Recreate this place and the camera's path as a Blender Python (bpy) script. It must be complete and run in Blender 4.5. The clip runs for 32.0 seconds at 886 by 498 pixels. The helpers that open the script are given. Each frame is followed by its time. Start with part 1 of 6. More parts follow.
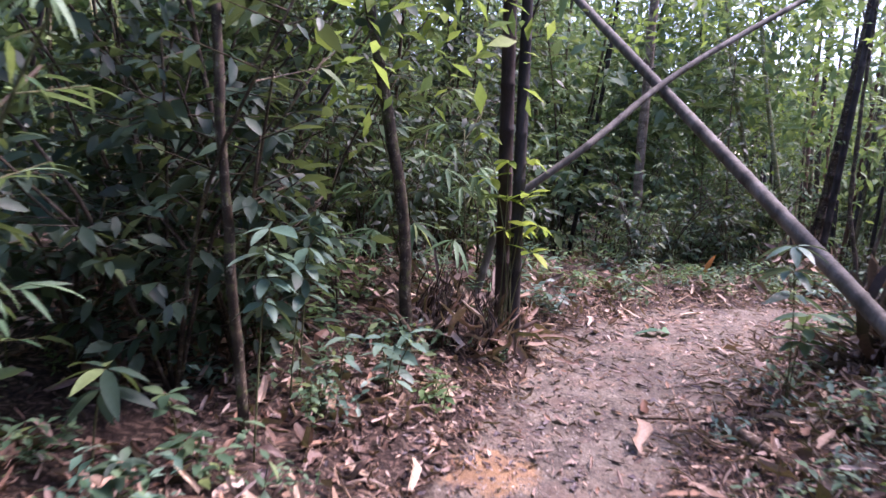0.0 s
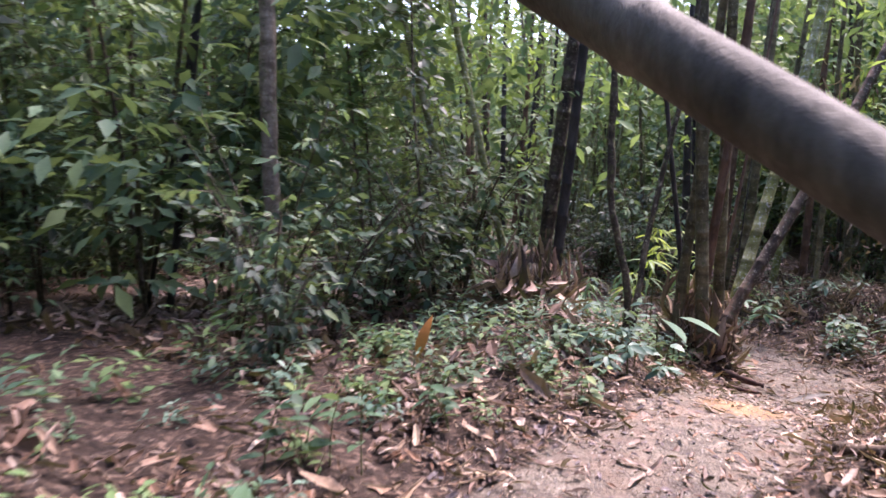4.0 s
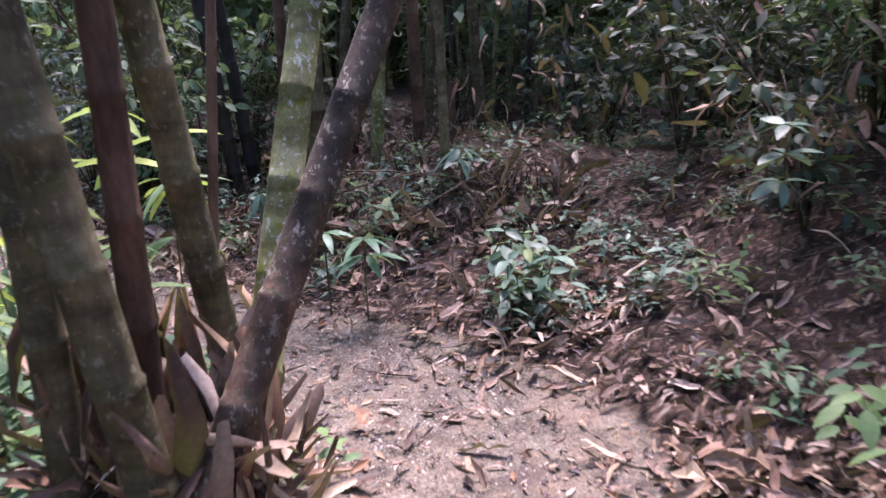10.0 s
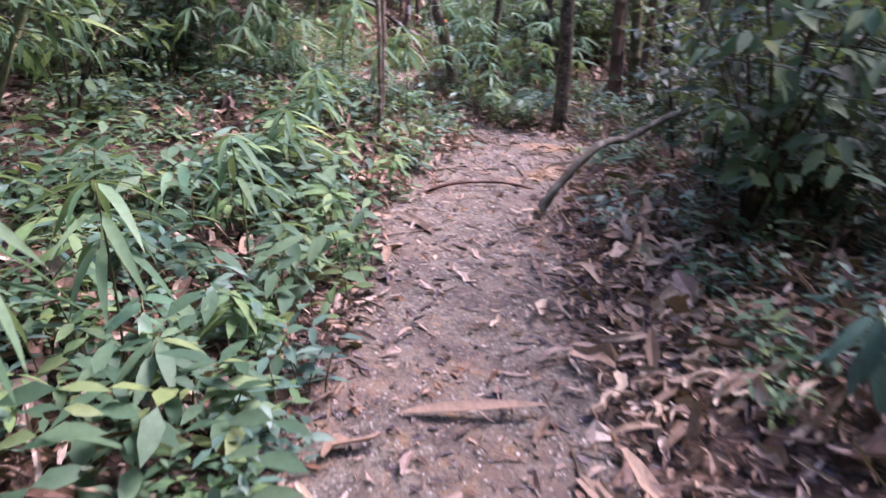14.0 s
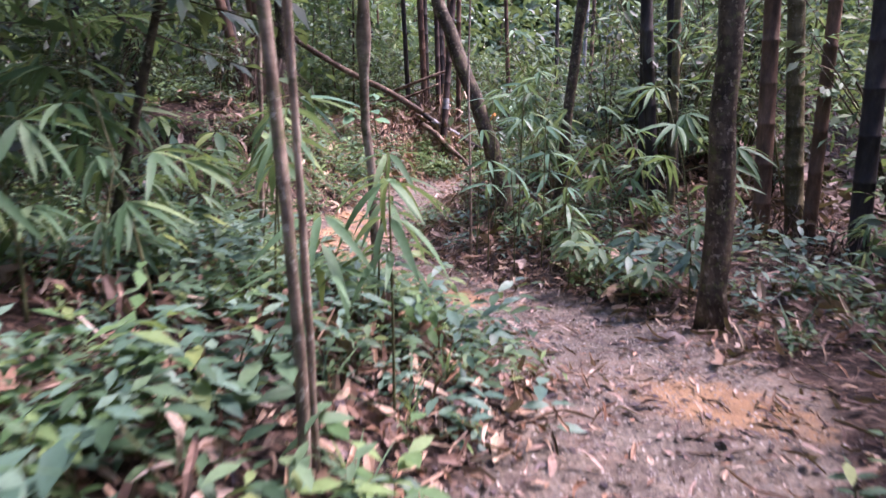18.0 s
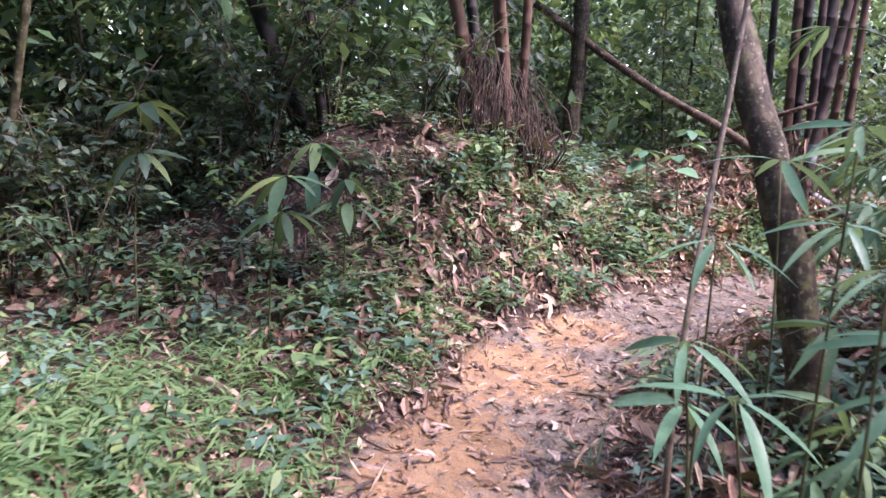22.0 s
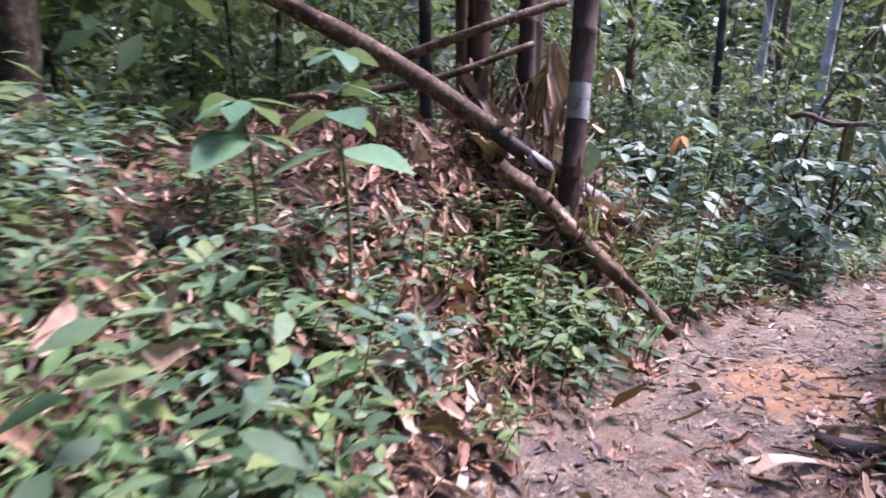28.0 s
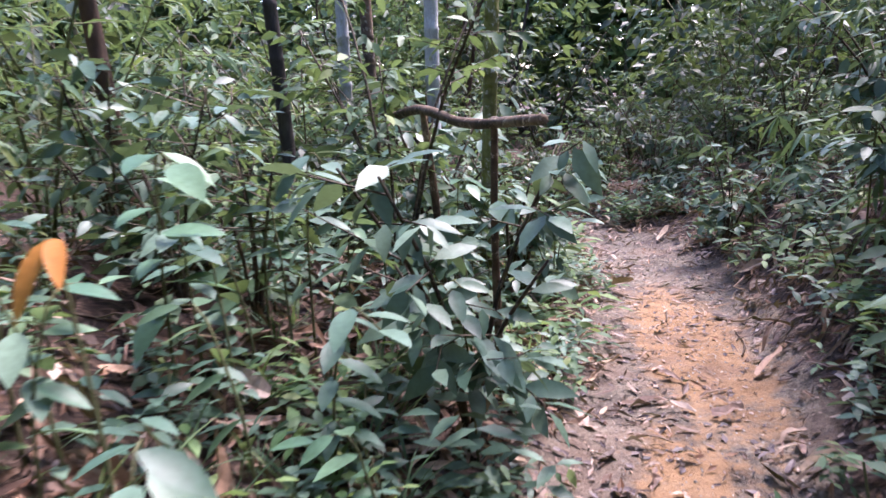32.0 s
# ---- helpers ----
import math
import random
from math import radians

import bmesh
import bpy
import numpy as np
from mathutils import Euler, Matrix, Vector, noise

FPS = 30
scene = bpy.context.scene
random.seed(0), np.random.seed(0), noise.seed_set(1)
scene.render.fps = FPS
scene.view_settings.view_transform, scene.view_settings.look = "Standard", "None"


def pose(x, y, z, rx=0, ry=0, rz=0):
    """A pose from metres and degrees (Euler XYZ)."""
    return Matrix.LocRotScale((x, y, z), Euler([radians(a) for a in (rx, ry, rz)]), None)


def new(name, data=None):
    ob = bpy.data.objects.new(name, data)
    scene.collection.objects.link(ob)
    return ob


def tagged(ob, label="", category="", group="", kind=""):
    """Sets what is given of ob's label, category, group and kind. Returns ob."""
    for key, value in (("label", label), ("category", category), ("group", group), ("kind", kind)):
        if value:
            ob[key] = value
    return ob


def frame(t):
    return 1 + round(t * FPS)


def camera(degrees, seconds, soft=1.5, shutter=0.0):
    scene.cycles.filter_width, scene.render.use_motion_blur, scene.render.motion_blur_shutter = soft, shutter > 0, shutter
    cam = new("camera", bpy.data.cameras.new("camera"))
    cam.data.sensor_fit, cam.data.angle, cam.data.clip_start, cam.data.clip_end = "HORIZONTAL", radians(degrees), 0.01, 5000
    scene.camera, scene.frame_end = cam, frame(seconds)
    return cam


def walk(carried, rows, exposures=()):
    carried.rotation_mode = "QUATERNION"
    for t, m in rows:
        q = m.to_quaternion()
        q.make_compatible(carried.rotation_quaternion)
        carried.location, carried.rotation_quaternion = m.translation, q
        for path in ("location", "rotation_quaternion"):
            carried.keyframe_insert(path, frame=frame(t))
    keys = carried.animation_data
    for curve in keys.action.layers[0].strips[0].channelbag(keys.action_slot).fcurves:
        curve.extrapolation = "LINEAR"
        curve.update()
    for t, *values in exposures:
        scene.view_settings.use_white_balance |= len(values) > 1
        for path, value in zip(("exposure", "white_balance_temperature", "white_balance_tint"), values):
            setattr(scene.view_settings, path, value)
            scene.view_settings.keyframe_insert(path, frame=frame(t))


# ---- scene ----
# ---------- camera ----------
cam = camera(62.40, 32.0, soft=1.5, shutter=0.5)
PATH = [
    (0.0, 1.663, -6.403, 1.178, 82.01, -4.09, 32.20),
    (0.5, 1.291, -5.748, 1.167, 81.71, -4.29, 32.39),
    (1.0, 0.977, -5.079, 1.151, 81.86, -4.69, 27.49),
    (1.5, 0.695, -4.320, 1.118, 82.35, -4.40, 12.01),
    (2.0, 0.415, -3.621, 1.106, 82.51, -3.76, 9.12),
    (2.5, 0.171, -2.959, 1.104, 82.39, -3.34, 8.33),
    (4.5, 0.000, 0.000, 1.200, 81.00, -0.00, 0.00),
    (5.0, 0.000, 0.666, 1.123, 80.29, 0.21, -14.81),
    (5.5, 0.000, 1.194, 1.067, 80.04, 0.94, -22.08),
    (6.0, 0.084, 1.717, 0.985, 75.87, 2.44, -31.44),
    (6.5, 0.279, 2.208, 1.048, 72.68, 2.41, -33.94),
    (7.0, 0.530, 2.693, 1.084, 71.58, 2.47, -35.05),
    (7.5, 0.865, 3.116, 1.074, 70.92, 2.50, -35.56),
    (8.0, 1.172, 3.501, 1.013, 70.61, 4.23, -32.39),
    (8.5, 1.535, 3.938, 0.915, 70.26, 3.99, -30.45),
    (9.0, 1.841, 4.342, 0.795, 70.12, 3.45, -27.07),
    (9.5, 2.120, 4.779, 0.697, 69.74, 3.24, -25.74),
    (10.0, 2.344, 5.243, 0.596, 69.51, 2.81, -25.17),
    (10.5, 2.539, 5.758, 0.458, 69.35, 3.16, -22.81),
    (11.0, 2.790, 6.300, 0.315, 69.30, 2.49, -17.78),
    (11.5, 3.013, 6.737, 0.218, 69.65, 1.90, -6.58),
    (12.0, 3.286, 7.205, 0.144, 69.50, 0.89, 2.90),
    (12.5, 3.488, 7.568, 0.114, 69.46, -0.25, 16.53),
    (13.0, 3.599, 7.931, 0.085, 69.33, -0.34, 23.41),
    (13.5, 3.599, 8.331, -0.063, 69.29, -0.59, 28.78),
    (14.0, 3.432, 8.749, -0.101, 69.31, -2.81, 35.50),
    (14.5, 3.208, 9.139, -0.134, 70.12, -3.27, 39.85),
    (16.5, 2.148, 10.685, -0.182, 72.93, -1.55, 41.64),
    (17.0, 1.869, 11.071, -0.243, 74.34, -0.68, 39.63),
    (17.5, 1.507, 11.599, -0.298, 75.11, -0.42, 39.30),
    (18.0, 1.116, 12.121, -0.211, 75.71, -0.22, 39.27),
    (18.5, 0.809, 12.689, -0.188, 76.09, -0.34, 39.09),
    (19.0, 0.614, 13.198, -0.184, 76.66, -1.17, 38.89),
    (19.5, 0.446, 13.758, -0.216, 77.08, -1.61, 40.24),
    (20.0, 0.251, 14.291, -0.244, 77.35, -1.20, 46.39),
    (20.5, 0.056, 14.768, -0.263, 77.53, -1.36, 53.77),
    (21.0, -0.251, 15.190, -0.274, 77.28, -1.44, 65.17),
    (21.5, -0.530, 15.584, -0.280, 77.29, -1.55, 70.01),
    (22.0, -0.865, 15.832, -0.319, 77.30, -2.11, 70.83),
    (22.5, -1.311, 16.017, -0.405, 77.64, -2.36, 71.73),
    (23.0, -1.814, 16.224, -0.522, 77.80, -2.84, 70.18),
    (23.5, -2.288, 16.321, -0.622, 78.33, -4.30, 63.00),
    (24.0, -2.734, 16.399, -0.663, 78.17, -4.59, 60.47),
    (24.5, -3.069, 16.505, -0.708, 77.85, -4.31, 60.25),
    (25.0, -3.432, 16.653, -0.844, 77.54, -4.49, 58.00),
    (25.5, -3.822, 16.924, -0.916, 77.69, -4.16, 49.78),
    (27.5, -5.217, 18.428, -0.871, 77.28, -2.85, 38.40),
    (28.0, -5.524, 18.800, -0.845, 77.04, -2.48, 35.75),
    (28.5, -5.747, 19.273, -0.892, 76.98, -1.99, 28.87),
    (29.0, -5.943, 19.754, -0.884, 76.81, -0.99, 19.67),
    (29.5, -6.054, 20.231, -0.903, 76.58, -0.39, 11.70),
    (30.0, -6.138, 20.681, -0.917, 76.46, 0.10, 10.92),
    (30.5, -6.166, 21.135, -0.905, 76.32, 1.59, 9.47),
    (31.0, -6.222, 21.621, -0.869, 76.50, 2.54, 8.41),
    (31.5, -6.194, 22.020, -0.847, 76.98, 3.09, 8.02),
    (32.0, -6.138, 22.465, -0.889, 77.38, 3.16, 7.81),
]
walk(cam, [(t, pose(x, y, z, rx, ry, rz)) for t, x, y, z, rx, ry, rz in PATH], [(0.0, 2.12, 5950, 46), (3.0, 2.25, 6300, 39), (5.0, 2.36, 6250, 37), (7.0, 2.32, 6150, 37), (9.0, 2.48, 6100, 40), (10.5, 2.6, 5950, 40), (11.5, 2.7, 5900, 41), (13.0, 2.58, 5850, 46), (15.0, 2.36, 5900, 44), (18.0, 2.4, 6050, 47), (20.0, 2.38, 5900, 43), (21.5, 2.4, 5950, 43), (23.0, 2.4, 5700, 38), (25.0, 2.29, 5700, 37), (28.0, 2.26, 5850, 44), (30.0, 2.33, 5750, 38), (32.0, 2.33, 6000, 36)])

# ---------- world, sun ----------
world = bpy.data.worlds.new("sky")
scene.world = world
world.use_nodes = True
wn = world.node_tree.nodes
sky = wn.new("ShaderNodeTexSky")
sky.sky_type, sky.sun_disc = "NISHITA", False
SUN_EL, SUN_AZ = 58.0, 35.0
sky.sun_elevation, sky.sun_rotation = radians(SUN_EL), radians(SUN_AZ)
wn["Background"].inputs["Strength"].default_value = 0.15
world.node_tree.links.new(sky.outputs[0], wn["Background"].inputs["Color"])
sun_data = bpy.data.lights.new("sun", "SUN")
sun_data.energy, sun_data.angle, sun_data.color = 3.4, radians(22), (1.0, 0.93, 0.82)
sun = new("sun", sun_data)
sun.matrix_world = pose(0, 0, 30, 90 - SUN_EL, 0, 180 - SUN_AZ)

# ---------- small tools ----------
RNG = np.random.default_rng(7)


def mesh_data(name, V, F, mat, smooth=True):
    """One mesh from arrays: V (n, 3) and F, a list of (m, 3) or (m, 4) index arrays."""
    me = bpy.data.meshes.new(name)
    F = [f for f in F if len(f)]
    loops = np.concatenate([f.ravel() for f in F]).astype(np.int32)
    sizes = np.concatenate([np.full(len(f), f.shape[1], np.int32) for f in F])
    me.vertices.add(len(V))
    me.vertices.foreach_set("co", np.asarray(V, np.float32).ravel())
    me.loops.add(len(loops))
    me.loops.foreach_set("vertex_index", loops)
    me.polygons.add(len(sizes))
    me.polygons.foreach_set("loop_start", np.r_[0, np.cumsum(sizes)[:-1]].astype(np.int32))
    me.polygons.foreach_set("use_smooth", np.full(len(sizes), smooth))
    me.update(calc_edges=True)
    me.validate()
    if mat:
        me.materials.append(mat)
    return me


def thing(name, at, label, category, group="", kind=""):
    ob = new(name)
    ob.empty_display_size = 0.1
    ob.location = at
    return tagged(ob, label, category, group, kind)


def part(name, geo, mat, parent=None, label=""):
    """Links one mesh object, in its parent's own space, under a thing or a part. geo: (V, F) or a mesh."""
    ob = new(name, geo if isinstance(geo, bpy.types.Mesh) else mesh_data(name, geo[0], geo[1], mat))
    if parent is not None:
        ob.parent = parent
    return tagged(ob, label)


def join(*geos):
    V, T, Q, n = [], [], [], 0
    for v, fs in geos:
        V.append(v)
        for f in fs:
            (T if f.shape[1] == 3 else Q).append(f + n)
        n += len(v)
    return np.vstack(V), [np.vstack(some) for some in (T, Q) if some]


def tube(path, radii, sides=8, caps=True, rough=0.0, rng=RNG):
    """A round stem along path (n, 3) with a radius at each point."""
    path, radii = np.asarray(path, float), np.asarray(radii, float)
    n = len(path)
    along = np.gradient(path, axis=0)
    along /= np.linalg.norm(along, axis=1)[:, None]
    ref = np.array([1.0, 0, 0]) if abs(along[0, 0]) < 0.8 else np.array([0, 1.0, 0])
    u = np.cross(along, ref)
    u /= np.linalg.norm(u, axis=1)[:, None]
    w = np.cross(along, u)
    a = np.linspace(0, 2 * np.pi, sides, endpoint=False)
    r = radii[:, None] * (1 + rough * rng.normal(size=(n, sides)))
    V = path[:, None] + r[..., None] * (np.cos(a)[None, :, None] * u[:, None] + np.sin(a)[None, :, None] * w[:, None])
    V = V.reshape(-1, 3)
    i = np.arange(n - 1)[:, None] * sides
    j = np.arange(sides)[None]
    k = (j + 1) % sides
    Q = np.stack([i + j, i + k, i + sides + k, i + sides + j], -1).reshape(-1, 4)
    T = np.zeros((0, 3), int)
    if caps:
        V = np.vstack([V, path[:1], path[-1:]])
        c0, c1, top = n * sides, n * sides + 1, (n - 1) * sides
        T = np.vstack([np.stack([np.full(sides, c0), k[0], j[0]], -1), np.stack([np.full(sides, c1), top + j[0], top + k[0]], -1)])
    return V, [T, Q]


def curve_path(points, n):
    """n points along a smooth curve through the given ones."""
    P = np.asarray(points, float)
    s = np.r_[0, np.cumsum(np.linalg.norm(np.diff(P, axis=0), axis=1))]
    t = np.linspace(0, s[-1], n)
    if len(P) == 2:
        return P[0] + (P[1] - P[0]) * (t / s[-1])[:, None]
    m = np.gradient(P, s, axis=0)
    i = np.clip(np.searchsorted(s, t, side="right") - 1, 0, len(P) - 2)
    h = (s[i + 1] - s[i])[:, None]
    q = ((t - s[i])[:, None]) / h
    return (2 * q**3 - 3 * q**2 + 1) * P[i] + (q**3 - 2 * q**2 + q) * h * m[i] + (-2 * q**3 + 3 * q**2) * P[i + 1] + (q**3 - q**2) * h * m[i + 1]


def culm_geo(points, r0, r1, gap=0.32, sides=10):
    """A bamboo culm: a smooth tube with a ridge at each node."""
    P = np.asarray(points, float)
    length = np.linalg.norm(np.diff(P, axis=0), axis=1).sum()
    nodes = max(2, int(length / gap))
    path = curve_path(P, nodes * 5 + 1)
    t = np.linspace(0, 1, len(path))
    r = r0 + (r1 - r0) * t
    k = np.arange(len(path)) % 5
    r = r * np.where(k == 0, 1.1, np.where((k == 1) | (k == 4), 0.985, 1.0))
    # Draw the rings next to each node close to it, so that the ridge is narrow.
    f = np.arange(len(path)) / 5.0
    near = np.where(k == 1, f - 0.16, np.where(k == 4, f + 0.16, f)) * 5
    path = np.stack([np.interp(near, np.arange(len(path)), path[:, a]) for a in range(3)], -1)
    return tube(path, r, sides)


def leaf_shape(width, sections=3, droop=0.15, fold=0.12, widest=0.4):
    """A leaf of length 1 along +y, its upper side up, folded along the midrib; (V, F)."""
    V, T, Q = [(0, 0, 0)], [], []
    t = np.linspace(0, 1, sections + 2)[1:-1]
    for s in t:
        w = width / 2 * (np.sin(np.pi * s ** (np.log(0.5) / np.log(widest)))) ** 0.8
        z = -droop * s * s
        V += [(-w, s, z + fold * w), (0, s, z), (w, s, z + fold * w)]
    V.append((0, 1, -droop))
    T += [(0, 2, 1), (0, 3, 2)]
    for i in range(sections - 1):
        a = 1 + 3 * i
        Q += [(a, a + 1, a + 4, a + 3), (a + 1, a + 2, a + 5, a + 4)]
    a, tip = 1 + 3 * (sections - 1), 1 + 3 * sections
    T += [(a, a + 1, tip), (a + 1, a + 2, tip)]
    return np.array(V, float), [np.array(T)] + ([np.array(Q)] if Q else [])


def turns(yaw, pitch, roll):
    """Rotation matrices (n, 3, 3): roll about the leaf's own axis, then tip it up by pitch, then turn by yaw. Radians."""
    yaw, pitch, roll = np.broadcast_arrays(yaw, pitch, roll)
    cy, sy, cp, sp, cr, sr = np.cos(yaw), np.sin(yaw), np.cos(pitch), np.sin(pitch), np.cos(roll), np.sin(roll)
    o, z = np.ones_like(cy), np.zeros_like(cy)
    m = lambda rows: np.stack([np.stack(r, -1) for r in rows], -2)  # noqa: E731
    return m([[cy, -sy, z], [sy, cy, z], [z, z, o]]) @ m([[o, z, z], [z, cp, -sp], [z, sp, cp]]) @ m([[cr, z, sr], [z, o, z], [-sr, z, cr]])


def strew(shape, places, rotations, sizes):
    """Many copies of one leaf joined into one (V, F)."""
    v, fs = shape
    sizes = np.asarray(sizes, float)
    sizes = sizes[:, None, None] if sizes.ndim == 1 else sizes[:, None, :]
    V = np.einsum("nij,nkj->nki", rotations, v[None] * sizes) + np.asarray(places)[:, None]
    step = (np.arange(len(places)) * len(v))[:, None, None]
    return V.reshape(-1, 3), [(f[None] + step).reshape(-1, f.shape[1]) for f in fs]


def value_noise(x, y, scale, seed=0):
    x, y = np.asarray(x) / scale, np.asarray(y) / scale
    i, j = np.floor(x), np.floor(y)
    fx, fy = x - i, y - j
    fx, fy = fx * fx * (3 - 2 * fx), fy * fy * (3 - 2 * fy)
    h = lambda a, b: np.modf(np.abs(np.sin(a * 127.1 + b * 311.7 + seed * 74.7) * 43758.5453))[0]  # noqa: E731
    return (h(i, j) * (1 - fx) + h(i + 1, j) * fx) * (1 - fy) + (h(i, j + 1) * (1 - fx) + h(i + 1, j + 1) * fx) * fy


# ---------- materials ----------
def material(name, rough=0.7, bump=0.0, spec=0.3):
    mat = bpy.data.materials.new(name)
    mat.use_nodes = True
    nt = mat.node_tree
    b = nt.nodes["Principled BSDF"]
    b.inputs["Roughness"].default_value = rough
    b.inputs["Specular IOR Level"].default_value = spec
    return mat, nt, b


def node(nt, kind, **inputs):
    n = nt.nodes.new(kind)
    for k, v in inputs.items():
        n.inputs[k.replace("_", " ")].default_value = v
    return n


def ramp(nt, source, stops):
    r = nt.nodes.new("ShaderNodeValToRGB")
    e = r.color_ramp.elements
    e[0].position, e[0].color = stops[0][0], (*stops[0][1], 1)
    e[1].position, e[1].color = stops[-1][0], (*stops[-1][1], 1)
    for p, c in stops[1:-1]:
        k = e.new(p)
        k.color = (*c, 1)
    nt.links.new(source, r.inputs[0])
    return r.outputs[0]


def blend(nt, fac, a, b, mode="MIX"):
    m = nt.nodes.new("ShaderNodeMix")
    m.data_type, m.blend_type = "RGBA", mode
    for socket, value in ((m.inputs[0], fac), (m.inputs[6], a), (m.inputs[7], b)):
        if isinstance(value, bpy.types.NodeSocket):
            nt.links.new(value, socket)
        else:
            socket.default_value = value if isinstance(value, (int, float)) else (*value, 1)
    return m.outputs[2]


def noise_of(nt, scale, detail=4.0, rough=0.6, world_space=True, stretch=None):
    n = node(nt, "ShaderNodeTexNoise", Scale=scale, Detail=detail, Roughness=rough)
    src = nt.nodes.new("ShaderNodeNewGeometry").outputs["Position"] if world_space else nt.nodes.new("ShaderNodeTexCoord").outputs["Object"]
    if stretch:
        mp = nt.nodes.new("ShaderNodeMapping")
        mp.inputs["Scale"].default_value = stretch
        nt.links.new(src, mp.inputs["Vector"])
        src = mp.outputs[0]
    nt.links.new(src, n.inputs["Vector"])
    return n.outputs["Fac"]


def relief(nt, b, height, strength, distance=0.01):
    n = nt.nodes.new("ShaderNodeBump")
    n.inputs["Strength"].default_value, n.inputs["Distance"].default_value = strength, distance
    nt.links.new(height, n.inputs["Height"])
    nt.links.new(n.outputs[0], b.inputs["Normal"])


def leaf_material(name, stops, rough=0.56, see_through=0.3, mottled=0.4, spec=0.25):
    """Leaves: each its own tone, with a paler blotch here and there, and light coming through."""
    mat, nt, b = material(name, rough, spec=spec)
    g = nt.nodes.new("ShaderNodeNewGeometry")
    o = nt.nodes.new("ShaderNodeObjectInfo")
    s = node(nt, "ShaderNodeMath")
    s.operation = "ADD"
    nt.links.new(g.outputs["Random Per Island"], s.inputs[0])
    nt.links.new(o.outputs["Random"], s.inputs[1])
    w = nt.nodes.new("ShaderNodeMath")
    w.operation = "FRACT"
    nt.links.new(s.outputs[0], w.inputs[0])
    col = ramp(nt, w.outputs[0], stops)
    fine = noise_of(nt, 45, 3)
    col = blend(nt, mottled, col, ramp(nt, fine, [(0.3, (0.35, 0.35, 0.35)), (0.7, (1.0, 1.0, 1.0))]), "MULTIPLY")
    nt.links.new(col, b.inputs["Base Color"])
    relief(nt, b, fine, 0.25, 0.004)
    if see_through:
        t = nt.nodes.new("ShaderNodeBsdfTranslucent")
        nt.links.new(blend(nt, 0.5, col, (0.26, 0.36, 0.08)), t.inputs["Color"])
        mx = nt.nodes.new("ShaderNodeMixShader")
        mx.inputs[0].default_value = see_through
        nt.links.new(b.outputs[0], mx.inputs[1])
        nt.links.new(t.outputs[0], mx.inputs[2])
        nt.links.new(mx.outputs[0], nt.nodes["Material Output"].inputs["Surface"])
    return mat


def bark_material(name, dark, mid, pale, patch=6.0, rough=0.75, stretch=(1, 1, 0.35), moss=None, lichen=None):
    mat, nt, b = material(name, rough, spec=0.25)
    big = noise_of(nt, patch, 5, 0.65, stretch=stretch)
    fine = noise_of(nt, 60, 4, 0.7, stretch=(1, 1, 0.3))
    col = ramp(nt, big, [(0.3, dark), (0.5, mid), (0.72, pale)])
    col = blend(nt, 0.6, col, ramp(nt, fine, [(0.25, (0.3, 0.3, 0.3)), (0.65, (1, 1, 1))]), "MULTIPLY")
    if moss:
        spots = noise_of(nt, 14, 6, 0.7)
        col = blend(nt, ramp(nt, spots, [(0.54, (0, 0, 0)), (0.62, (1, 1, 1))]), col, moss)
    if lichen:
        flecks = noise_of(nt, 34, 5, 0.7, stretch=(1, 1, 0.7))
        col = blend(nt, ramp(nt, flecks, [(0.57, (0, 0, 0)), (0.62, (1, 1, 1))]), col, lichen)
        rings = noise_of(nt, 5, 3, 0.6, stretch=(0.6, 0.6, 2.2))
        col = blend(nt, 0.8, col, ramp(nt, rings, [(0.36, (0.35, 0.33, 0.3)), (0.6, (1, 1, 1))]), "MULTIPLY")
    o = nt.nodes.new("ShaderNodeObjectInfo")
    tone = ramp(nt, o.outputs["Random"], [(0.0, (0.75, 0.72, 0.7)), (1.0, (1.0, 1.0, 1.0))])
    col = blend(nt, 1.0, col, tone, "MULTIPLY")
    nt.links.new(col, b.inputs["Base Color"])
    relief(nt, b, fine, 0.6, 0.006)
    return mat


CULM_GREEN = bark_material("culm_olive", (0.055, 0.052, 0.028), (0.145, 0.127, 0.07), (0.27, 0.238, 0.14), moss=(0.115, 0.122, 0.042), lichen=(0.24, 0.23, 0.165))
CULM_PALE = bark_material("culm_pale", (0.125, 0.14, 0.04), (0.255, 0.27, 0.10), (0.41, 0.42, 0.26), moss=(0.165, 0.185, 0.03), lichen=(0.5, 0.52, 0.46))
CULM_BROWN = bark_material("culm_brown", (0.04, 0.026, 0.018), (0.12, 0.072, 0.048), (0.24, 0.145, 0.095))
CULM_RED = bark_material("culm_red_brown", (0.042, 0.036, 0.03), (0.12, 0.088, 0.064), (0.33, 0.205, 0.14), moss=(0.10, 0.095, 0.055), lichen=(0.34, 0.31, 0.26))
CULM_DARK = bark_material("culm_dark", (0.012, 0.011, 0.012), (0.035, 0.03, 0.028), (0.09, 0.08, 0.07))
BARK = bark_material("bark_mossy", (0.022, 0.017, 0.012), (0.08, 0.06, 0.042), (0.2, 0.16, 0.11), patch=11, moss=(0.115, 0.125, 0.05), lichen=(0.26, 0.23, 0.17), stretch=(1, 1, 0.6))
CULM_GREY = bark_material("culm_weathered", (0.055, 0.052, 0.045), (0.15, 0.14, 0.12), (0.31, 0.29, 0.26), patch=5)
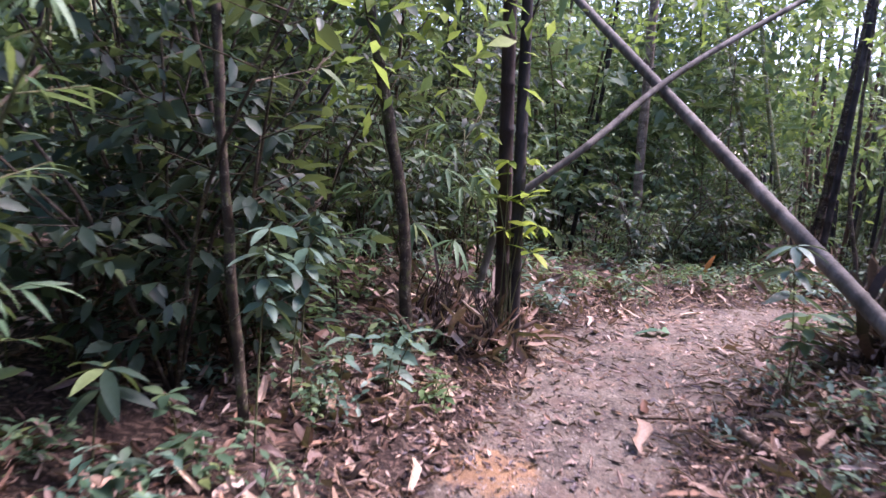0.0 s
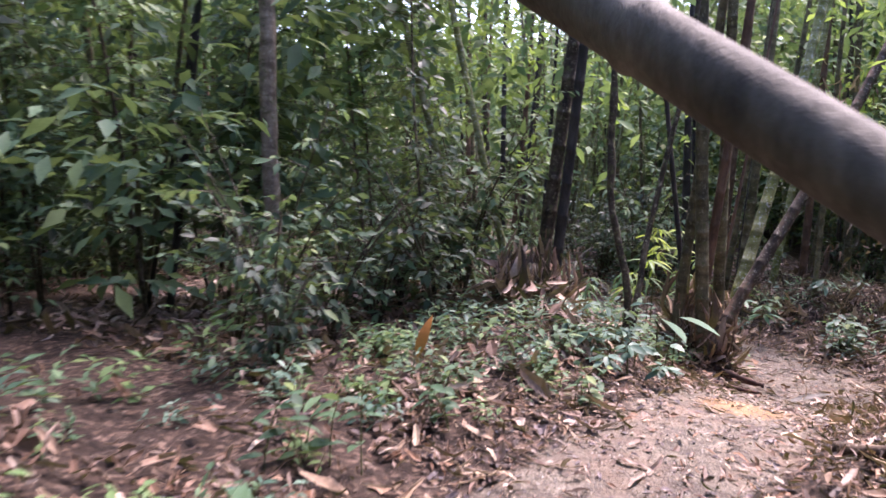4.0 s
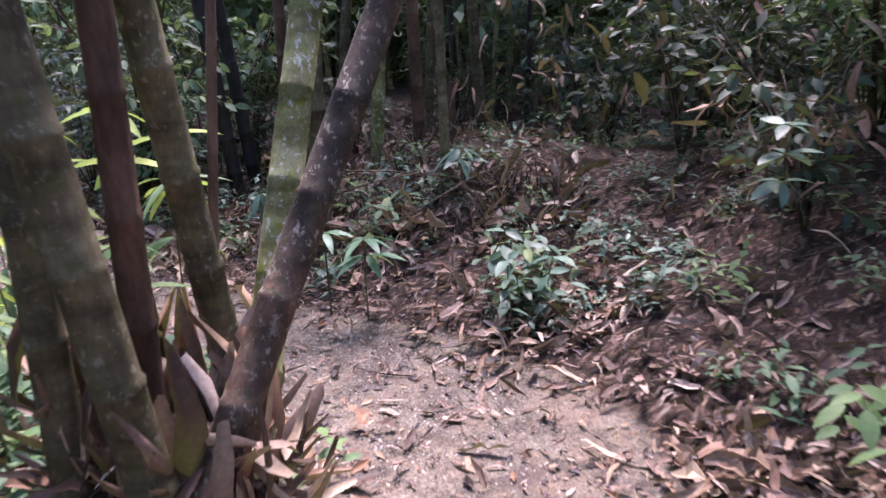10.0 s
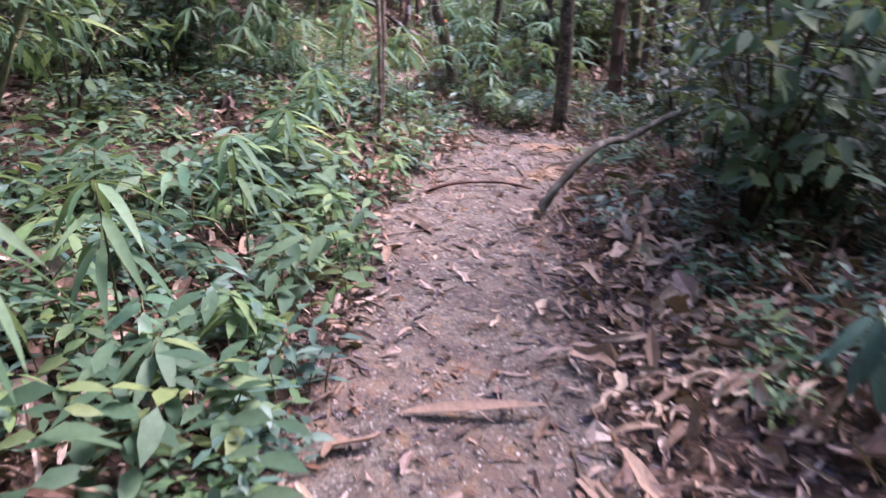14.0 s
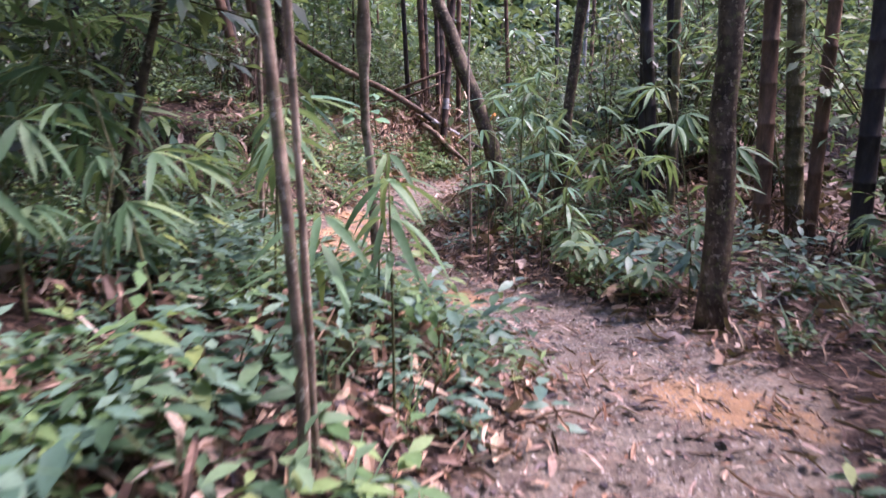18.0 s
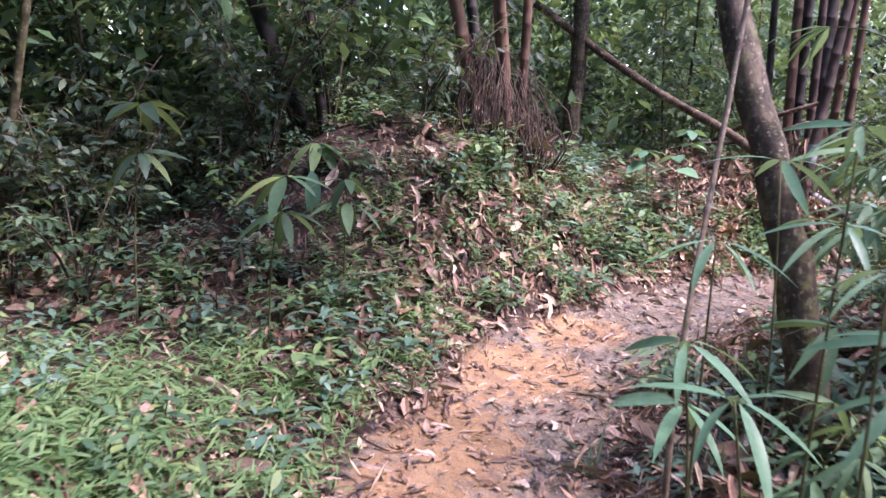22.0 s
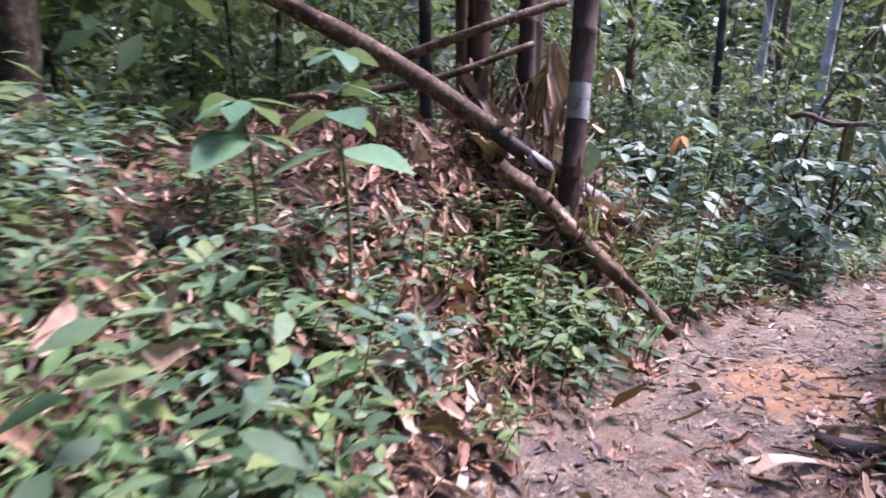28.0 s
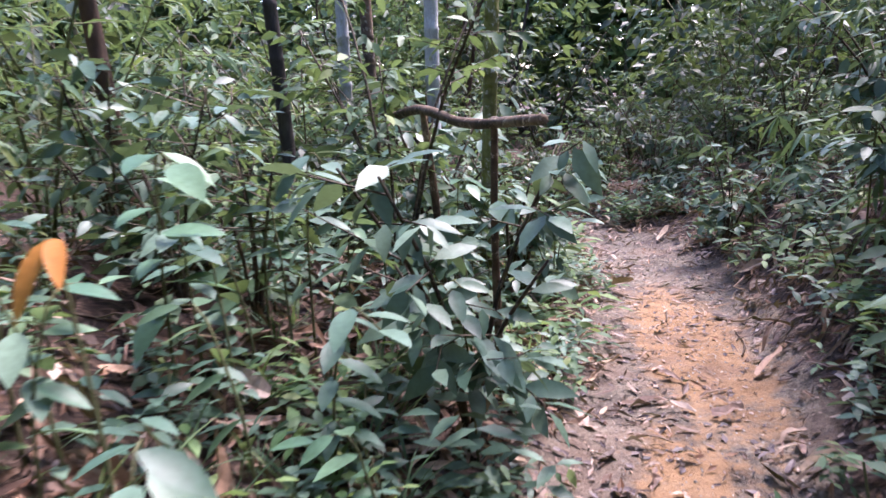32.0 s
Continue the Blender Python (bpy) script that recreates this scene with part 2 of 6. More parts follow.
BARK_PALE = bark_material("bark_pale", (0.16, 0.12, 0.09), (0.33, 0.26, 0.20), (0.48, 0.40, 0.32), patch=12, moss=(0.17, 0.16, 0.09), lichen=(0.45, 0.41, 0.34))
DEAD_WOOD = bark_material("dead_wood", (0.05, 0.033, 0.022), (0.16, 0.105, 0.07), (0.36, 0.27, 0.19), patch=7, moss=(0.055, 0.04, 0.03), lichen=(0.42, 0.34, 0.26))
LICHEN = bark_material("lichen_bark", (0.035, 0.03, 0.022), (0.11, 0.10, 0.075), (0.30, 0.30, 0.25), patch=16, moss=(0.06, 0.055, 0.035))
CULM_BAND = bark_material("culm_dark_brown", (0.018, 0.013, 0.012), (0.05, 0.033, 0.028), (0.12, 0.08, 0.066), patch=9)
# pale culm with the sky's bluish reflection painted into its colour
CULM_SKY_SHEEN = bark_material("culm_bluish", (0.22, 0.24, 0.25), (0.38, 0.41, 0.43), (0.55, 0.58, 0.6), patch=6, moss=(0.24, 0.26, 0.2))
WHITE_BARK = bark_material("white_bark", (0.12, 0.12, 0.118), (0.28, 0.285, 0.29), (0.44, 0.45, 0.46), patch=7, moss=(0.08, 0.065, 0.06))
STEM = bark_material("green_stem", (0.05, 0.06, 0.025), (0.11, 0.12, 0.05), (0.2, 0.2, 0.1), patch=20)
ROOT = bark_material("root_brown", (0.02, 0.01, 0.007), (0.085, 0.04, 0.028), (0.2, 0.1, 0.07), patch=12)
FIBRE = bark_material("dead_root_fibre", (0.016, 0.012, 0.009), (0.062, 0.043, 0.033), (0.15, 0.108, 0.08), patch=12)
STONE = bark_material("stone_grey", (0.13, 0.10, 0.09), (0.25, 0.2, 0.18), (0.4, 0.34, 0.3), patch=10, stretch=(1, 1, 1))

LEAF_MID = leaf_material("leaf_green", [(0.0, (0.036, 0.082, 0.045)), (0.5, (0.082, 0.155, 0.085)), (0.85, (0.14, 0.225, 0.12)), (1.0, (0.21, 0.27, 0.09))])
# dark leaf tones with the understory's shade put into the colour
LEAF_SHADED = leaf_material("leaf_dark", [(0.0, (0.016, 0.034, 0.024)), (0.6, (0.034, 0.066, 0.042)), (0.93, (0.06, 0.10, 0.058)), (1.0, (0.13, 0.18, 0.07))], rough=0.5, see_through=0.2)
LEAF_BRIGHT = leaf_material("leaf_bright", [(0.0, (0.068, 0.145, 0.058)), (0.5, (0.12, 0.22, 0.088)), (1.0, (0.20, 0.30, 0.115))], see_through=0.35)
LEAF_YELLOW = leaf_material("leaf_yellow_green", [(0.0, (0.13, 0.22, 0.02)), (0.5, (0.26, 0.37, 0.03)), (1.0, (0.38, 0.46, 0.06))], see_through=0.5)
# yellow-green brightened so the colour itself carries sunlight
LEAF_SUN_TINT = leaf_material("leaf_sunny", [(0.0, (0.10, 0.19, 0.035)), (0.5, (0.19, 0.30, 0.05)), (1.0, (0.30, 0.40, 0.07))], see_through=0.5)
LEAF_BLUE = leaf_material("leaf_blue_green", [(0.0, (0.042, 0.092, 0.064)), (0.6, (0.09, 0.165, 0.116)), (1.0, (0.16, 0.245, 0.175))], rough=0.46, see_through=0.15)
LEAF_BAMBOO = leaf_material("leaf_bamboo", [(0.0, (0.055, 0.12, 0.055)), (0.5, (0.10, 0.195, 0.10)), (0.9, (0.17, 0.27, 0.145)), (1.0, (0.25, 0.32, 0.08))], see_through=0.3)
# leaves behind the clump, sunshine painted into the yellow-green
LEAF_CLUMP_SUN_TINT = leaf_material("leaf_yellow_green", [(0.0, (0.15, 0.24, 0.03)), (0.5, (0.22, 0.31, 0.045)), (1.0, (0.31, 0.38, 0.07))], see_through=0.4)
LEAF_FAN = leaf_material("leaf_fan", [(0.0, (0.075, 0.165, 0.10)), (0.6, (0.12, 0.24, 0.14)), (1.0, (0.19, 0.31, 0.18))], rough=0.42, see_through=0.25)
LEAF_PALE = leaf_material("leaf_pale", [(0.0, (0.13, 0.22, 0.15)), (1.0, (0.20, 0.30, 0.20))], rough=0.4, see_through=0.2)
DRY = leaf_material("leaf_dry", [(0.0, (0.05, 0.032, 0.028)), (0.3, (0.15, 0.09, 0.068)), (0.6, (0.28, 0.18, 0.14)), (0.85, (0.43, 0.31, 0.245)), (1.0, (0.56, 0.45, 0.37))], rough=0.6, see_through=0.08, mottled=0.6, spec=0.35)
DRY_ORANGE = leaf_material("leaf_dry_orange", [(0.0, (0.09, 0.04, 0.025)), (0.4, (0.24, 0.12, 0.07)), (0.75, (0.40, 0.235, 0.15)), (1.0, (0.58, 0.42, 0.31))], rough=0.6, see_through=0.08, mottled=0.6)
DRY_RED = leaf_material("leaf_dry_red", [(0.0, (0.045, 0.027, 0.021)), (0.4, (0.15, 0.084, 0.057)), (0.8, (0.30, 0.18, 0.125)), (1.0, (0.5, 0.36, 0.265))], rough=0.6, see_through=0.08, mottled=0.6)
DRY_PALE = leaf_material("sheath_dry", [(0.0, (0.20, 0.12, 0.075)), (0.5, (0.36, 0.24, 0.16)), (1.0, (0.52, 0.39, 0.27))], rough=0.55, see_through=0.05, mottled=0.6, spec=0.35)
DRY_DARK = leaf_material("leaf_rotting", [(0.0, (0.03, 0.022, 0.024)), (0.5, (0.085, 0.062, 0.066)), (1.0, (0.19, 0.145, 0.14))], rough=0.5, see_through=0.0, mottled=0.5)
ORANGE_LEAF = leaf_material("leaf_orange", [(0.0, (0.38, 0.14, 0.03)), (1.0, (0.55, 0.23, 0.05))], see_through=0.3)


def soil_material():
    mat, nt, b = material("forest_soil", 0.85, spec=0.2)
    bare = nt.nodes.new("ShaderNodeAttribute")
    bare.attribute_name = "bare"
    clay = nt.nodes.new("ShaderNodeAttribute")
    clay.attribute_name = "clay"
    mid = noise_of(nt, 5, 6, 0.65)
    fine = noise_of(nt, 70, 6, 0.75)
    grit = node(nt, "ShaderNodeTexVoronoi", Scale=85.0)
    nt.links.new(nt.nodes.new("ShaderNodeNewGeometry").outputs["Position"], grit.inputs["Vector"])
    humus = ramp(nt, mid, [(0.3, (0.03, 0.019, 0.014)), (0.55, (0.085, 0.052, 0.038)), (0.75, (0.17, 0.11, 0.078))])
    for turn, size in ((0.4, (16.0, 42.0, 16.0)), (1.9, (13.0, 36.0, 13.0))):
        mp = nt.nodes.new("ShaderNodeMapping")
        mp.inputs["Scale"].default_value, mp.inputs["Rotation"].default_value = size, (0, 0, turn)
        warp = node(nt, "ShaderNodeTexNoise", Scale=7.0, Detail=2.0)
        pos = nt.nodes.new("ShaderNodeNewGeometry").outputs["Position"]
        nt.links.new(pos, warp.inputs["Vector"])
        shift = nt.nodes.new("ShaderNodeMix")
        shift.data_type, shift.blend_type = "RGBA", "LINEAR_LIGHT"
        shift.inputs[0].default_value = 0.12
        nt.links.new(pos, shift.inputs[6]), nt.links.new(warp.outputs["Color"], shift.inputs[7])
        nt.links.new(shift.outputs[2], mp.inputs["Vector"])
        cells = node(nt, "ShaderNodeTexVoronoi", Scale=1.0)
        nt.links.new(mp.outputs[0], cells.inputs["Vector"])
        tone = ramp(nt, cells.outputs["Color"], [(0.1, (0.03, 0.02, 0.017)), (0.45, (0.12, 0.075, 0.056)), (0.7, (0.27, 0.175, 0.13)), (0.95, (0.46, 0.34, 0.27))])
        edge = ramp(nt, cells.outputs["Distance"], [(0.25, (1, 1, 1)), (0.55, (0.15, 0.15, 0.15))])
        humus = blend(nt, 0.62, humus, blend(nt, 1.0, tone, edge, "MULTIPLY"))
    grey = ramp(nt, mid, [(0.28, (0.094, 0.077, 0.062)), (0.5, (0.235, 0.2, 0.158)), (0.72, (0.385, 0.335, 0.265))])
    grey = blend(nt, 0.85, grey, ramp(nt, grit.outputs["Color"], [(0.12, (0.3, 0.29, 0.31)), (0.8, (1.0, 0.98, 0.96))]), "MULTIPLY")
    wet = noise_of(nt, 3.2, 7, 0.72)
    grey = blend(nt, ramp(nt, wet, [(0.5, (0, 0, 0)), (0.66, (0.85, 0.85, 0.85))]), grey, (0.105, 0.078, 0.07))
    grey = blend(nt, ramp(nt, noise_of(nt, 2.1, 6, 0.7), [(0.48, (0, 0, 0)), (0.68, (0.6, 0.6, 0.6))]), grey, (0.27, 0.185, 0.135))
    red = ramp(nt, mid, [(0.3, (0.22, 0.13, 0.07)), (0.55, (0.37, 0.225, 0.12)), (0.75, (0.45, 0.30, 0.18))])
    red = blend(nt, ramp(nt, wet, [(0.52, (0, 0, 0)), (0.7, (0.7, 0.7, 0.7))]), red, (0.17, 0.115, 0.095))

    def soft_edge(attr, amount):
        m = node(nt, "ShaderNodeMath")
        m.operation = "ADD"
        nt.links.new(attr, m.inputs[0])
        d = nt.nodes.new("ShaderNodeMath")
        d.operation = "MULTIPLY_ADD"
        d.inputs[1].default_value, d.inputs[2].default_value = amount, -amount / 2
        nt.links.new(noise_of(nt, 9, 6, 0.7), d.inputs[0])
        nt.links.new(d.outputs[0], m.inputs[1])
        return ramp(nt, m.outputs[0], [(0.35, (0, 0, 0)), (0.65, (1, 1, 1))])

    path = blend(nt, soft_edge(clay.outputs["Fac"], 1.5), grey, red)
    col = blend(nt, soft_edge(bare.outputs["Fac"], 0.9), humus, path)
    col = blend(nt, 0.65, col, ramp(nt, fine, [(0.25, (0.4, 0.38, 0.38)), (0.6, (1, 1, 1))]), "MULTIPLY")
    nt.links.new(col, b.inputs["Base Color"])
    relief(nt, b, fine, 0.9, 0.02)
    return mat


GRIT = leaf_material("grit", [(0.0, (0.115, 0.1, 0.09)), (0.6, (0.24, 0.215, 0.185)), (0.95, (0.37, 0.335, 0.29)), (1.0, (0.49, 0.46, 0.41))], rough=0.7, see_through=0, mottled=0.2)
SOIL = soil_material()

# ---------- ground ----------
TRAIL = [(2.6, -8.6, -.55), (1.66, -6.4, -.52), (.98, -5.08, -.5), (.42, -3.6, -.5), (.05, -1.5, -.5), (0, .6, -.5), (.3, 2.2, -.5), (1.2, 3.6, -.55), (1.9, 4.8, -.75),
         (2.5, 5.9, -1.1), (3.0, 6.8, -1.38), (3.5, 7.9, -1.48), (3.2, 9.2, -1.54), (2.15, 10.8, -1.6), (1.0, 12.5, -1.62), (.4, 14, -1.62), (0, 15.2, -1.66),
         (-1.3, 16.2, -1.9), (-2.7, 16.6, -2.1), (-3.9, 17.1, -2.2), (-5.2, 18.3, -2.22), (-5.9, 19.8, -2.17), (-6.3, 21.5, -2.17),
         (-6.15, 23.2, -2.25), (-5.52, 25.5, -2.35), (-5.22, 28.4, -2.5), (-5.42, 29.4, -2.5), (-6.3, 30.5, -2.45), (-7.9, 31.4, -2.4)]
BUMPS = [(-7.1, 22.42, .66, .28, .3), (-7.6, 17.6, 1.2, 1.4, 1.8), (-9.2, 19.4, .75, 1.9, 2.5), (-8.6, 22.4, .75, 1.3, 1.6), (-3.6, 14.4, .5, 1.9, 1.2), (-8.3, 25.6, .6, 1.6, 2.2), (-2.6, 25.5, 1.7, 2.0, 4.5), (-3.2, 20.2, .35, 1.6, 1.6),
         (5.6, 11.6, .45, 1.3, 1.5), (7.6, 7.6, .8, 1.7, 3.0), (-3.5, -.5, .35, 2, 3), (3.6, 2.2, .3, 1.4, 2), (-1.1, 9.2, .5, 1.6, 1.6), (.3, 7.6, .45, 1.1, 1.2), (.7, 5.9, .3, .8, 1.2), (2.35, 7.45, .5, .42, .48), (-2.0, 12.8, .35, 1.5, 2.0)]


def trail_samples():
    P, out = np.array(TRAIL), []
    for a, b in zip(P[:-1], P[1:]):
        n = max(2, int(np.linalg.norm((b - a)[:2]) / 0.15))
        out.append(a + (b - a) * np.linspace(0, 1, n, endpoint=False)[:, None])
    return np.vstack(out + [P[-1:]])


TRACK = trail_samples()


def ground(x, y):
    """Height of the ground, and the distance from the trail's middle line, for arrays x, y."""
    x, y = np.atleast_1d(np.asarray(x, float)), np.atleast_1d(np.asarray(y, float))
    z, far = np.empty_like(x), np.empty_like(x)
    for i in range(0, len(x), 20000):
        s = slice(i, i + 20000)
        d2 = (x[s, None] - TRACK[:, 0]) ** 2 + (y[s, None] - TRACK[:, 1]) ** 2
        w = 1 / (d2 + 0.25) ** 2.5
        far[s] = np.sqrt(d2.min(1))
        z[s] = (w * TRACK[:, 2]).sum(1) / w.sum(1)
    e = np.clip((far - 0.45) / 1.2, 0, 1)
    z += 0.10 * e * e * (3 - 2 * e)
    for bx, by, h, rx, ry in BUMPS:
        z += h * np.exp(-(((x - bx) / rx) ** 2) - ((y - by) / ry) ** 2) * np.clip((far - 0.35) / 0.9, 0, 1)
    rough = (value_noise(x, y, 0.45, 3) - 0.5) * 0.05 + (value_noise(x, y, 0.17, 5) - 0.5) * 0.024
    z += rough * np.clip(0.45 + far * 0.6, 0, 1.3)
    return z, far


def zg(x, y):
    return float(ground([x], [y])[0][0])


CLAY = [(1.9, 4.7, .4, .38), (4.1, 6.7, .3, .3), (-2.6, 16.5, .8, .35), (-3.5, 16.75, .8, .4), (-4.4, 17.15, .8, .45), (-5.1, 17.9, .6, .6), (-5.7, 18.7, .4, .5), (-5.65, 24.6, .22, 1.0), (-5.35, 26.6, .35, 1.6), (-6.05, 22.5, .36, .55), (.2, 15.2, .5, .3), (.0, -3.1, .28, .32), (.75, 14.1, .12, .5)]


def soil_masks(x, y, far):
    half = 0.40 + 0.16 * (value_noise(x, y, 0.9, 8) - 0.5) + 0.5 * np.exp(-(((x - 3.5) / 1.3) ** 2) - ((y - 7.4) / 1.6) ** 2) + 0.3 * np.exp(-((y - 0.2) ** 2) / 3) + 0.12 * np.exp(-((y - 15.5) ** 2) / 3)
    bare = np.clip(1 - (far - half) / 0.28, 0, 1)
    clay = np.zeros_like(x)
    for cx, cy, rx, ry in CLAY:
        clay = np.maximum(clay, np.exp(-(((x - cx) / rx) ** 2) - ((y - cy) / ry) ** 2))
    clay = np.maximum(clay, 0.33 * value_noise(x, y, 0.8, 12))
    return bare, clay


def spread(lo, hi, step, reach):
    out = [80.0, 40.0, 20.0, 10.0, 5.0, 2.5, 1.2, 0.6, 0.3]
    mid = np.arange(lo, hi + step, step)
    return np.r_[lo - np.cumsum(out[::-1])[::-1] * reach, mid, hi + step + np.cumsum(out[::-1]) * reach]


gx, gy = spread(-11, 9, 0.1, 1.3), spread(-9, 33, 0.1, 1.3)
GX, GY = np.meshgrid(gx, gy)
GZ, GD = ground(GX.ravel(), GY.ravel())
idx = np.arange(len(gx) * len(gy)).reshape(len(gy), len(gx))
quads = np.stack([idx[:-1, :-1], idx[:-1, 1:], idx[1:, 1:], idx[1:, :-1]], -1).reshape(-1, 4)
floor_mesh = mesh_data("ground", np.stack([GX.ravel(), GY.ravel(), GZ], -1), [quads], SOIL)
bare, clay = soil_masks(GX.ravel(), GY.ravel(), GD)
for name, values in (("bare", bare), ("clay", clay)):
    floor_mesh.attributes.new(name, "FLOAT", "POINT").data.foreach_set("value", values.astype(np.float32))
tagged(new("ground", floor_mesh), "forest floor of brown humus with a worn dirt trail of grey grit and orange clay", "ground", kind="structure")


# ---------- bamboo and trees ----------
def stretch_to(base, via, height):
    """The line from base through via, carried on to a height above the base, leaning back upright a little."""
    b, v = np.array(base, float), np.array(via, float)
    d = (v - b) / max(v[2] - b[2], 0.3)
    top = b + d * height * np.array([0.75, 0.75, 1])
    mid = b + d * height * 0.45
    return [b, mid, top]


LONG = leaf_shape(0.13, 3, 0.35, 0.25, 0.35)
LONG_FAR = leaf_shape(0.14, 2, 0.35, 0.25, 0.4)
LONG_NEAR = leaf_shape(0.14, 5, 0.45, 0.25, 0.35)
OVAL = leaf_shape(0.4, 2, 0.2, 0.2, 0.42)
OVAL_FAR = leaf_shape(0.42, 1, 0.18, 0.25, 0.5)
BLADE = leaf_shape(0.16, 1, 0.3, 0.2, 0.5)
OVAL_NEAR = leaf_shape(0.42, 4, 0.22, 0.2, 0.45)
DRYLEAF = leaf_shape(0.22, 2, -0.12, -0.4, 0.42)
CHIP = leaf_shape(0.3, 1, -0.1, 0.5, 0.5)


def torn(rng, width, rows=4, curl=0.5, bend=0.3):
    """A ragged piece of dry sheath or leaf of length 1 along +y, its outline torn and its edges curled up."""
    V, arch = [], bend * rng.uniform(-1, 1)
    for i in range(rows):
        y, end = i / (rows - 1), 0.5 if i in (0, rows - 1) else 1.0
        a, c = width / 2 * end * rng.uniform(0.55, 1.25, 2)
        mid, z = rng.normal() * width * 0.14, arch * np.sin(np.pi * y) * 0.5 + rng.normal() * 0.02
        V += [(mid - a, y + rng.normal() * 0.04, z + curl * a * rng.uniform(0.1, 1.4)), (mid, y + rng.normal() * 0.03, z), (mid + c, y + rng.normal() * 0.04, z + curl * c * rng.uniform(0.1, 1.4))]
    return np.array(V), [np.zeros((0, 3), int), np.array([(a, a + 1, a + 4, a + 3) for i in range(rows - 1) for a in (3 * i, 3 * i + 1)])]


rt = np.random.default_rng(17)
FLAKES = [torn(rt, 0.5, 3, 0.55, 0.5) for _ in range(6)]
PIECES = [torn(rt, w, 4, 0.6, 0.4) for w in (0.24, 0.3, 0.36, 0.28, 0.42, 0.5)]
STRIPS = [torn(rt, w, 5, 0.9, 0.6) for w in (0.09, 0.12, 0.14, 0.18, 0.11, 0.16)]


def strew_mix(shapes, places, rotations, sizes):
    """Many pieces of several shapes, dealt out in turn and joined into one (V, F)."""
    k = len(shapes)
    return join(*(strew(shape, places[i::k], rotations[i::k], sizes[i::k]) for i, shape in enumerate(shapes) if len(places[i::k])))



def culm(parent, at, base, via, r, mat, height=9.0, label="", gap=0.36, taper=0.5, sides=10, sunk=True):
    b = np.array(base, float)
    if sunk:
        d = (np.array(via) - b) / max(via[2] - b[2], 0.2)
        b = b + d * (zg(b[0], b[1]) - 0.06 - b[2])
    pts = [np.array(p) - at for p in stretch_to(b, via, height)]
    return part("culm", culm_geo(pts, r * 1.06, r * taper, gap, sides), mat, parent, label)


def dead_skirt(parent, at, centre, radius, count, tall, seed):
    """Dry sheaths standing round the foot of a clump."""
    rng = np.random.default_rng(seed)
    for _ in range(count):
        a = rng.uniform(0, 2 * np.pi)
        x, y = centre[0] + np.cos(a) * radius * rng.uniform(0.5, 1.1), centre[1] + np.sin(a) * radius * rng.uniform(0.5, 1.1)
        size = min(tall, 0.38) * rng.uniform(0.35, 1.0)
        R = turns(np.array([a - np.pi / 2 + rng.normal() * 0.8]), np.array([rng.uniform(-0.7, 1.1)]), np.array([rng.normal() * 0.9]))
        shape = (STRIPS if rng.random() < 0.65 else PIECES)[rng.integers(6)]
        geo = strew(shape, [np.array([x, y, zg(x, y) + 0.01 + rng.uniform(0, 0.55) * tall]) - at], R, np.array([[size * rng.uniform(0.5, 1.0), size, size]]))
        part("sheath", geo, (DRY_PALE, DRY, DRY_RED, DRY)[rng.integers(4)], parent)


def fibres(parent, at, centre, radius, count, tall, seed):
    """A tangle of thin roots and dead twigs round a foot, one mesh."""
    rng = np.random.default_rng(seed)
    geos = []
    for _ in range(count):
        a = rng.uniform(0, 2 * np.pi)
        c, s = np.cos(a), np.sin(a)
        x, y = centre[0] + c * radius * rng.uniform(0.35, 0.9), centre[1] + s * radius * rng.uniform(0.35, 0.9)
        z0 = zg(x, y)
        h = tall * rng.uniform(0.4, 1.0)
        pts = [(x + c * 0.12 * radius, y + s * 0.12 * radius, z0 - 0.02), (x + rng.normal() * 0.12 * tall, y + rng.normal() * 0.12 * tall, z0 + h * 0.5), (x - c * 0.15 * radius + rng.normal() * 0.05, y - s * 0.15 * radius + rng.normal() * 0.05, z0 + h)]
        geos.append(tube(curve_path(np.array(pts) - at, 6), np.linspace(0.008, 0.003, 6) * rng.uniform(0.4, 1.6), 4))
    tagged(part("root_tangle", join(*geos), FIBRE, parent), kind="stuff")


def sheath_foot(parent, centre, radius, tall, count, seed):
    """Old sheaths standing tight round the foot of a clump, over a dark woody core."""
    rng = np.random.default_rng(seed)
    at, c = np.array(parent.location), np.array([*centre, 0.0])
    base = zg(*centre)
    core = curve_path([(0, 0, base - .15), (0, 0, base + tall * .4), (0, 0, base + tall * .6)], 7) + c - at
    part("woody_core", tube(core, radius * np.array([1.0, .85, .75, .62, .5, .35, .12]), 14, rough=.2, rng=rng), BARK, parent, "dark woody core of the clump")
    for _ in range(count):
        a = rng.uniform(0, 2 * np.pi)
        q = radius * rng.uniform(.7, 1.05)
        x, y = centre[0] + np.cos(a) * q, centre[1] + np.sin(a) * q
        flare = rng.random() < .4
        R = turns(np.array([a - np.pi / 2 + rng.normal() * .25]), np.array([rng.uniform(-.1, .8) if flare else rng.uniform(1.2, 1.9)]), np.array([rng.normal() * .35]))
        size = tall * (rng.uniform(.35, .6) if flare else rng.uniform(.4, .9))
        z = zg(x, y) - .02 + (0 if flare else rng.uniform(0, .25) * tall)
        part("sheath", strew(STRIPS[rng.integers(6)], [np.array([x, y, z]) - at], R, np.array([[size * rng.uniform(.5, 1.2), size, size * rng.uniform(.5, 1.3)]])), (DRY_PALE, DRY, DRY_RED, DRY_RED, DRY)[rng.integers(5)], parent)


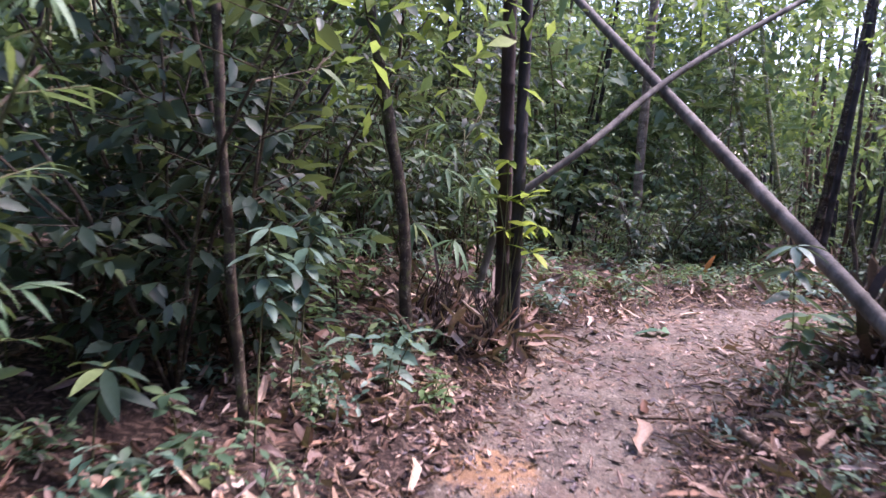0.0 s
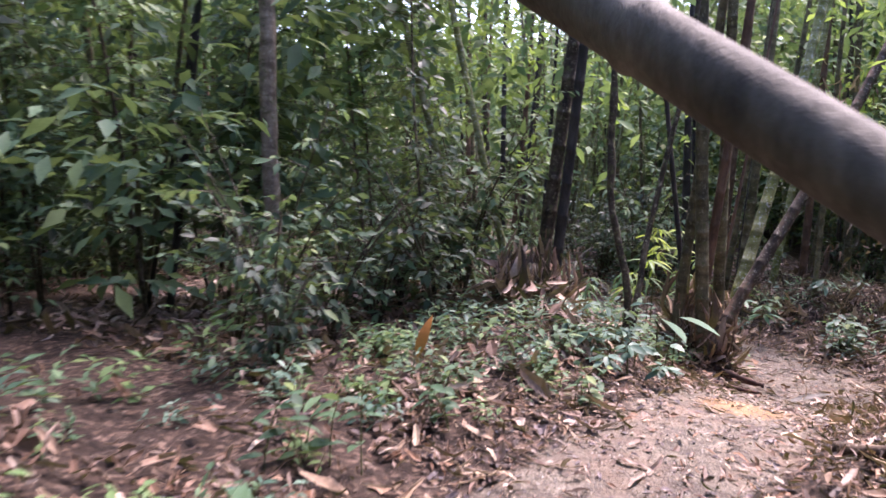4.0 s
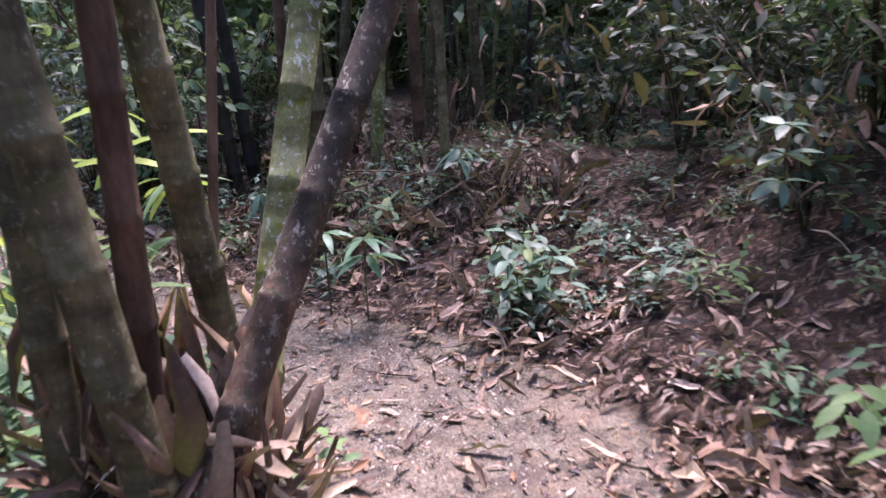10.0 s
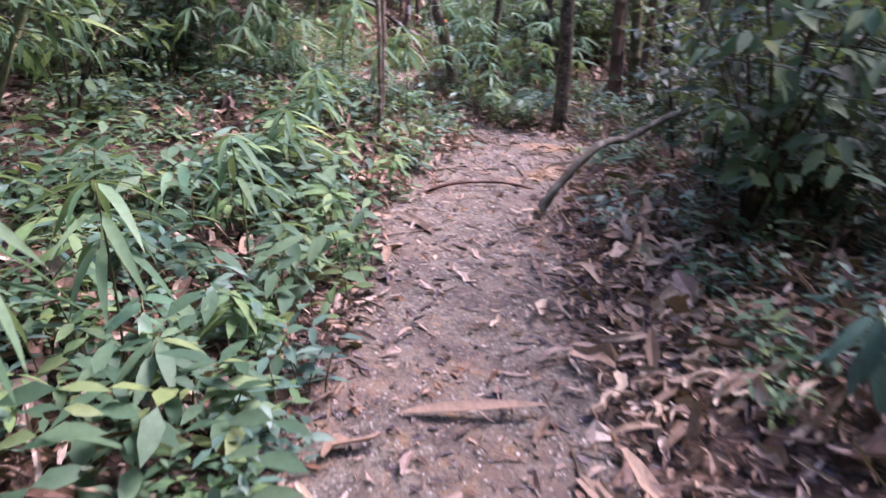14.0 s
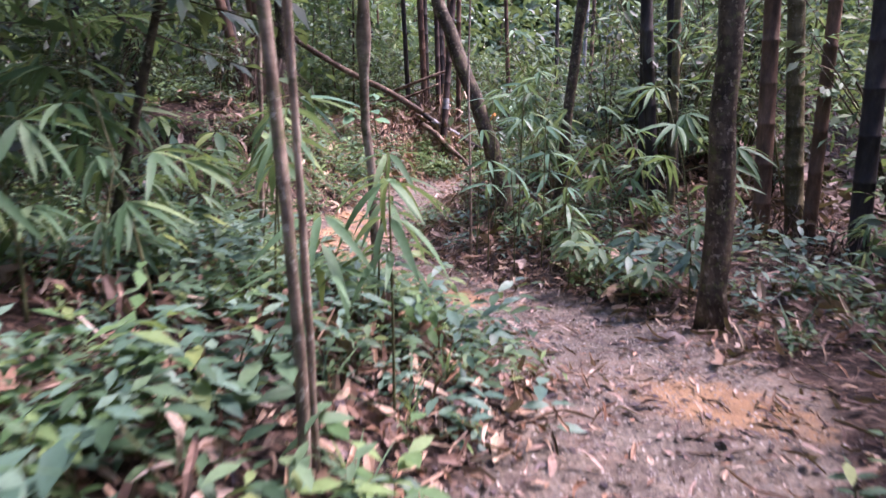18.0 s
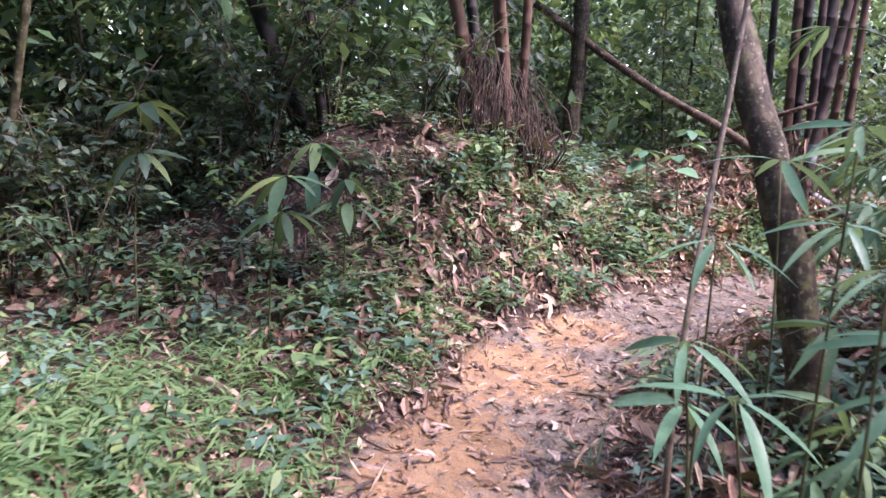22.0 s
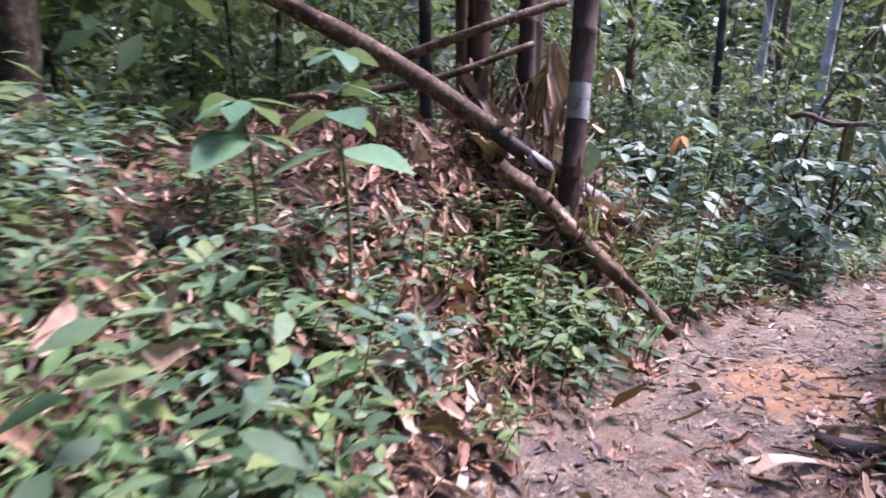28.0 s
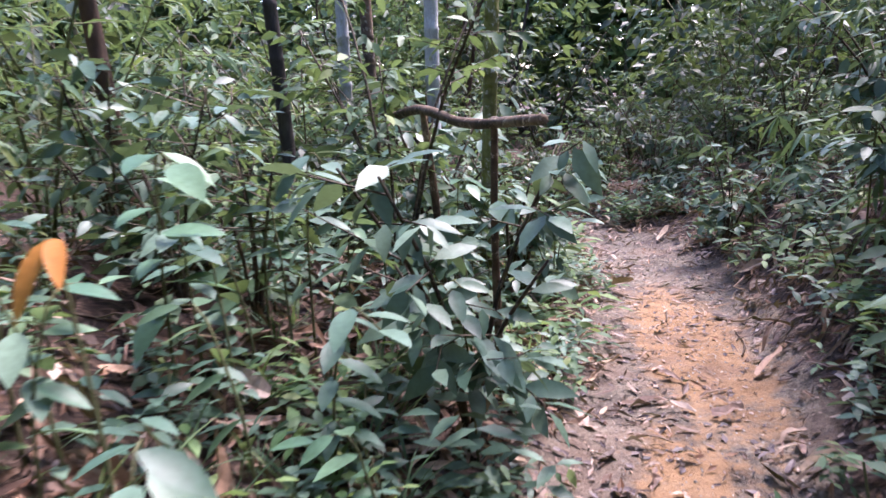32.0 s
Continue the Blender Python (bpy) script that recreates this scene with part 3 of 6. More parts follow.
def clump(x, y, label, culms, skirt=(0.35, 14, 0.4), seed=1, roots=40, group="bamboo clumps"):
    at = np.array([x, y, zg(x, y)])
    t = thing("bamboo_clump", at, label, "bamboo", group)
    for c in culms:
        culm(t, at, *c[:4], **(c[4] if len(c) > 4 else {}))
    if skirt:
        dead_skirt(t, at, (x, y), *skirt, seed)
    if roots:
        fibres(t, at, (x, y), skirt[0] if skirt else 0.3, roots, 0.35, seed + 50)
    return t


# the clump that the trail bends round
main_clump = clump(2.36, 7.42, "mossy olive bamboo clump, shaggy foot of dry sheaths, beside the trail", [
    ((2.27, 7.26, -.93), (2.14, 7.28, .81), .072, CULM_GREEN), ((2.03, 7.49, -.85), (2.13, 7.48, .81), .058, CULM_GREEN),
    ((2.29, 7.54, -.8), (2.37, 7.46, .6), .052, CULM_BROWN), ((2.6, 7.9, -.75), (2.49, 7.69, .6), .066, CULM_GREEN), ((2.55, 7.92, -.75), (2.75, 8.06, .6), .02, CULM_BROWN, {"label": "thin brown culm"}),
    ((2.69, 7.77, -.8), (3.16, 8.3, .6), .072, CULM_PALE, {"label": "pale lichen-blotched culm"}), ((2.47, 7.33, -.8), (3.29, 7.77, .6), .066, CULM_RED, {"label": "leaning red-brown culm"}),
    ((2.2, 7.7, -.8), (1.98, 7.85, .8), .03, CULM_DARK)], (0.32, 30, 0.3), 11, 60)
sheath_foot(main_clump, (2.38, 7.5), .25, .62, 120, 61)
sheath_foot(main_clump, (2.34, 7.72), .26, .85, 110, 66)
dead_skirt(main_clump, np.array(main_clump.location), (2.36, 7.6), .3, 90, .8, 99)
root = thing("root_flare", (2.5, 7.15, zg(2.5, 7.15)), "red-brown woody root flare at the foot of the bamboo", "root")
for pts, r0 in (([(-.25, .25, .10), (-.05, .05, .07), (.15, -.1, .035), (.36, -.2, -.01)], .085), ([(-.3, .2, .08), (-.22, -.05, .05), (-.15, -.3, .0)], .07), ([(-.35, .05, .06), (-.2, -.28, .04), (.05, -.42, .02), (.25, -.46, -.01)], .05)):
    part("flare", tube(curve_path(np.array(pts), 10) * np.array([1, 1, .8]), np.linspace(r0, r0 * .25, 10), 9, rough=.12), ROOT, root)
for x, y, s, w, yaw, mat, label in ((3.82, 5.5, .42, 1.3, -1.0, ROOT, "red-brown slab of dead bark lying on the trail"), (2.85, 6.3, .55, .75, -1.2, CULM_GREY, "flat grey strip of old bamboo lying on the trail"), (3.3, 6.75, .3, 1.0, -.4, DEAD_WOOD, "brown strip of bark trodden into the trail"), (4.3, 6.3, .36, .9, .6, DRY_PALE, "pale strip of sheath lying on the trail"), (1.0, 12.2, .4, .8, 1.2, DEAD_WOOD, "long brown strip of sheath lying across the trail"), (2.06, 10.5, .56, .5, -.905, DRY_PALE, "long pale strip of sheath lying across the gritty trail")):
    slab = thing("bark_slab", (x, y, zg(x, y) + .012), label, "bark", "bark pieces on the trail")
    part("slab", strew(leaf_shape(0.22, 6, -0.06, 0.5, 0.45), [np.zeros(3)], turns(np.array([yaw]), np.array([.04]), np.array([.06])), np.array([[s * w, s, s * .8]])), mat, slab)

# the dark clump on the far side of the bend
dark_clump = clump(.42, 7.35, "dark bamboo clump with a heap of brown sheaths at its foot", [
    ((.46, 7.45, -.6), (.70, 7.5, 2.2), .08, BARK), ((.62, 7.4, -.6), (.80, 7.3, 2.2), .06, CULM_DARK), ((.2, 7.5, -.6), (-.55, 7.9, 2.4), .045, CULM_PALE), ((-.3, 8.6, -.7), (-1.2, 8.6, 2.4), .05, CULM_PALE)], (0.4, 30, 0.34), 12, 60)
sheath_foot(dark_clump, (.48, 7.38), .26, .6, 80, 62)
skirt2 = thing("dead_sheath_heap", (.45, 7.3, zg(.45, 7.3)), "heap of brown dead sheaths against the dark clump", "bamboo sheath")
dead_skirt(skirt2, np.array(skirt2.location), (.3, 6.8), .42, 150, .6, 91)
fibres(skirt2, np.array(skirt2.location), (.32, 6.95), .4, 120, .6, 92)
sheath_foot(skirt2, (.36, 7.0), .36, .75, 90, 64)

# culms behind the bend
clump(5.0, 12.25, "grey-green bamboo clump standing in dead leaves", [
    ((4.06, 12.47, -1.4), (4.14, 12.45, -.31), .055, CULM_GREEN), ((4.8, 13.6, -1.4), (5.0, 13.6, .06), .06, CULM_GREEN), ((4.75, 12.18, -1.3), (4.88, 12.14, .10), .062, CULM_PALE),
    ((5.34, 12.39, -1.2), (5.34, 12.39, .07), .065, CULM_BROWN), ((6.05, 12.27, -1.2), (5.99, 12.3, .04), .06, CULM_GREEN), ((5.55, 12.07, -1.1), (5.57, 12.07, -.86), .055, CULM_BROWN, {"height": 0.9}),
    ((4.4, 12.9, -1.3), (4.45, 12.9, 0), .045, CULM_DARK), ((5.7, 13.0, -1.3), (5.8, 13.0, 0), .05, CULM_GREEN)], (0.9, 60, 0.4), 13, 120)
clump(3.75, 12.2, "dark mossy bamboo culms among ferny undergrowth", [
    ((3.87, 11.12, -1.4), (3.92, 11.12, 0), .075, CULM_GREEN), ((3.46, 12.93, -1.4), (3.39, 12.93, 0), .075, CULM_DARK), ((3.69, 13.13, -1.4), (3.6, 13.13, 0), .07, CULM_DARK), ((4.0, 12.7, -1.4), (4.05, 12.7, 0), .06, CULM_BROWN)], (0.7, 16, 0.35), 14, 40)
brush = thing("brush_heap", (4.5, 10.6, zg(4.5, 10.6)), "heap of dead twigs and brown sheaths under the bamboo culms", "brushwood")
for bx, by, br, seed in ((4.1, 10.95, .5, 131), (4.75, 10.45, .5, 132), (5.3, 10.1, .4, 133)):
    fibres(brush, np.array(brush.location), (bx, by), br, 70, .3, seed)
    dead_skirt(brush, np.array(brush.location), (bx, by), br, 90, .32, seed + 10)
for k, (p, q) in enumerate((((3.6, 10.6, -1.0), (5.0, 10.7, -.95)), ((4.2, 10.2, -1.15), (5.5, 10.3, -.8)), ((3.8, 11.2, -.9), (5.1, 10.2, -1.0)))):
    part("stick", tube(curve_path(np.array([p, np.add(p, q) / 2 + (0, 0, .06), q]) - np.array(brush.location), 8), np.linspace(.008, .004, 8), 5), DEAD_WOOD, brush, "long thin dead stick")
clump(4.9, 10.8, "thin dark bamboo culms behind the clump", [
    ((4.9, 10.8, -1.3), (4.9, 10.8, .6), .04, CULM_GREEN)], None, 15, 0)

# the start: pair of dark culms, and the two fallen ones that cross over the trail
start_clump = clump(-1.05, -1.1, "pair of dark bamboo culms with dead leaves at the foot", [
    ((-1.04, -1.05, .24), (-1.14, -1.10, 2.36), .062, CULM_BAND), ((-.86, -1.2, .4), (-.95, -1.18, 2.35), .05, CULM_DARK)], (0.36, 40, 0.45), 16, 40)
sheath_foot(start_clump, (-.96, -1.12), .17, .4, 50, 63)
dead_skirt(start_clump, np.array(start_clump.location), (-1.3, -1.35), .55, 120, .5, 97)
fibres(start_clump, np.array(start_clump.location), (-1.25, -1.3), .5, 90, .5, 98)
side_clump = clump(1.81, 0.42, "dark bamboo clump with orange-brown sheaths beside the trail", [
    ((1.74, 0.96, -0.5), (1.62, 0.82, 2.07), 0.06, CULM_GREEN), ((1.97, 1.2, -0.5), (1.86, 1.1, 2.07), 0.05, CULM_BROWN), ((1.82, 0.44, -0.5), (1.73, 0.32, 1.96), 0.07, CULM_BROWN)], (0.34, 50, 0.6), 26, 60)
sheath_foot(side_clump, (1.84, 0.5), .2, 1.1, 70, 65)
dead_skirt(side_clump, np.array(side_clump.location), (1.7, .6), .3, 60, 1.3, 138)
bar = thing("fallen_bamboo", (2.4, -1.4, zg(2.4, -1.4)), "thick grey fallen bamboo leaning across above the trail", "bamboo", "fallen bamboos at the start")
part("culm", culm_geo(np.array([(2.5, -1.5, -.43), (1.65, -.77, .24), (-.49, 1.05, 1.89), (-2.42, 2.69, 3.38)]) - np.array(bar.location), .068, .05, .5, 12), CULM_GREY, bar)
for u in (.18, .36, .58, .8):
    p0 = np.array((1.65, -.77, .24)) + u * (np.array((-2.42, 2.69, 3.38)) - np.array((1.65, -.77, .24)))
    part("branch_stub", tube(np.array([p0, p0 + (.03 + .05 * u, .02, .10)]) - np.array(bar.location), [.013, .007], 6), CULM_GREY, bar, "broken side branch")
bar2 = thing("fallen_bamboo", (-1.5, .0, zg(-1.5, 0)), "thinner grey bamboo leaning across the thick fallen one", "bamboo", "fallen bamboos at the start")
part("culm", culm_geo(np.array([(-1.43, -.39, .685), (-.96, -.04, 1.146), (-.45, .96, 1.955), (.61, 2.57, 3.1)]) - np.array(bar2.location), .036, .028, .45, 10), CULM_GREY, bar2)
part("stub", culm_geo(np.array([(-1.6, -.5, zg(-1.6, -.5) - .05), (-1.42, -.39, .73)]) - np.array(bar2.location), .038, .036, .3, 10), CULM_GREY, bar2)


def tree(x, y, pts, r0, r1, mat, label, name="tree", group="", knots=0, seed=1, sides=9):
    """A tapered, slightly crooked trunk with knots and a few limbs."""
    rng = np.random.default_rng(seed)
    at = np.array([x, y, zg(x, y)])
    t = thing(name, at, label, "tree", group)
    P = [np.array(p, float) for p in pts]
    P[0][2] = min(P[0][2], at[2] - 0.05)
    path = curve_path(P, 30)
    path[1:] += rng.normal(size=(29, 3)) * r0 * 0.12
    rad = np.interp(np.linspace(0, 1, 30), [0, 0.04, 0.15, 1], [r0 * 1.5, r0 * 1.1, r0, r1])
    for _ in range(knots):
        k = rng.integers(4, 18)
        rad[k] *= 1.35
    trunk = part("trunk", tube(path - at, rad, sides, rough=0.07, rng=rng), mat, t)
    for k in range(2):
        i = 22 + k * 4
        a = rng.uniform(0, 6.28)
        d = np.array([np.cos(a), np.sin(a), 0.9])
        part("limb", tube(curve_path(np.array([path[i], path[i] + d * 0.6, path[i] + d * 1.3 + (0, 0, 0.3)]) - at, 8), np.linspace(rad[i] * 0.6, rad[i] * 0.2, 8), 7), mat, trunk)
    return t


tree(2.72, 3.76, [(2.72, 3.76, -.6), (2.70, 3.80, .2), (2.58, 3.86, 1.3), (2.4, 4.0, 3.5), (2.5, 4.2, 7)], .05, .034, BARK, "mossy dark tree with a knotty trunk beside the trail", knots=3, seed=3)
tree(1.24, 6.1, [(1.22, 6.13, -.8), (1.23, 6.12, -.2), (1.05, 6.2, .55), (1.0, 6.25, 1.6), (1.0, 6.3, 5)], .034, .02, BARK, "thin crooked sapling with mossy bark", "sapling", "saplings", knots=2, seed=4)
tree(1.45, 6.45, [(1.30, 6.28, -.85), (1.42, 6.5, .0), (1.55, 6.6, .8), (1.7, 6.65, 1.6), (1.9, 6.8, 5)], .03, .018, BARK, "thin forked sapling with dark bark", "sapling", "saplings", seed=5)
tree(-1.09, -3.78, [(-1.09, -3.78, -.45), (-1.16, -3.86, .5), (-1.22, -3.93, 1.6), (-1.4, -4.1, 5)], .027, .018, BARK, "slender dark sapling standing in dry leaves", "sapling", "saplings", seed=6)
tree(-1.46, -1.9, [(-1.42, -1.85, -.35), (-1.46, -1.9, .5), (-1.76, -2.1, 2.2), (-2.3, -2.5, 6)], .045, .03, BARK, "slender leaning tree with dark bark", seed=7)
tree(-2.2, -3.1, [(-1.75, -3.2, -.35), (-1.9, -3.3, 1.0), (-2.1, -3.5, 2.3), (-2.4, -3.7, 5)], .02, .012, BARK, "thin dark sapling hung with broad leaves", "sapling", "saplings", seed=8)
tree(-.27, 16.36, [(-.26, 16.38, -1.85), (-.29, 16.37, -.8), (-.33, 16.36, .3), (-.5, 16.3, 3), (-.5, 16.2, 8)], .07, .05, BARK, "straight tree with rough moss-stained bark at the bend", knots=2, seed=9, sides=12)
tree(-.46, 13.4, [(-.46, 13.4, -1.6), (-.45, 13.38, -.8), (-.47, 13.35, -.2), (-.5, 13.3, 1.6), (-.5, 13.2, 4)], .018, .012, BARK_PALE, "thin pale sapling beside the trail", "sapling", "saplings", seed=10)
tree(-.46, 13.44, [(-.47, 13.45, -1.6), (-.445, 13.42, -.8), (-.455, 13.41, -.2), (-.45, 13.38, 1.6), (-.4, 13.3, 4)], .012, .008, BARK_PALE, "thin pale sapling beside the trail", "sapling", "saplings", seed=110)
tree(-1.78, 15.05, [(-1.78, 15.05, -1.7), (-1.72, 14.98, -.9), (-1.76, 14.96, -.3), (-1.70, 14.92, .1), (-1.75, 14.8, 1.6), (-1.6, 14.5, 5)], .025, .018, BARK_PALE, "crooked brown sapling beside the trail", "sapling", "saplings", knots=3, seed=12)
tree(-2.95, 15.14, [(-2.98, 15.14, -1.65), (-2.92, 15.14, -.8), (-2.85, 15.14, .2), (-2.8, 15.2, 2.4)], .016, .008, BARK_PALE, "thin pale sapling with small round leaves", "sapling", "saplings", seed=13)
tree(-3.15, 18.45, [(-3.1, 18.45, -2.0), (-3.31, 18.41, -1.26), (-3.7, 18.3, -.2), (-3.95, 18.25, .4), (-4.5, 18.0, 2.5), (-4.8, 17.8, 5)], .082, .035, BARK, "leaning mossy tree by the trail", seed=15)
tree(-2.97, 17.53, [(-2.93, 17.5, -2.0), (-2.97, 17.53, -1.26), (-3.25, 17.85, -.3), (-3.35, 18.0, .6), (-3.4, 18.1, 2.6)], .012, .007, BARK_PALE, "thin grey sapling among young bamboo", "sapling", "saplings", seed=19)
tree(-2.7, 18.8, [(-2.76, 18.8, -1.8), (-2.7, 18.82, -.6), (-2.62, 18.88, .4), (-2.4, 19.0, 6)], .055, .035, BARK, "slender tree in bamboo undergrowth", seed=16)
tree(-9.6, 20.7, [(-9.6, 20.7, -1.0), (-9.6, 20.72, 0), (-9.6, 20.8, 5)], .11, .08, BARK, "dark tree standing on the bank", seed=17)
tree(-2.26, 6.4, [(-2.26, 6.4, -.9), (-2.28, 6.38, .5), (-2.32, 6.36, 2.9), (-2.4, 6.3, 8)], .085, .06, BARK_PALE, "straight brown tree behind the undergrowth", seed=18)

clump(-2.0, 19.35, "near-black bamboo culms in a tight clump", [
    ((-1.91, 19.24, -1.6), (-2.07, 19.17, .26), .06, CULM_DARK), ((-1.80, 19.5, -1.6), (-1.93, 19.45, .27), .055, CULM_DARK), ((-2.15, 19.5, -1.6), (-2.25, 19.5, .3), .045, CULM_DARK), ((-1.7, 19.2, -1.6), (-1.78, 19.2, .3), .04, CULM_GREEN)], (0.4, 10, 0.4), 17, 30)
clump(-.65, 19.3, "grey-brown bamboo clump with a broad tangled foot", [
    ((-.80, 19.14, -1.7), (-.89, 19.11, .23), .075, CULM_BROWN), ((-.58, 19.41, -1.7), (-.75, 19.35, .24), .08, CULM_GREEN), ((-.4, 19.2, -1.7), (-.42, 19.2, .3), .06, CULM_BROWN), ((-.9, 19.6, -1.7), (-1.05, 19.6, .3), .05, CULM_DARK)], (0.5, 18, 0.4), 18, 70)
clump(.12, 18.67, "dark bamboo clump in the shade behind the bend", [
    ((.09, 18.67, -1.7), (.05, 18.65, -.3), .08, CULM_DARK), ((.35, 18.8, -1.7), (.45, 18.8, .2), .07, CULM_BROWN), ((.5, 18.4, -1.7), (.62, 18.4, .2), .06, CULM_DARK), ((1.1, 18.3, -1.7), (1.15, 18.3, .2), .06, CULM_DARK)], (0.5, 12, 0.4), 19, 40)
clump(-7.85, 18.85, "brown bamboo clump with hanging dead roots on the bank", [
    ((-7.84, 18.65, -.7), (-7.92, 18.46, .23), .07, CULM_BROWN), ((-7.82, 18.96, -.7), (-7.86, 18.86, .26), .07, CULM_BROWN), ((-8.1, 18.8, -.6), (-8.2, 18.7, .3), .06, CULM_DARK), ((-8.0, 19.2, -.6), (-8.0, 19.2, .4), .05, CULM_BROWN)], (0.45, 50, 0.6), 20, 200)
tangle = clump(-7.8, 18.95, "hanging mass of dead brown roots and sheaths on the bank", [((-7.75, 18.9, -.7), (-7.72, 18.8, .3), .05, CULM_BROWN)], (0.38, 40, 0.7), 24, 0)
fibres(tangle, np.array(tangle.location), (-7.75, 18.85), .6, 320, 1.05, 93)
clump(-8.7, 23.7, "dark bamboo clump crowded with dead sheaths behind the logs", [((-8.6, 23.5, -1.2), (-8.65, 23.5, .3), .07, CULM_DARK), ((-8.9, 23.8, -1.2), (-9.0, 23.8, .3), .06, CULM_BROWN), ((-8.5, 24.0, -1.2), (-8.5, 24.05, .3), .06, CULM_BROWN), ((-8.9, 23.3, -1.2), (-8.95, 23.25, .3), .05, CULM_DARK)], (.4, 40, .7), 25, 60)
clump(-8.3, 16.9, "dark bamboo culms on the shady bank", [((-8.28, 16.91, -.7), (-8.30, 16.63, .11), .08, CULM_DARK), ((-8.0, 17.1, -.7), (-8.05, 17.0, .2), .05, CULM_DARK)], (0.35, 8, 0.4), 21, 30)
pole = clump(-7.3, 22.6, "dark bamboo culms, one white-banded, beside fallen logs", [
    ((-7.21, 22.32, -1.6), (-7.26, 22.46, -.83), .058, CULM_BAND), ((-7.75, 23.45, -1.5), (-7.8, 23.5, -.2), .05, CULM_BROWN), ((-7.95, 23.3, -1.5), (-8.05, 23.35, -.2), .045, CULM_BROWN)], (0.3, 40, 0.34), 22, 60)
b0, b1 = np.array((-7.235, 22.39, -1.2)), np.array((-7.26, 22.46, -.83))
dead_skirt(pole, np.array(pole.location), (-7.85, 22.95), .35, 55, .7, 95)
fibres(pole, np.array(pole.location), (-7.85, 22.95), .42, 110, .7, 96)
dead_skirt(pole, np.array(pole.location), (-7.2, 22.34), .12, 34, .2, 94)
dead_skirt(pole, np.array(pole.location), (-7.62, 22.75), .2, 70, .7, 137)
clump(-8.0, 23.1, "crowded dark culms wrapped in brown sheaths behind the logs", [((-8.02, 23.27, -1.4), (-8.06, 23.28, -.3), .07, CULM_DARK), ((-7.86, 23.0, -1.4), (-7.92, 23.02, -.3), .05, CULM_BAND), ((-8.2, 23.0, -1.4), (-8.26, 23.0, -.3), .06, CULM_BROWN)], (.3, 50, .8), 27, 40)
ring = b0 + (b1 - b0) * np.linspace(.5, 1.0, 9)[:, None]
part("white_band", tube(ring - np.array(pole.location), np.array([.0585, .0598, .0606, .0604, .0606, .0604, .0606, .0604, .0585]), 16, caps=False, rough=.008), WHITE_BARK, pole.children[0], "white ring of lichen on the culm")


clump(-7.2, 28.0, "pale weathered culms and a brown one behind the bushes", [
    ((-7.72, 28.17, -2.2), (-7.68, 28.17, -.44), .05, CULM_SKY_SHEEN), ((-7.5, 28.2, -2.2), (-7.49, 28.19, -.46), .05, CULM_RED), ((-7.0, 27.9, -2.2), (-6.95, 27.91, -.47), .055, CULM_SKY_SHEEN), ((-6.55, 27.0, -2.2), (-6.45, 26.93, -.55), .045, CULM_PALE), ((-7.9, 27.4, -2.2), (-7.95, 27.4, -.4), .05, CULM_DARK), ((-8.4, 26.2, -2.0), (-8.5, 26.2, -.4), .05, CULM_BROWN)], None, 23, 0)


def log(name, pts, r0, r1, mat, label, group="", rough=0.06, sides=10, bands=(), peeled=()):
    P = np.array(pts, float)
    t = thing(name, P[0], label, "log", group)
    path = curve_path(P, 24)
    wood = part("wood", tube(path - P[0], np.linspace(r0, r1, 24), sides, rough=rough), mat, t)
    for a, b in bands:
        seg = curve_path(P, 60)[int(a * 60):int(b * 60)]
        part("white_bark", tube(seg - P[0], np.full(len(seg), max(r0, r1) * 1.03), sides, caps=False, rough=0.03), WHITE_BARK, wood, "patch of white bark")
    for a, b in peeled:
        seg = curve_path(P, 80)[int(a * 80):int(b * 80)]
        wide = np.interp(a + (b - a) * np.linspace(0, 1, len(seg)), [0, 1], [r0, r1]) * (.62 + .27 * np.sin(np.linspace(.1, 3.0, len(seg))))
        part("peeled_wood", tube(seg - P[0] + np.array([.1, -.25, .25]) * r0, wide, sides, rough=.1), DRY_PALE, wood, "pale wood where the bark has peeled")
    return t


log("fallen_pole", [(-9.9, 20.2, .75), (-8.95, 21.5, -.30), (-8.2, 22.05, -.76), (-7.62, 22.4, -1.16)], .05, .055, DEAD_WOOD, "long straight fallen pole leaning down the bank", "fallen wood")
log("fallen_log", [(-7.5, 22.07, -1.27), (-7.28, 22.17, -1.43), (-7.05, 22.24, -1.645), (-6.84, 22.35, -1.84), (-6.60, 22.43, -2.08)], .046, .036, DEAD_WOOD, "broken brown log with peeling bark lying down the bank", "fallen wood", rough=.2, sides=14, peeled=[(.3, .45)])
part("stub", tube(np.array([(.25, .1, -.19), (.29, .07, -.13)]), [.016, .011], 7, rough=.15), DEAD_WOOD, bpy.data.objects["fallen_log"], "broken branch stub")
log("fallen_log", [(-7.72, 22.33, -1.10), (-7.41, 22.42, -1.29), (-7.19, 22.62, -1.45), (-7.12, 23.1, -1.70), (-7.14, 23.75, -1.95)], .045, .042, CULM_DARK, "blackened log with patches of white bark", "fallen wood", bands=[(.14, .24), (.31, .42)])
log("fallen_log", [(-5.82, 21.78, -2.16), (-5.3, 21.82, -2.11), (-4.6, 21.9, -2.0)], .05, .045, CULM_DARK, "blackened log lying beside the trail", "fallen wood")
log("dead_branch", [(-7.0, 26.6, -1.05), (-6.75, 26.1, -1.0), (-6.5, 25.65, -1.05), (-6.15, 25.0, -1.02)], .026, .02, DEAD_WOOD, "dead branch caught level in the bushes", "fallen wood")
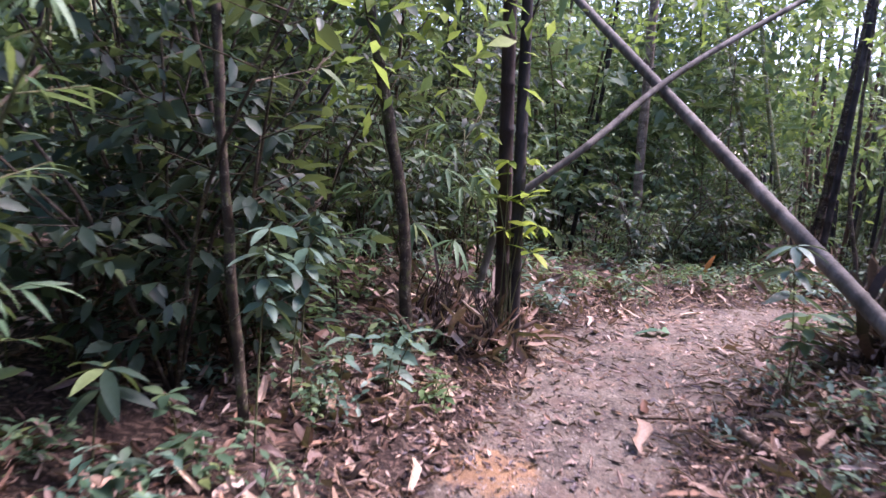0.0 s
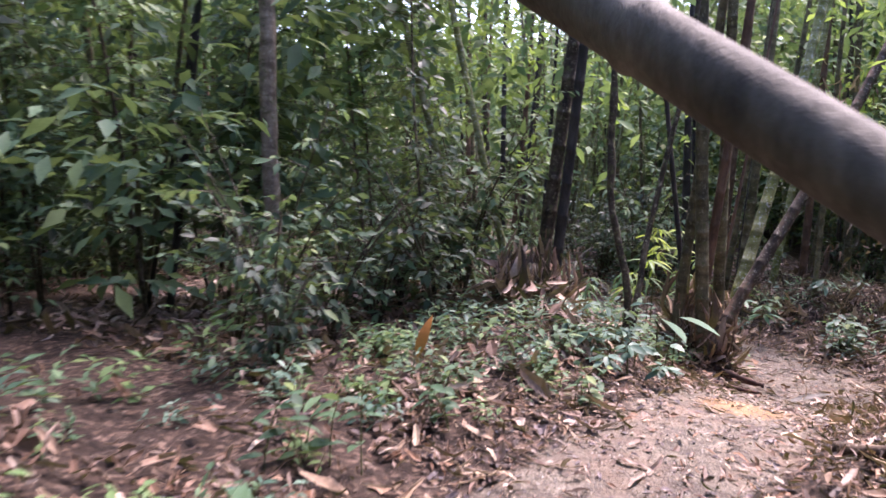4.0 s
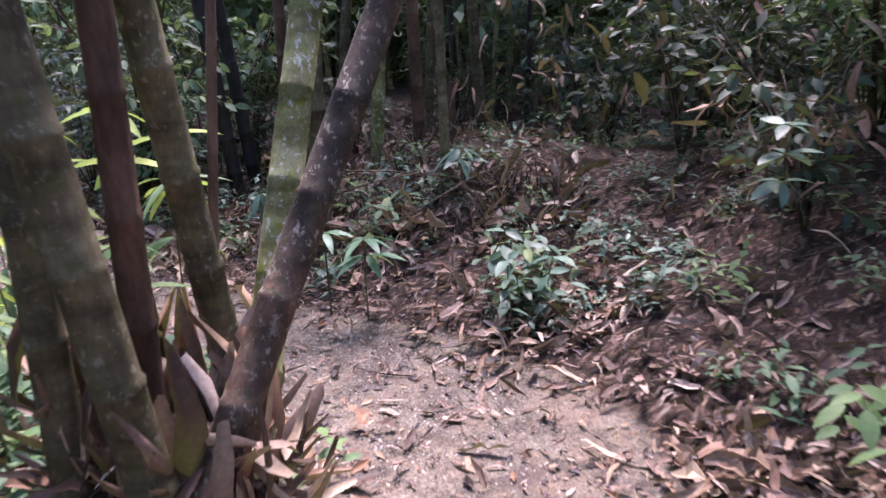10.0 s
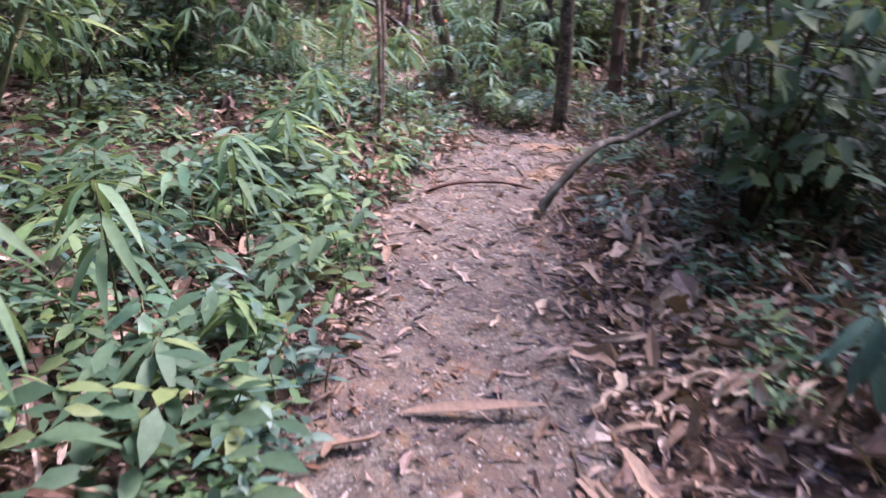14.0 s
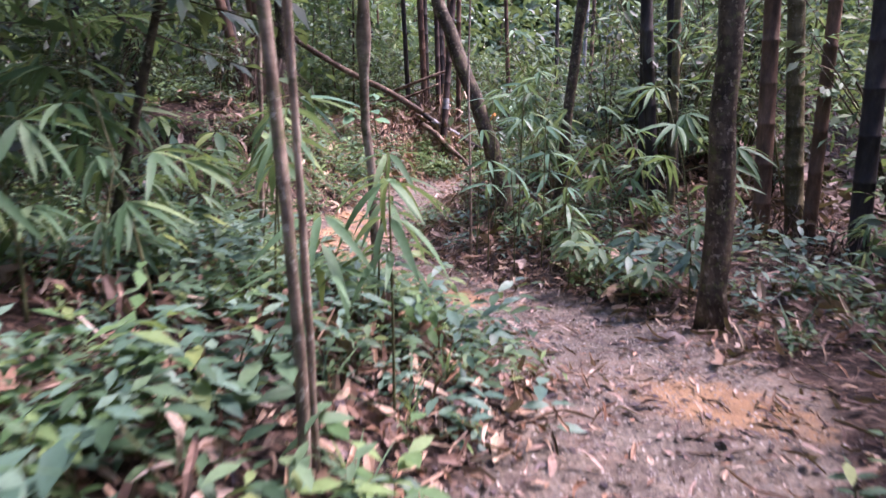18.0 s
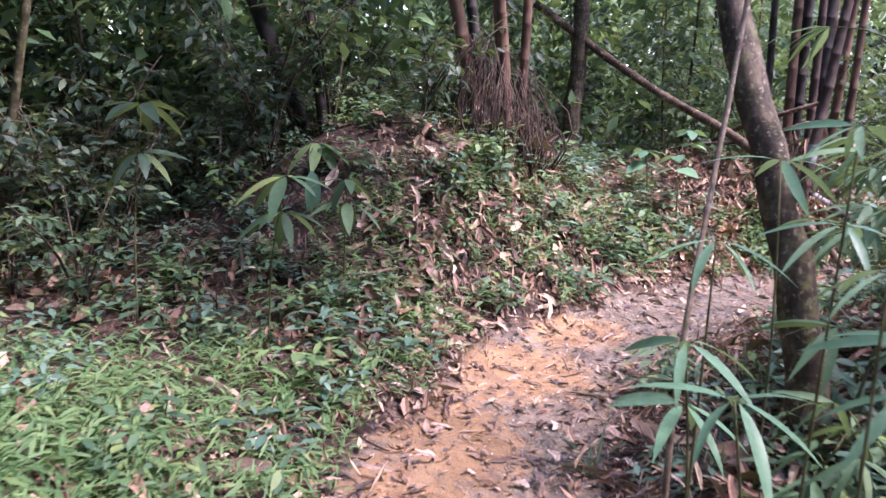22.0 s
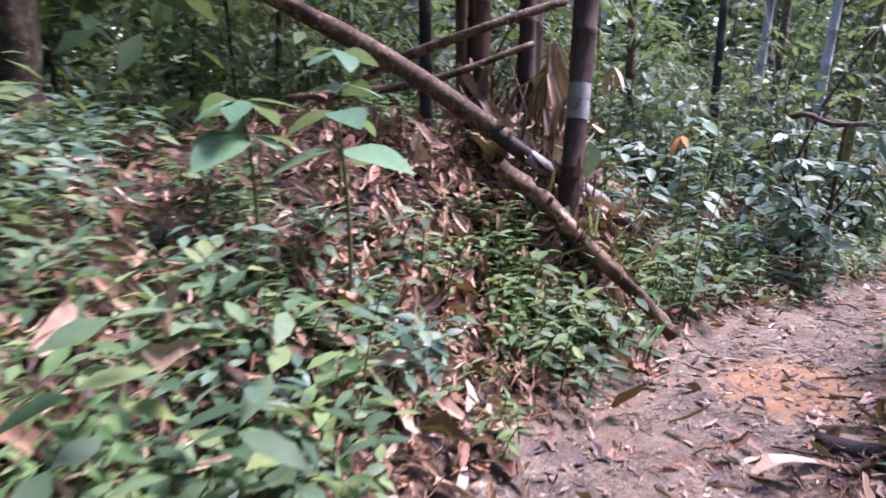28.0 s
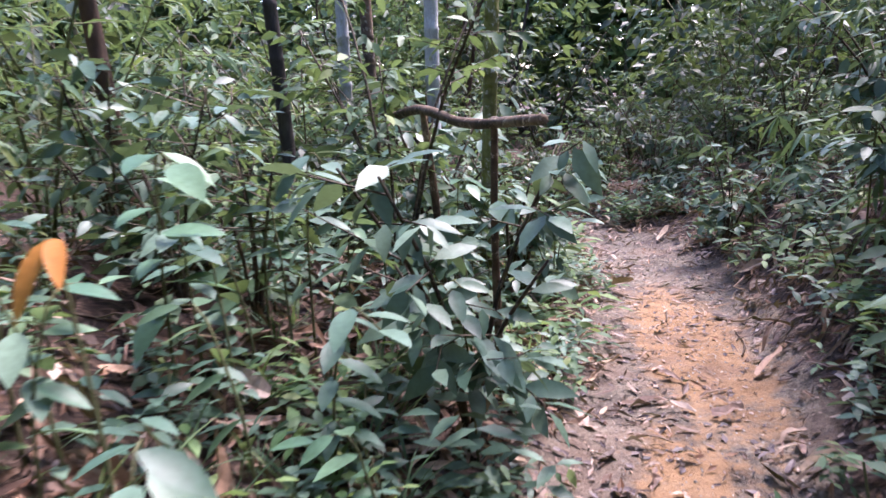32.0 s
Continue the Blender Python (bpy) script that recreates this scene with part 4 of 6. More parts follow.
log("dead_branch", [(-6.72, 26.15, -2.25), (-6.7, 26.1, -1.6), (-6.74, 26.08, -1.0)], .022, .018, DEAD_WOOD, "dead upright branch among bushes", "fallen wood")
log("dead_branch", [(-6.36, 25.45, -2.3), (-6.36, 25.4, -1.5), (-6.34, 25.36, -1.02)], .02, .014, DEAD_WOOD, "dead upright branch among bushes", "fallen wood")
log("dead_branch", [(-9.4, 22.6, -1.1), (-8.6, 22.5, -.75), (-8.0, 22.55, -.55), (-7.6, 22.9, -.35)], .04, .025, DEAD_WOOD, "crooked dead branch lying across the fallen pole", "fallen wood")
log("dead_branch", [(-9.0, 22.0, -1.0), (-8.3, 22.5, -.85), (-7.8, 22.9, -.6)], .03, .02, DEAD_WOOD, "dead branch lying across the fallen pole", "fallen wood")
log("lichen_branch", [(1.26, 12.9, -1.72), (1.32, 12.98, -1.52), (1.40, 13.12, -1.33), (1.5, 13.4, -1.14), (1.56, 13.75, -1.13), (1.72, 14.0, -1.0), (1.95, 14.3, -.9)], .034, .018, LICHEN, "curved lichen-covered branch arching beside the trail", "fallen wood", rough=.14, sides=12)
log("thin_root", [(.30, 12.88, -1.67), (.45, 13.03, -1.575), (.62, 13.22, -1.545), (.80, 13.42, -1.56), (1.0, 13.64, -1.64)], .012, .009, ROOT, "thin dark root arching across the trail", "fallen wood")
log("fallen_log", [(2.0, 3.47, -.52), (2.24, 3.22, -.43), (2.52, 2.93, -.35)], .04, .034, DEAD_WOOD, "short broken piece of dead wood on the leaves", "fallen wood", rough=.12)
log("dead_branch", [(2.6, 3.55, -.45), (3.2, 3.9, -.25), (3.9, 4.3, -.05)], .014, .01, DEAD_WOOD, "thin dead branch leaning on the bank", "fallen wood")
log("fallen_log", [(-1.25, 14.5, -1.62), (-1.05, 14.0, -1.45), (-.95, 13.55, -1.4)], .04, .034, DEAD_WOOD, "dead stick lying at the foot of the saplings", "fallen wood", rough=.1)
log("fallen_log", [(.85, -1.54, -.44), (1.2, -1.95, -.42), (1.75, -2.5, -.39)], .04, .05, DEAD_WOOD, "rotten split log lying beside the trail", "fallen wood", rough=.16)
log("dead_branch", [(.35, -1.8, -.49), (.95, -1.45, -.45), (1.7, -.95, -.40)], .012, .009, DEAD_WOOD, "thin dead stick lying across the trail edge", "fallen wood")

# tangled root mass on the right-hand bank
rm = thing("root_mass", (4.55, 4.15, zg(4.55, 4.15)), "dark upturned root mass with hanging roots on the bank", "root")
fibres(rm, np.array(rm.location), (4.55, 4.15), .55, 70, .4, 77)
dead_skirt(rm, np.array(rm.location), (4.5, 4.1), .45, 40, .35, 78)
for k in range(9):
    a = k * 0.7
    p0 = np.array([.35 * np.cos(a), .35 * np.sin(a), .0])
    part("root", tube(curve_path([p0 + (0, 0, -.05), p0 * .5 + (.03, 0, .28), -p0 * .3 + (0, .04, .36), -p0 * .9 + (0, 0, .05)], 9), np.linspace(.045, .02, 9), 7, rough=.15), ROOT, rm)
stone = thing("stone", (-.36, 16.0, zg(-.36, 16.0) - .045), "rounded grey stone half sunk in the trail", "stone")
part("rock", tube(curve_path([(-.13, 0, .0), (0, .02, .02), (.13, 0, .0)], 7), [.01, .055, .075, .08, .07, .05, .01], 10, rough=.08), STONE, stone)

# ---------- plants: one of each kind is built, then copied ----------
STEP = np.gradient(TRACK[:, :2], axis=0)
STEP /= np.linalg.norm(STEP, axis=1)[:, None]
LEFT = np.stack([-STEP[:, 1], STEP[:, 0]], -1)
RUN = np.r_[0, np.cumsum(np.linalg.norm(np.diff(TRACK[:, :2], axis=0), axis=1))]


def beside(n, s0, s1, d0, d1, side, rng, keep=None):
    """n places beside the trail: s metres along it, d metres off it, side 1 left, -1 right, 0 both; never nearer to any of it than keep."""
    out = np.zeros((0, 3))
    while len(out) < n:
        s = rng.uniform(s0, s1, n * 2)
        i = np.clip(np.searchsorted(RUN, s), 0, len(RUN) - 1)
        d = rng.uniform(d0, d1, n * 2) * (np.sign(rng.normal(size=n * 2)) if side == 0 else side)
        p = TRACK[i, :2] + LEFT[i] * d[:, None] + rng.normal(size=(n * 2, 2)) * 0.1
        z, far = ground(p[:, 0], p[:, 1])
        ok = far > (d0 * 0.85 if keep is None else keep)
        out = np.vstack([out, np.c_[p, z][ok]])
    return out[:n]


def stem_line(rng, height, lean):
    a = rng.uniform(0, 6.28)
    e = np.array([np.cos(a), np.sin(a), 0]) * lean * height
    return curve_path([(0, 0, -0.03), e * 0.35 + (0, 0, height * 0.55), e + (0, 0, height)], 7)


def herb_geo(rng, height, stems, pairs, size, spread=0.12):
    """A low plant: short stems with pairs of oval leaves."""
    tubes, P, Y, pitch, L = [], [], [], [], []
    for _ in range(stems):
        off = np.array([rng.normal() * spread, rng.normal() * spread, 0])
        line = stem_line(rng, height * rng.uniform(0.6, 1.1), 0.35) + off
        tubes.append(tube(line[::2], np.linspace(0.004, 0.0025, 4), 4, caps=False))
        for k in range(pairs):
            q = line[min(6, 2 + int(k * 4.5 / max(1, pairs - 1)))]
            a = rng.uniform(0, 6.28)
            for h in (0, np.pi):
                P.append(q), Y.append(a + h + rng.normal() * 0.3), pitch.append(rng.uniform(-0.35, 0.5)), L.append(size * rng.uniform(0.6, 1.15))
    return join(*tubes), (np.array(P), turns(np.array(Y), np.array(pitch), rng.normal(size=len(P)) * 0.3), np.array(L))


def fan_geo(rng, height, clusters, size, count=7):
    """A bamboo seedling: a thin stem with fans of long drooping leaves."""
    line = stem_line(rng, height, 0.3)
    tubes, P, Y, pitch, L = [tube(line, np.linspace(0.008, 0.004, 7), 6)], [], [], [], []
    for k in range(clusters):
        f = 0.3 + 0.7 * (k + 1) / clusters
        q = np.array([np.interp(f * 6, np.arange(7), line[:, a]) for a in range(3)])
        a = rng.uniform(0, 6.28)
        tip = q + np.array([-np.sin(a), np.cos(a), 0.35]) * rng.uniform(0.1, 0.28) * height
        tubes.append(tube(curve_path([q, (q + tip) / 2 + (0, 0, 0.02), tip], 5), np.linspace(0.004, 0.002, 5), 5))
        for j in range(count):
            P.append(tip), Y.append(a + (j - (count - 1) / 2) * 0.36 + rng.normal() * 0.12), pitch.append(rng.uniform(-0.7, 0.15)), L.append(size * rng.uniform(0.65, 1.1))
    return join(*tubes), (np.array(P), turns(np.array(Y), np.array(pitch), rng.normal(size=len(P)) * 0.35), np.array(L))


def bush_geo(rng, height, branches, leaves, size, spread=0.5):
    """A tall shrub: bent branches with leaves set along twigs, uneven and gappy."""
    tubes, P, Y, pitch, L = [], [], [], [], []
    for _ in range(branches):
        line = stem_line(rng, height * rng.uniform(0.55, 1.05), spread)
        tubes.append(tube(line, np.linspace(0.014, 0.005, 7), 5))
        for _ in range(leaves // 6):
            f = rng.uniform(0.2, 1.0)
            q = np.array([np.interp(f * 6, np.arange(7), line[:, a]) for a in range(3)])
            a = rng.uniform(0, 6.28)
            tip = q + np.array([-np.sin(a), np.cos(a), rng.uniform(-0.1, 0.5)]) * rng.uniform(0.15, 0.45)
            tubes.append(tube(np.array([q, tip]), [0.005, 0.002], 3, caps=False))
            for j in range(6):
                u = (j + 1) / 6
                P.append(q + (tip - q) * u), Y.append(a + (0.9 if j % 2 else -0.9) * (1 - 0.5 * u) + rng.normal() * 0.3), pitch.append(rng.uniform(-0.8, 0.35)), L.append(size * rng.uniform(0.55, 1.2))
    return join(*tubes), (np.array(P), turns(np.array(Y), np.array(pitch), rng.normal(size=len(P)) * 0.5), np.array(L))


def kind(name, label, category, geo, shape, mat, group, stem_mat=STEM):
    """The first of a kind, out of the way below the ground until it is copied: returns a function that plants copies."""
    stems, (P, R, L) = geo
    me_stem, me_leaf = mesh_data("stem", *stems, stem_mat), mesh_data("foliage", *strew(shape, P, R, L), mat)

    def plant(at, size=1.0, yaw=0.0, tilt=(0.0, 0.0), new_label=""):
        t = thing(name, (0, 0, 0), new_label or label, category, group)
        tagged(part("stem", me_stem, None, t), kind="stuff"), tagged(part("foliage", me_leaf, None, t), kind="stuff")
        t.matrix_basis = pose(*at, tilt[0], tilt[1], yaw) @ Matrix.Diagonal((size, size, size, 1))
        return t

    plant.raw, plant.stems, plant.mats, plant.label = (P, R, L, shape), stems, (mat, stem_mat), label
    return plant


def scattered(name, label, category, shape, kinds, places, sizes, mat, rng):
    """Far more of a kind than one could count, joined into one object."""
    geos = []
    for p, s in zip(places, sizes):
        P, R, L, shape_ = kinds[rng.integers(len(kinds))].raw
        a = rng.uniform(0, 6.28)
        M = np.array([[np.cos(a), -np.sin(a), 0], [np.sin(a), np.cos(a), 0], [0, 0, 1]])
        geos.append((P @ M.T * s + p, M @ R, L * s))
    ob = new(name, mesh_data(name, *strew(shape, np.vstack([g[0] for g in geos]), np.vstack([g[1] for g in geos]), np.concatenate([g[2] for g in geos])), mat))
    return tagged(ob, label, category, kind="stuff")


def thicket(k, items, rng):
    """Shrubs standing back from the trail, joined: one object of leaves, one of stems."""
    P, R, L, _ = k.raw
    leaves, stems = [], []
    for p, s in items:
        a = rng.uniform(0, 6.28)
        M = np.array([[np.cos(a), -np.sin(a), 0], [np.sin(a), np.cos(a), 0], [0, 0, 1]])
        leaves.append((P @ M.T * s + p, M @ R, L * s))
        stems.append((k.stems[0] @ M.T * s + p, k.stems[1]))
    tagged(new("shrub_thicket", mesh_data("shrub_thicket", *strew(OVAL_FAR, *(np.concatenate([g[j] for g in leaves]) for j in range(3))), k.mats[0])), "thicket of " + k.label, "undergrowth", kind="stuff")
    tagged(new("shrub_stems", mesh_data("shrub_stems", *join(*stems), k.mats[1])), "bare stems of shrubs in the thicket", "undergrowth", kind="stuff")


rk = np.random.default_rng(21)
HERBS = [kind("broadleaf_herb", "low green herb with oval leaves growing out of leaf litter", "plant", herb_geo(rk, h, n, 3, s), OVAL, m, "low herbs beside the trail")
         for h, n, s, m in ((.22, 6, .11, LEAF_MID), (.28, 7, .10, LEAF_MID), (.18, 8, .085, LEAF_BRIGHT), (.26, 7, .12, LEAF_BLUE), (.34, 6, .13, LEAF_MID))]
FANS = [kind("bamboo_seedling", "bamboo seedling with fans of long drooping leaves", "plant", fan_geo(rk, h, n, s), LONG, LEAF_BAMBOO, "bamboo seedlings")
        for h, n, s in ((.6, 7, .24), (.9, 9, .26), (1.3, 11, .28), (.45, 5, .22))]
# dark and bright leaf colours stand in for shaded and lit shrubs
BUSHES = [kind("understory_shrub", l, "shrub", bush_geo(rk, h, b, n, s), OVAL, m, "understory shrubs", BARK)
          for h, b, n, s, m, l in ((1.3, 5, 48, .13, LEAF_SHADED, "dark glossy shrub in the shade of the bamboo"), (1.9, 6, 60, .14, LEAF_SHADED, "tall dark shrub in the shade of the bamboo"),
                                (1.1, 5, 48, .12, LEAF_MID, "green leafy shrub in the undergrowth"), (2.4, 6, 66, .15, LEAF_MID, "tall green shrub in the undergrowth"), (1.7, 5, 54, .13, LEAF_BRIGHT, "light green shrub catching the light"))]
BLUE_BUSH = [kind("understory_shrub", "blue-green leafy shrub crowding the trail", "shrub", bush_geo(rk, h, 5, n, s, .4), OVAL, LEAF_BLUE, "understory shrubs", BARK) for h, n, s in ((.8, 30, .15), (1.1, 36, .17))]
LONG_BUSH = [kind("bamboo_shrub", "leafy young bamboo with narrow leaves", "shrub", bush_geo(rk, h, b, n, .2), LONG_FAR, LEAF_BAMBOO, "young bamboo", STEM) for h, b, n in ((1.6, 4, 60), (2.3, 5, 72))]


CLEAR = [(-3.3, 17.8, .45), (4.8, 11.0, 1.0), (5.7, 11.6, .8), (4.8, 8.8, .95), (-4.5, 19.2, .7), (-.8, 14.3, 1.0), (-1.6, 15.2, .9), (-2.3, 15.7, .8), (.1, 12.9, .7), (3.7, 10.6, .9), (3.6, 12.2, 1.0), (2.3, 7.5, .9), (2.7, 3.8, .5), (.5, 7.3, .7), (1.3, 6.2, .5), (-.3, 16.4, .5), (-7.0, 22.5, .9), (-7.5, 21.3, .8), (4.9, 12.2, .8), (-1.0, -1.1, .6), (5.3, 7.6, .5), (4.5, 4.2, .7)]


# where nothing taller than a herb grows
OPEN = [(-8.4, 21.9, .7), (-4.2, 19.6, 1.2), (-3.6, 20.4, .9), (-1.3, 18.0, 1.0), (-2.2, 18.3, .7), (-.3, 17.8, .8), (-1.0, 17.2, .6), (-7.9, 20.8, 1.2), (-8.8, 21.4, 1.2), (-9.4, 20.6, .8), (-3.7, 18.0, .9), (-2.9, 17.7, .5), (5.2, 11.6, 1.6), (5.9, 12.6, 1.3), (3.9, 11.6, .8), (-7.1, 22.6, 1.25), (-7.5, 23.4, 1.0), (-7.6, 21.5, 1.2), (-6.9, 20.6, 1.0), (-3.4, 15.2, 1.3), (-2.0, 14.4, 1.2), (-4.8, 16.0, .9), (4.7, 8.2, 1.0), (-6.7, 18.2, .6), (-7.0, 24.4, .6), (-1.6, 13.2, 1.0)]
BACK = {}


def plant_many(kinds, places, lo, hi, seed, weights=None):
    rng = np.random.default_rng(seed)
    tall = kinds[0] in BUSHES or kinds[0] in LONG_BUSH or kinds[0] in BLUE_BUSH
    for p in places:
        if any((p[0] - cx) ** 2 + (p[1] - cy) ** 2 < cr * cr for cx, cy, cr in CLEAR + (OPEN if tall else [])):
            continue
        k = kinds[rng.choice(len(kinds), p=weights)]
        if kinds[0] in BUSHES and ground(p[:1], p[1:2])[1][0] > 2.7:
            BACK.setdefault(BUSHES.index(k), []).append((p, rng.uniform(lo, hi)))
            continue
        k(tuple(p), rng.uniform(lo, hi), rng.uniform(0, 360), (rng.normal() * 6, rng.normal() * 6))


r3 = np.random.default_rng(31)
# metres along the trail: 8.5 under the crossed culms, 17 at the clump, 23 past it, 26 the tree bend, 31 the clay bend, 35 the logs
for n, s0, s1, d0, d1, side, lo, hi in ((20, 1, 9, .85, 2.2, 1, .7, 1.3), (16, 1, 11, .8, 2.0, -1, .7, 1.2), (22, 10, 15, .8, 2.0, 1, .7, 1.2), (8, 11, 16, 1.3, 2.4, -1, .7, 1.1), (46, 18.5, 25, .66, 1.9, 1, .8, 1.4),
                                        (18, 18.5, 26, .85, 2.0, -1, .7, 1.2), (44, 27, 35, .7, 2.2, 1, .6, 1.0), (26, 26, 35, .8, 2.0, -1, .7, 1.2), (34, 35, 45, .66, 2.2, 1, .8, 1.4), (30, 35, 45, .7, 2.2, -1, .8, 1.4)):
    plant_many(HERBS, beside(n, s0, s1, d0, d1, side, r3), lo, hi, n + int(s0))
for n, s0, s1, d0, d1, side in ((8, 1, 9, 1.1, 2.6, 1), (3, 18.5, 22.5, 1.8, 2.6, 1), (6, 24, 29, 1.5, 2.6, 1), (18, 26, 33, .95, 2.4, -1), (10, 25.0, 27.6, 1.6, 2.8, 1), (14, 35, 45, 1.0, 2.6, -1)):
    plant_many(FANS, beside(n, s0, s1, d0, d1, side, r3), .8, 1.25, n + int(s0))
# dusky favours the shrubs whose leaf colour carries shade
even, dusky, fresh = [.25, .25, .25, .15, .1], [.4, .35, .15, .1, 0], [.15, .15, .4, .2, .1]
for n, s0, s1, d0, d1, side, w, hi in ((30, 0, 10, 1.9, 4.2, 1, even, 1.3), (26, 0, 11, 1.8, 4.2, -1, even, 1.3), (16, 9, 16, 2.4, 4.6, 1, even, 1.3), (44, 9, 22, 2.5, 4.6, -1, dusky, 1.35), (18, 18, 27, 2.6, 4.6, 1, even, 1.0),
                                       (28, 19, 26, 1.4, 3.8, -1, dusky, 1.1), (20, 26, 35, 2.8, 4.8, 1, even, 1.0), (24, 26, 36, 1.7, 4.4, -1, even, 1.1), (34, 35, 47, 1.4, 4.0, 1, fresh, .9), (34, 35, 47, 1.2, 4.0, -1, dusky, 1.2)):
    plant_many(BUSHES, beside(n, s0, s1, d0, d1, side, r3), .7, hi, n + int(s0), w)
plant_many(LONG_BUSH, np.vstack([beside(12, 0, 12, 2.0, 4.5, 0, r3), beside(8, 19, 27, 2.2, 4.5, 1, r3), beside(12, 26, 45, 2.0, 4.5, -1, r3), beside(8, 35, 46, 2, 4.5, 1, r3)]), .8, 1.3, 27)
end = np.c_[r3.uniform(-8, -2.2, 22), r3.uniform(33.2, 37, 22)]
plant_many(BUSHES, np.c_[end, ground(end[:, 0], end[:, 1])[0]], .4, .75, 28, fresh)

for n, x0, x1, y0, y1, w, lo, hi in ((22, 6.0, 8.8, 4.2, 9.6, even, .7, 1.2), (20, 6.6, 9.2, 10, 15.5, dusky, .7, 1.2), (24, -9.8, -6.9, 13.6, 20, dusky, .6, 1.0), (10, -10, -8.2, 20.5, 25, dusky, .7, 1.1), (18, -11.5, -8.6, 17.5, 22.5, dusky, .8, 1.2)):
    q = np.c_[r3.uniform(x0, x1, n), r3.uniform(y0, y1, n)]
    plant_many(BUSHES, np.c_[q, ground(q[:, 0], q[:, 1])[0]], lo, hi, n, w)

for n, x0, x1, y0, y1, lo, hi in ((24, -8.4, -6.35, 23.6, 29.5, .6, 1.1), (18, -4.75, -2.6, 22.5, 29.5, .7, 1.2), (9, -8.8, -7.2, 19.5, 22, .4, .7)):
    q = np.c_[r3.uniform(x0, x1, n), r3.uniform(y0, y1, n)]
    plant_many(BLUE_BUSH, np.c_[q, ground(q[:, 0], q[:, 1])[0]], lo, hi, n + 3)
q = np.r_[np.c_[r3.uniform(-7.5, -5.3, 12), r3.uniform(30.6, 33, 12)], np.c_[r3.uniform(-5.2, -2.0, 14), r3.uniform(31.2, 34, 14)]]
plant_many(BUSHES, np.c_[q, ground(q[:, 0], q[:, 1])[0]], .35, .65, 61, fresh)
plant_many(BUSHES[:2], beside(12, .5, 7, 1.9, 3.2, 1, r3), 1.1, 1.5, 62)

for k in sorted(BACK):
    thicket(BUSHES[k], BACK[k], r3)


def young_tree_geo(rng, height, twigs, size):
    """A thin upright tree, leafy from chest height to its top."""
    line = stem_line(rng, height, 0.12)
    tubes, P, Y, pitch, L = [tube(line, np.linspace(0.026, 0.008, 7), 6)], [], [], [], []
    for _ in range(twigs):
        f = rng.uniform(0.22, 1.0)
        q = np.array([np.interp(f * 6, np.arange(7), line[:, a]) for a in range(3)])
        a = rng.uniform(0, 6.28)
        tip = q + np.array([-np.sin(a), np.cos(a), rng.uniform(-0.15, 0.45)]) * rng.uniform(0.3, 1.0)
        tubes.append(tube(np.array([q, tip]), [0.006, 0.002], 3, caps=False))
        for j in range(8):
            u = (j + 1.5) / 9
            P.append(q + (tip - q) * u), Y.append(a + (0.9 if j % 2 else -0.9) * (1 - 0.5 * u) + rng.normal() * 0.3), pitch.append(rng.uniform(-0.8, 0.25)), L.append(size * rng.uniform(0.6, 1.2))
    return join(*tubes), (np.array(P), turns(np.array(Y), np.array(pitch), rng.normal(size=len(P)) * 0.5), np.array(L))


ry = np.random.default_rng(71)
# shade and sunlight are painted into the darkest and brightest leaves
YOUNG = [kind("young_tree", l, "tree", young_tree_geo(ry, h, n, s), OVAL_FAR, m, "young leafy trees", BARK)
         for h, n, s, m, l in ((5.0, 90, .16, LEAF_SHADED, "thin young tree with dark leaves"), (6.2, 110, .17, LEAF_MID, "thin young tree with green leaves"), (5.6, 100, .16, LEAF_BRIGHT, "thin young tree with sunlit yellow-green leaves"))]
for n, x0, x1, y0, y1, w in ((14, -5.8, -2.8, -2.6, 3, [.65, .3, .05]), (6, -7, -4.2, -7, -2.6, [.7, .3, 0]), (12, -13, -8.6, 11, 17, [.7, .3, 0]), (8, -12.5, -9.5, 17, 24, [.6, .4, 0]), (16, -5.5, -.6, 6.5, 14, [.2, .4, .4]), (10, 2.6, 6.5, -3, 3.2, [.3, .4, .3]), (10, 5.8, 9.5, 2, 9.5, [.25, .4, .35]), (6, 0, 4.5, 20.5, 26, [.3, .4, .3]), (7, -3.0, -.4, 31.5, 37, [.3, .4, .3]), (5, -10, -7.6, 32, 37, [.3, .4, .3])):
    q = np.c_[ry.uniform(x0, x1, n * 2), ry.uniform(y0, y1, n * 2)]
    z, off = ground(q[:, 0], q[:, 1])
    plant_many(YOUNG, np.c_[q, z][off > 1.9][:n], .75, 1.15, n + 5, w)

# low growth that covers the banks, past counting
LOW = [(260, 0, 12, .8, 3.4, 0, .5, 1.1), (110, 12, 18, 1.0, 3.0, 1, .5, 1.0), (330, 18, 26, .62, 3.2, 1, .6, 1.2), (80, 18, 26, .8, 3.0, -1, .5, 1.1), (230, 26.5, 36, .62, 3.4, 1, .6, 1.1), (220, 26, 36, .8, 3.2, -1, .5, 1.0), (420, 35, 47, .62, 3.4, 0, .6, 1.3), (24, 32.5, 37, .6, 2.2, 1, .7, 1.2), (160, 37, 46, .55, 1.3, 0, .6, 1.1)]
cover = np.vstack([np.c_[beside(n, s0, s1, d0, d1, side, r3), r3.uniform(lo, hi, n)] for n, s0, s1, d0, d1, side, lo, hi in LOW])
for n, x0, x1, y0, y1 in ((120, -9.5, -5.9, 14.5, 22), (110, 4.7, 8, 4.5, 12)):
    q = np.c_[r3.uniform(x0, x1, n), r3.uniform(y0, y1, n)]
    z, off = ground(q[:, 0], q[:, 1])
    cover = np.vstack([cover, np.c_[q, z, r3.uniform(.5, 1.0, n)][off > .7]])
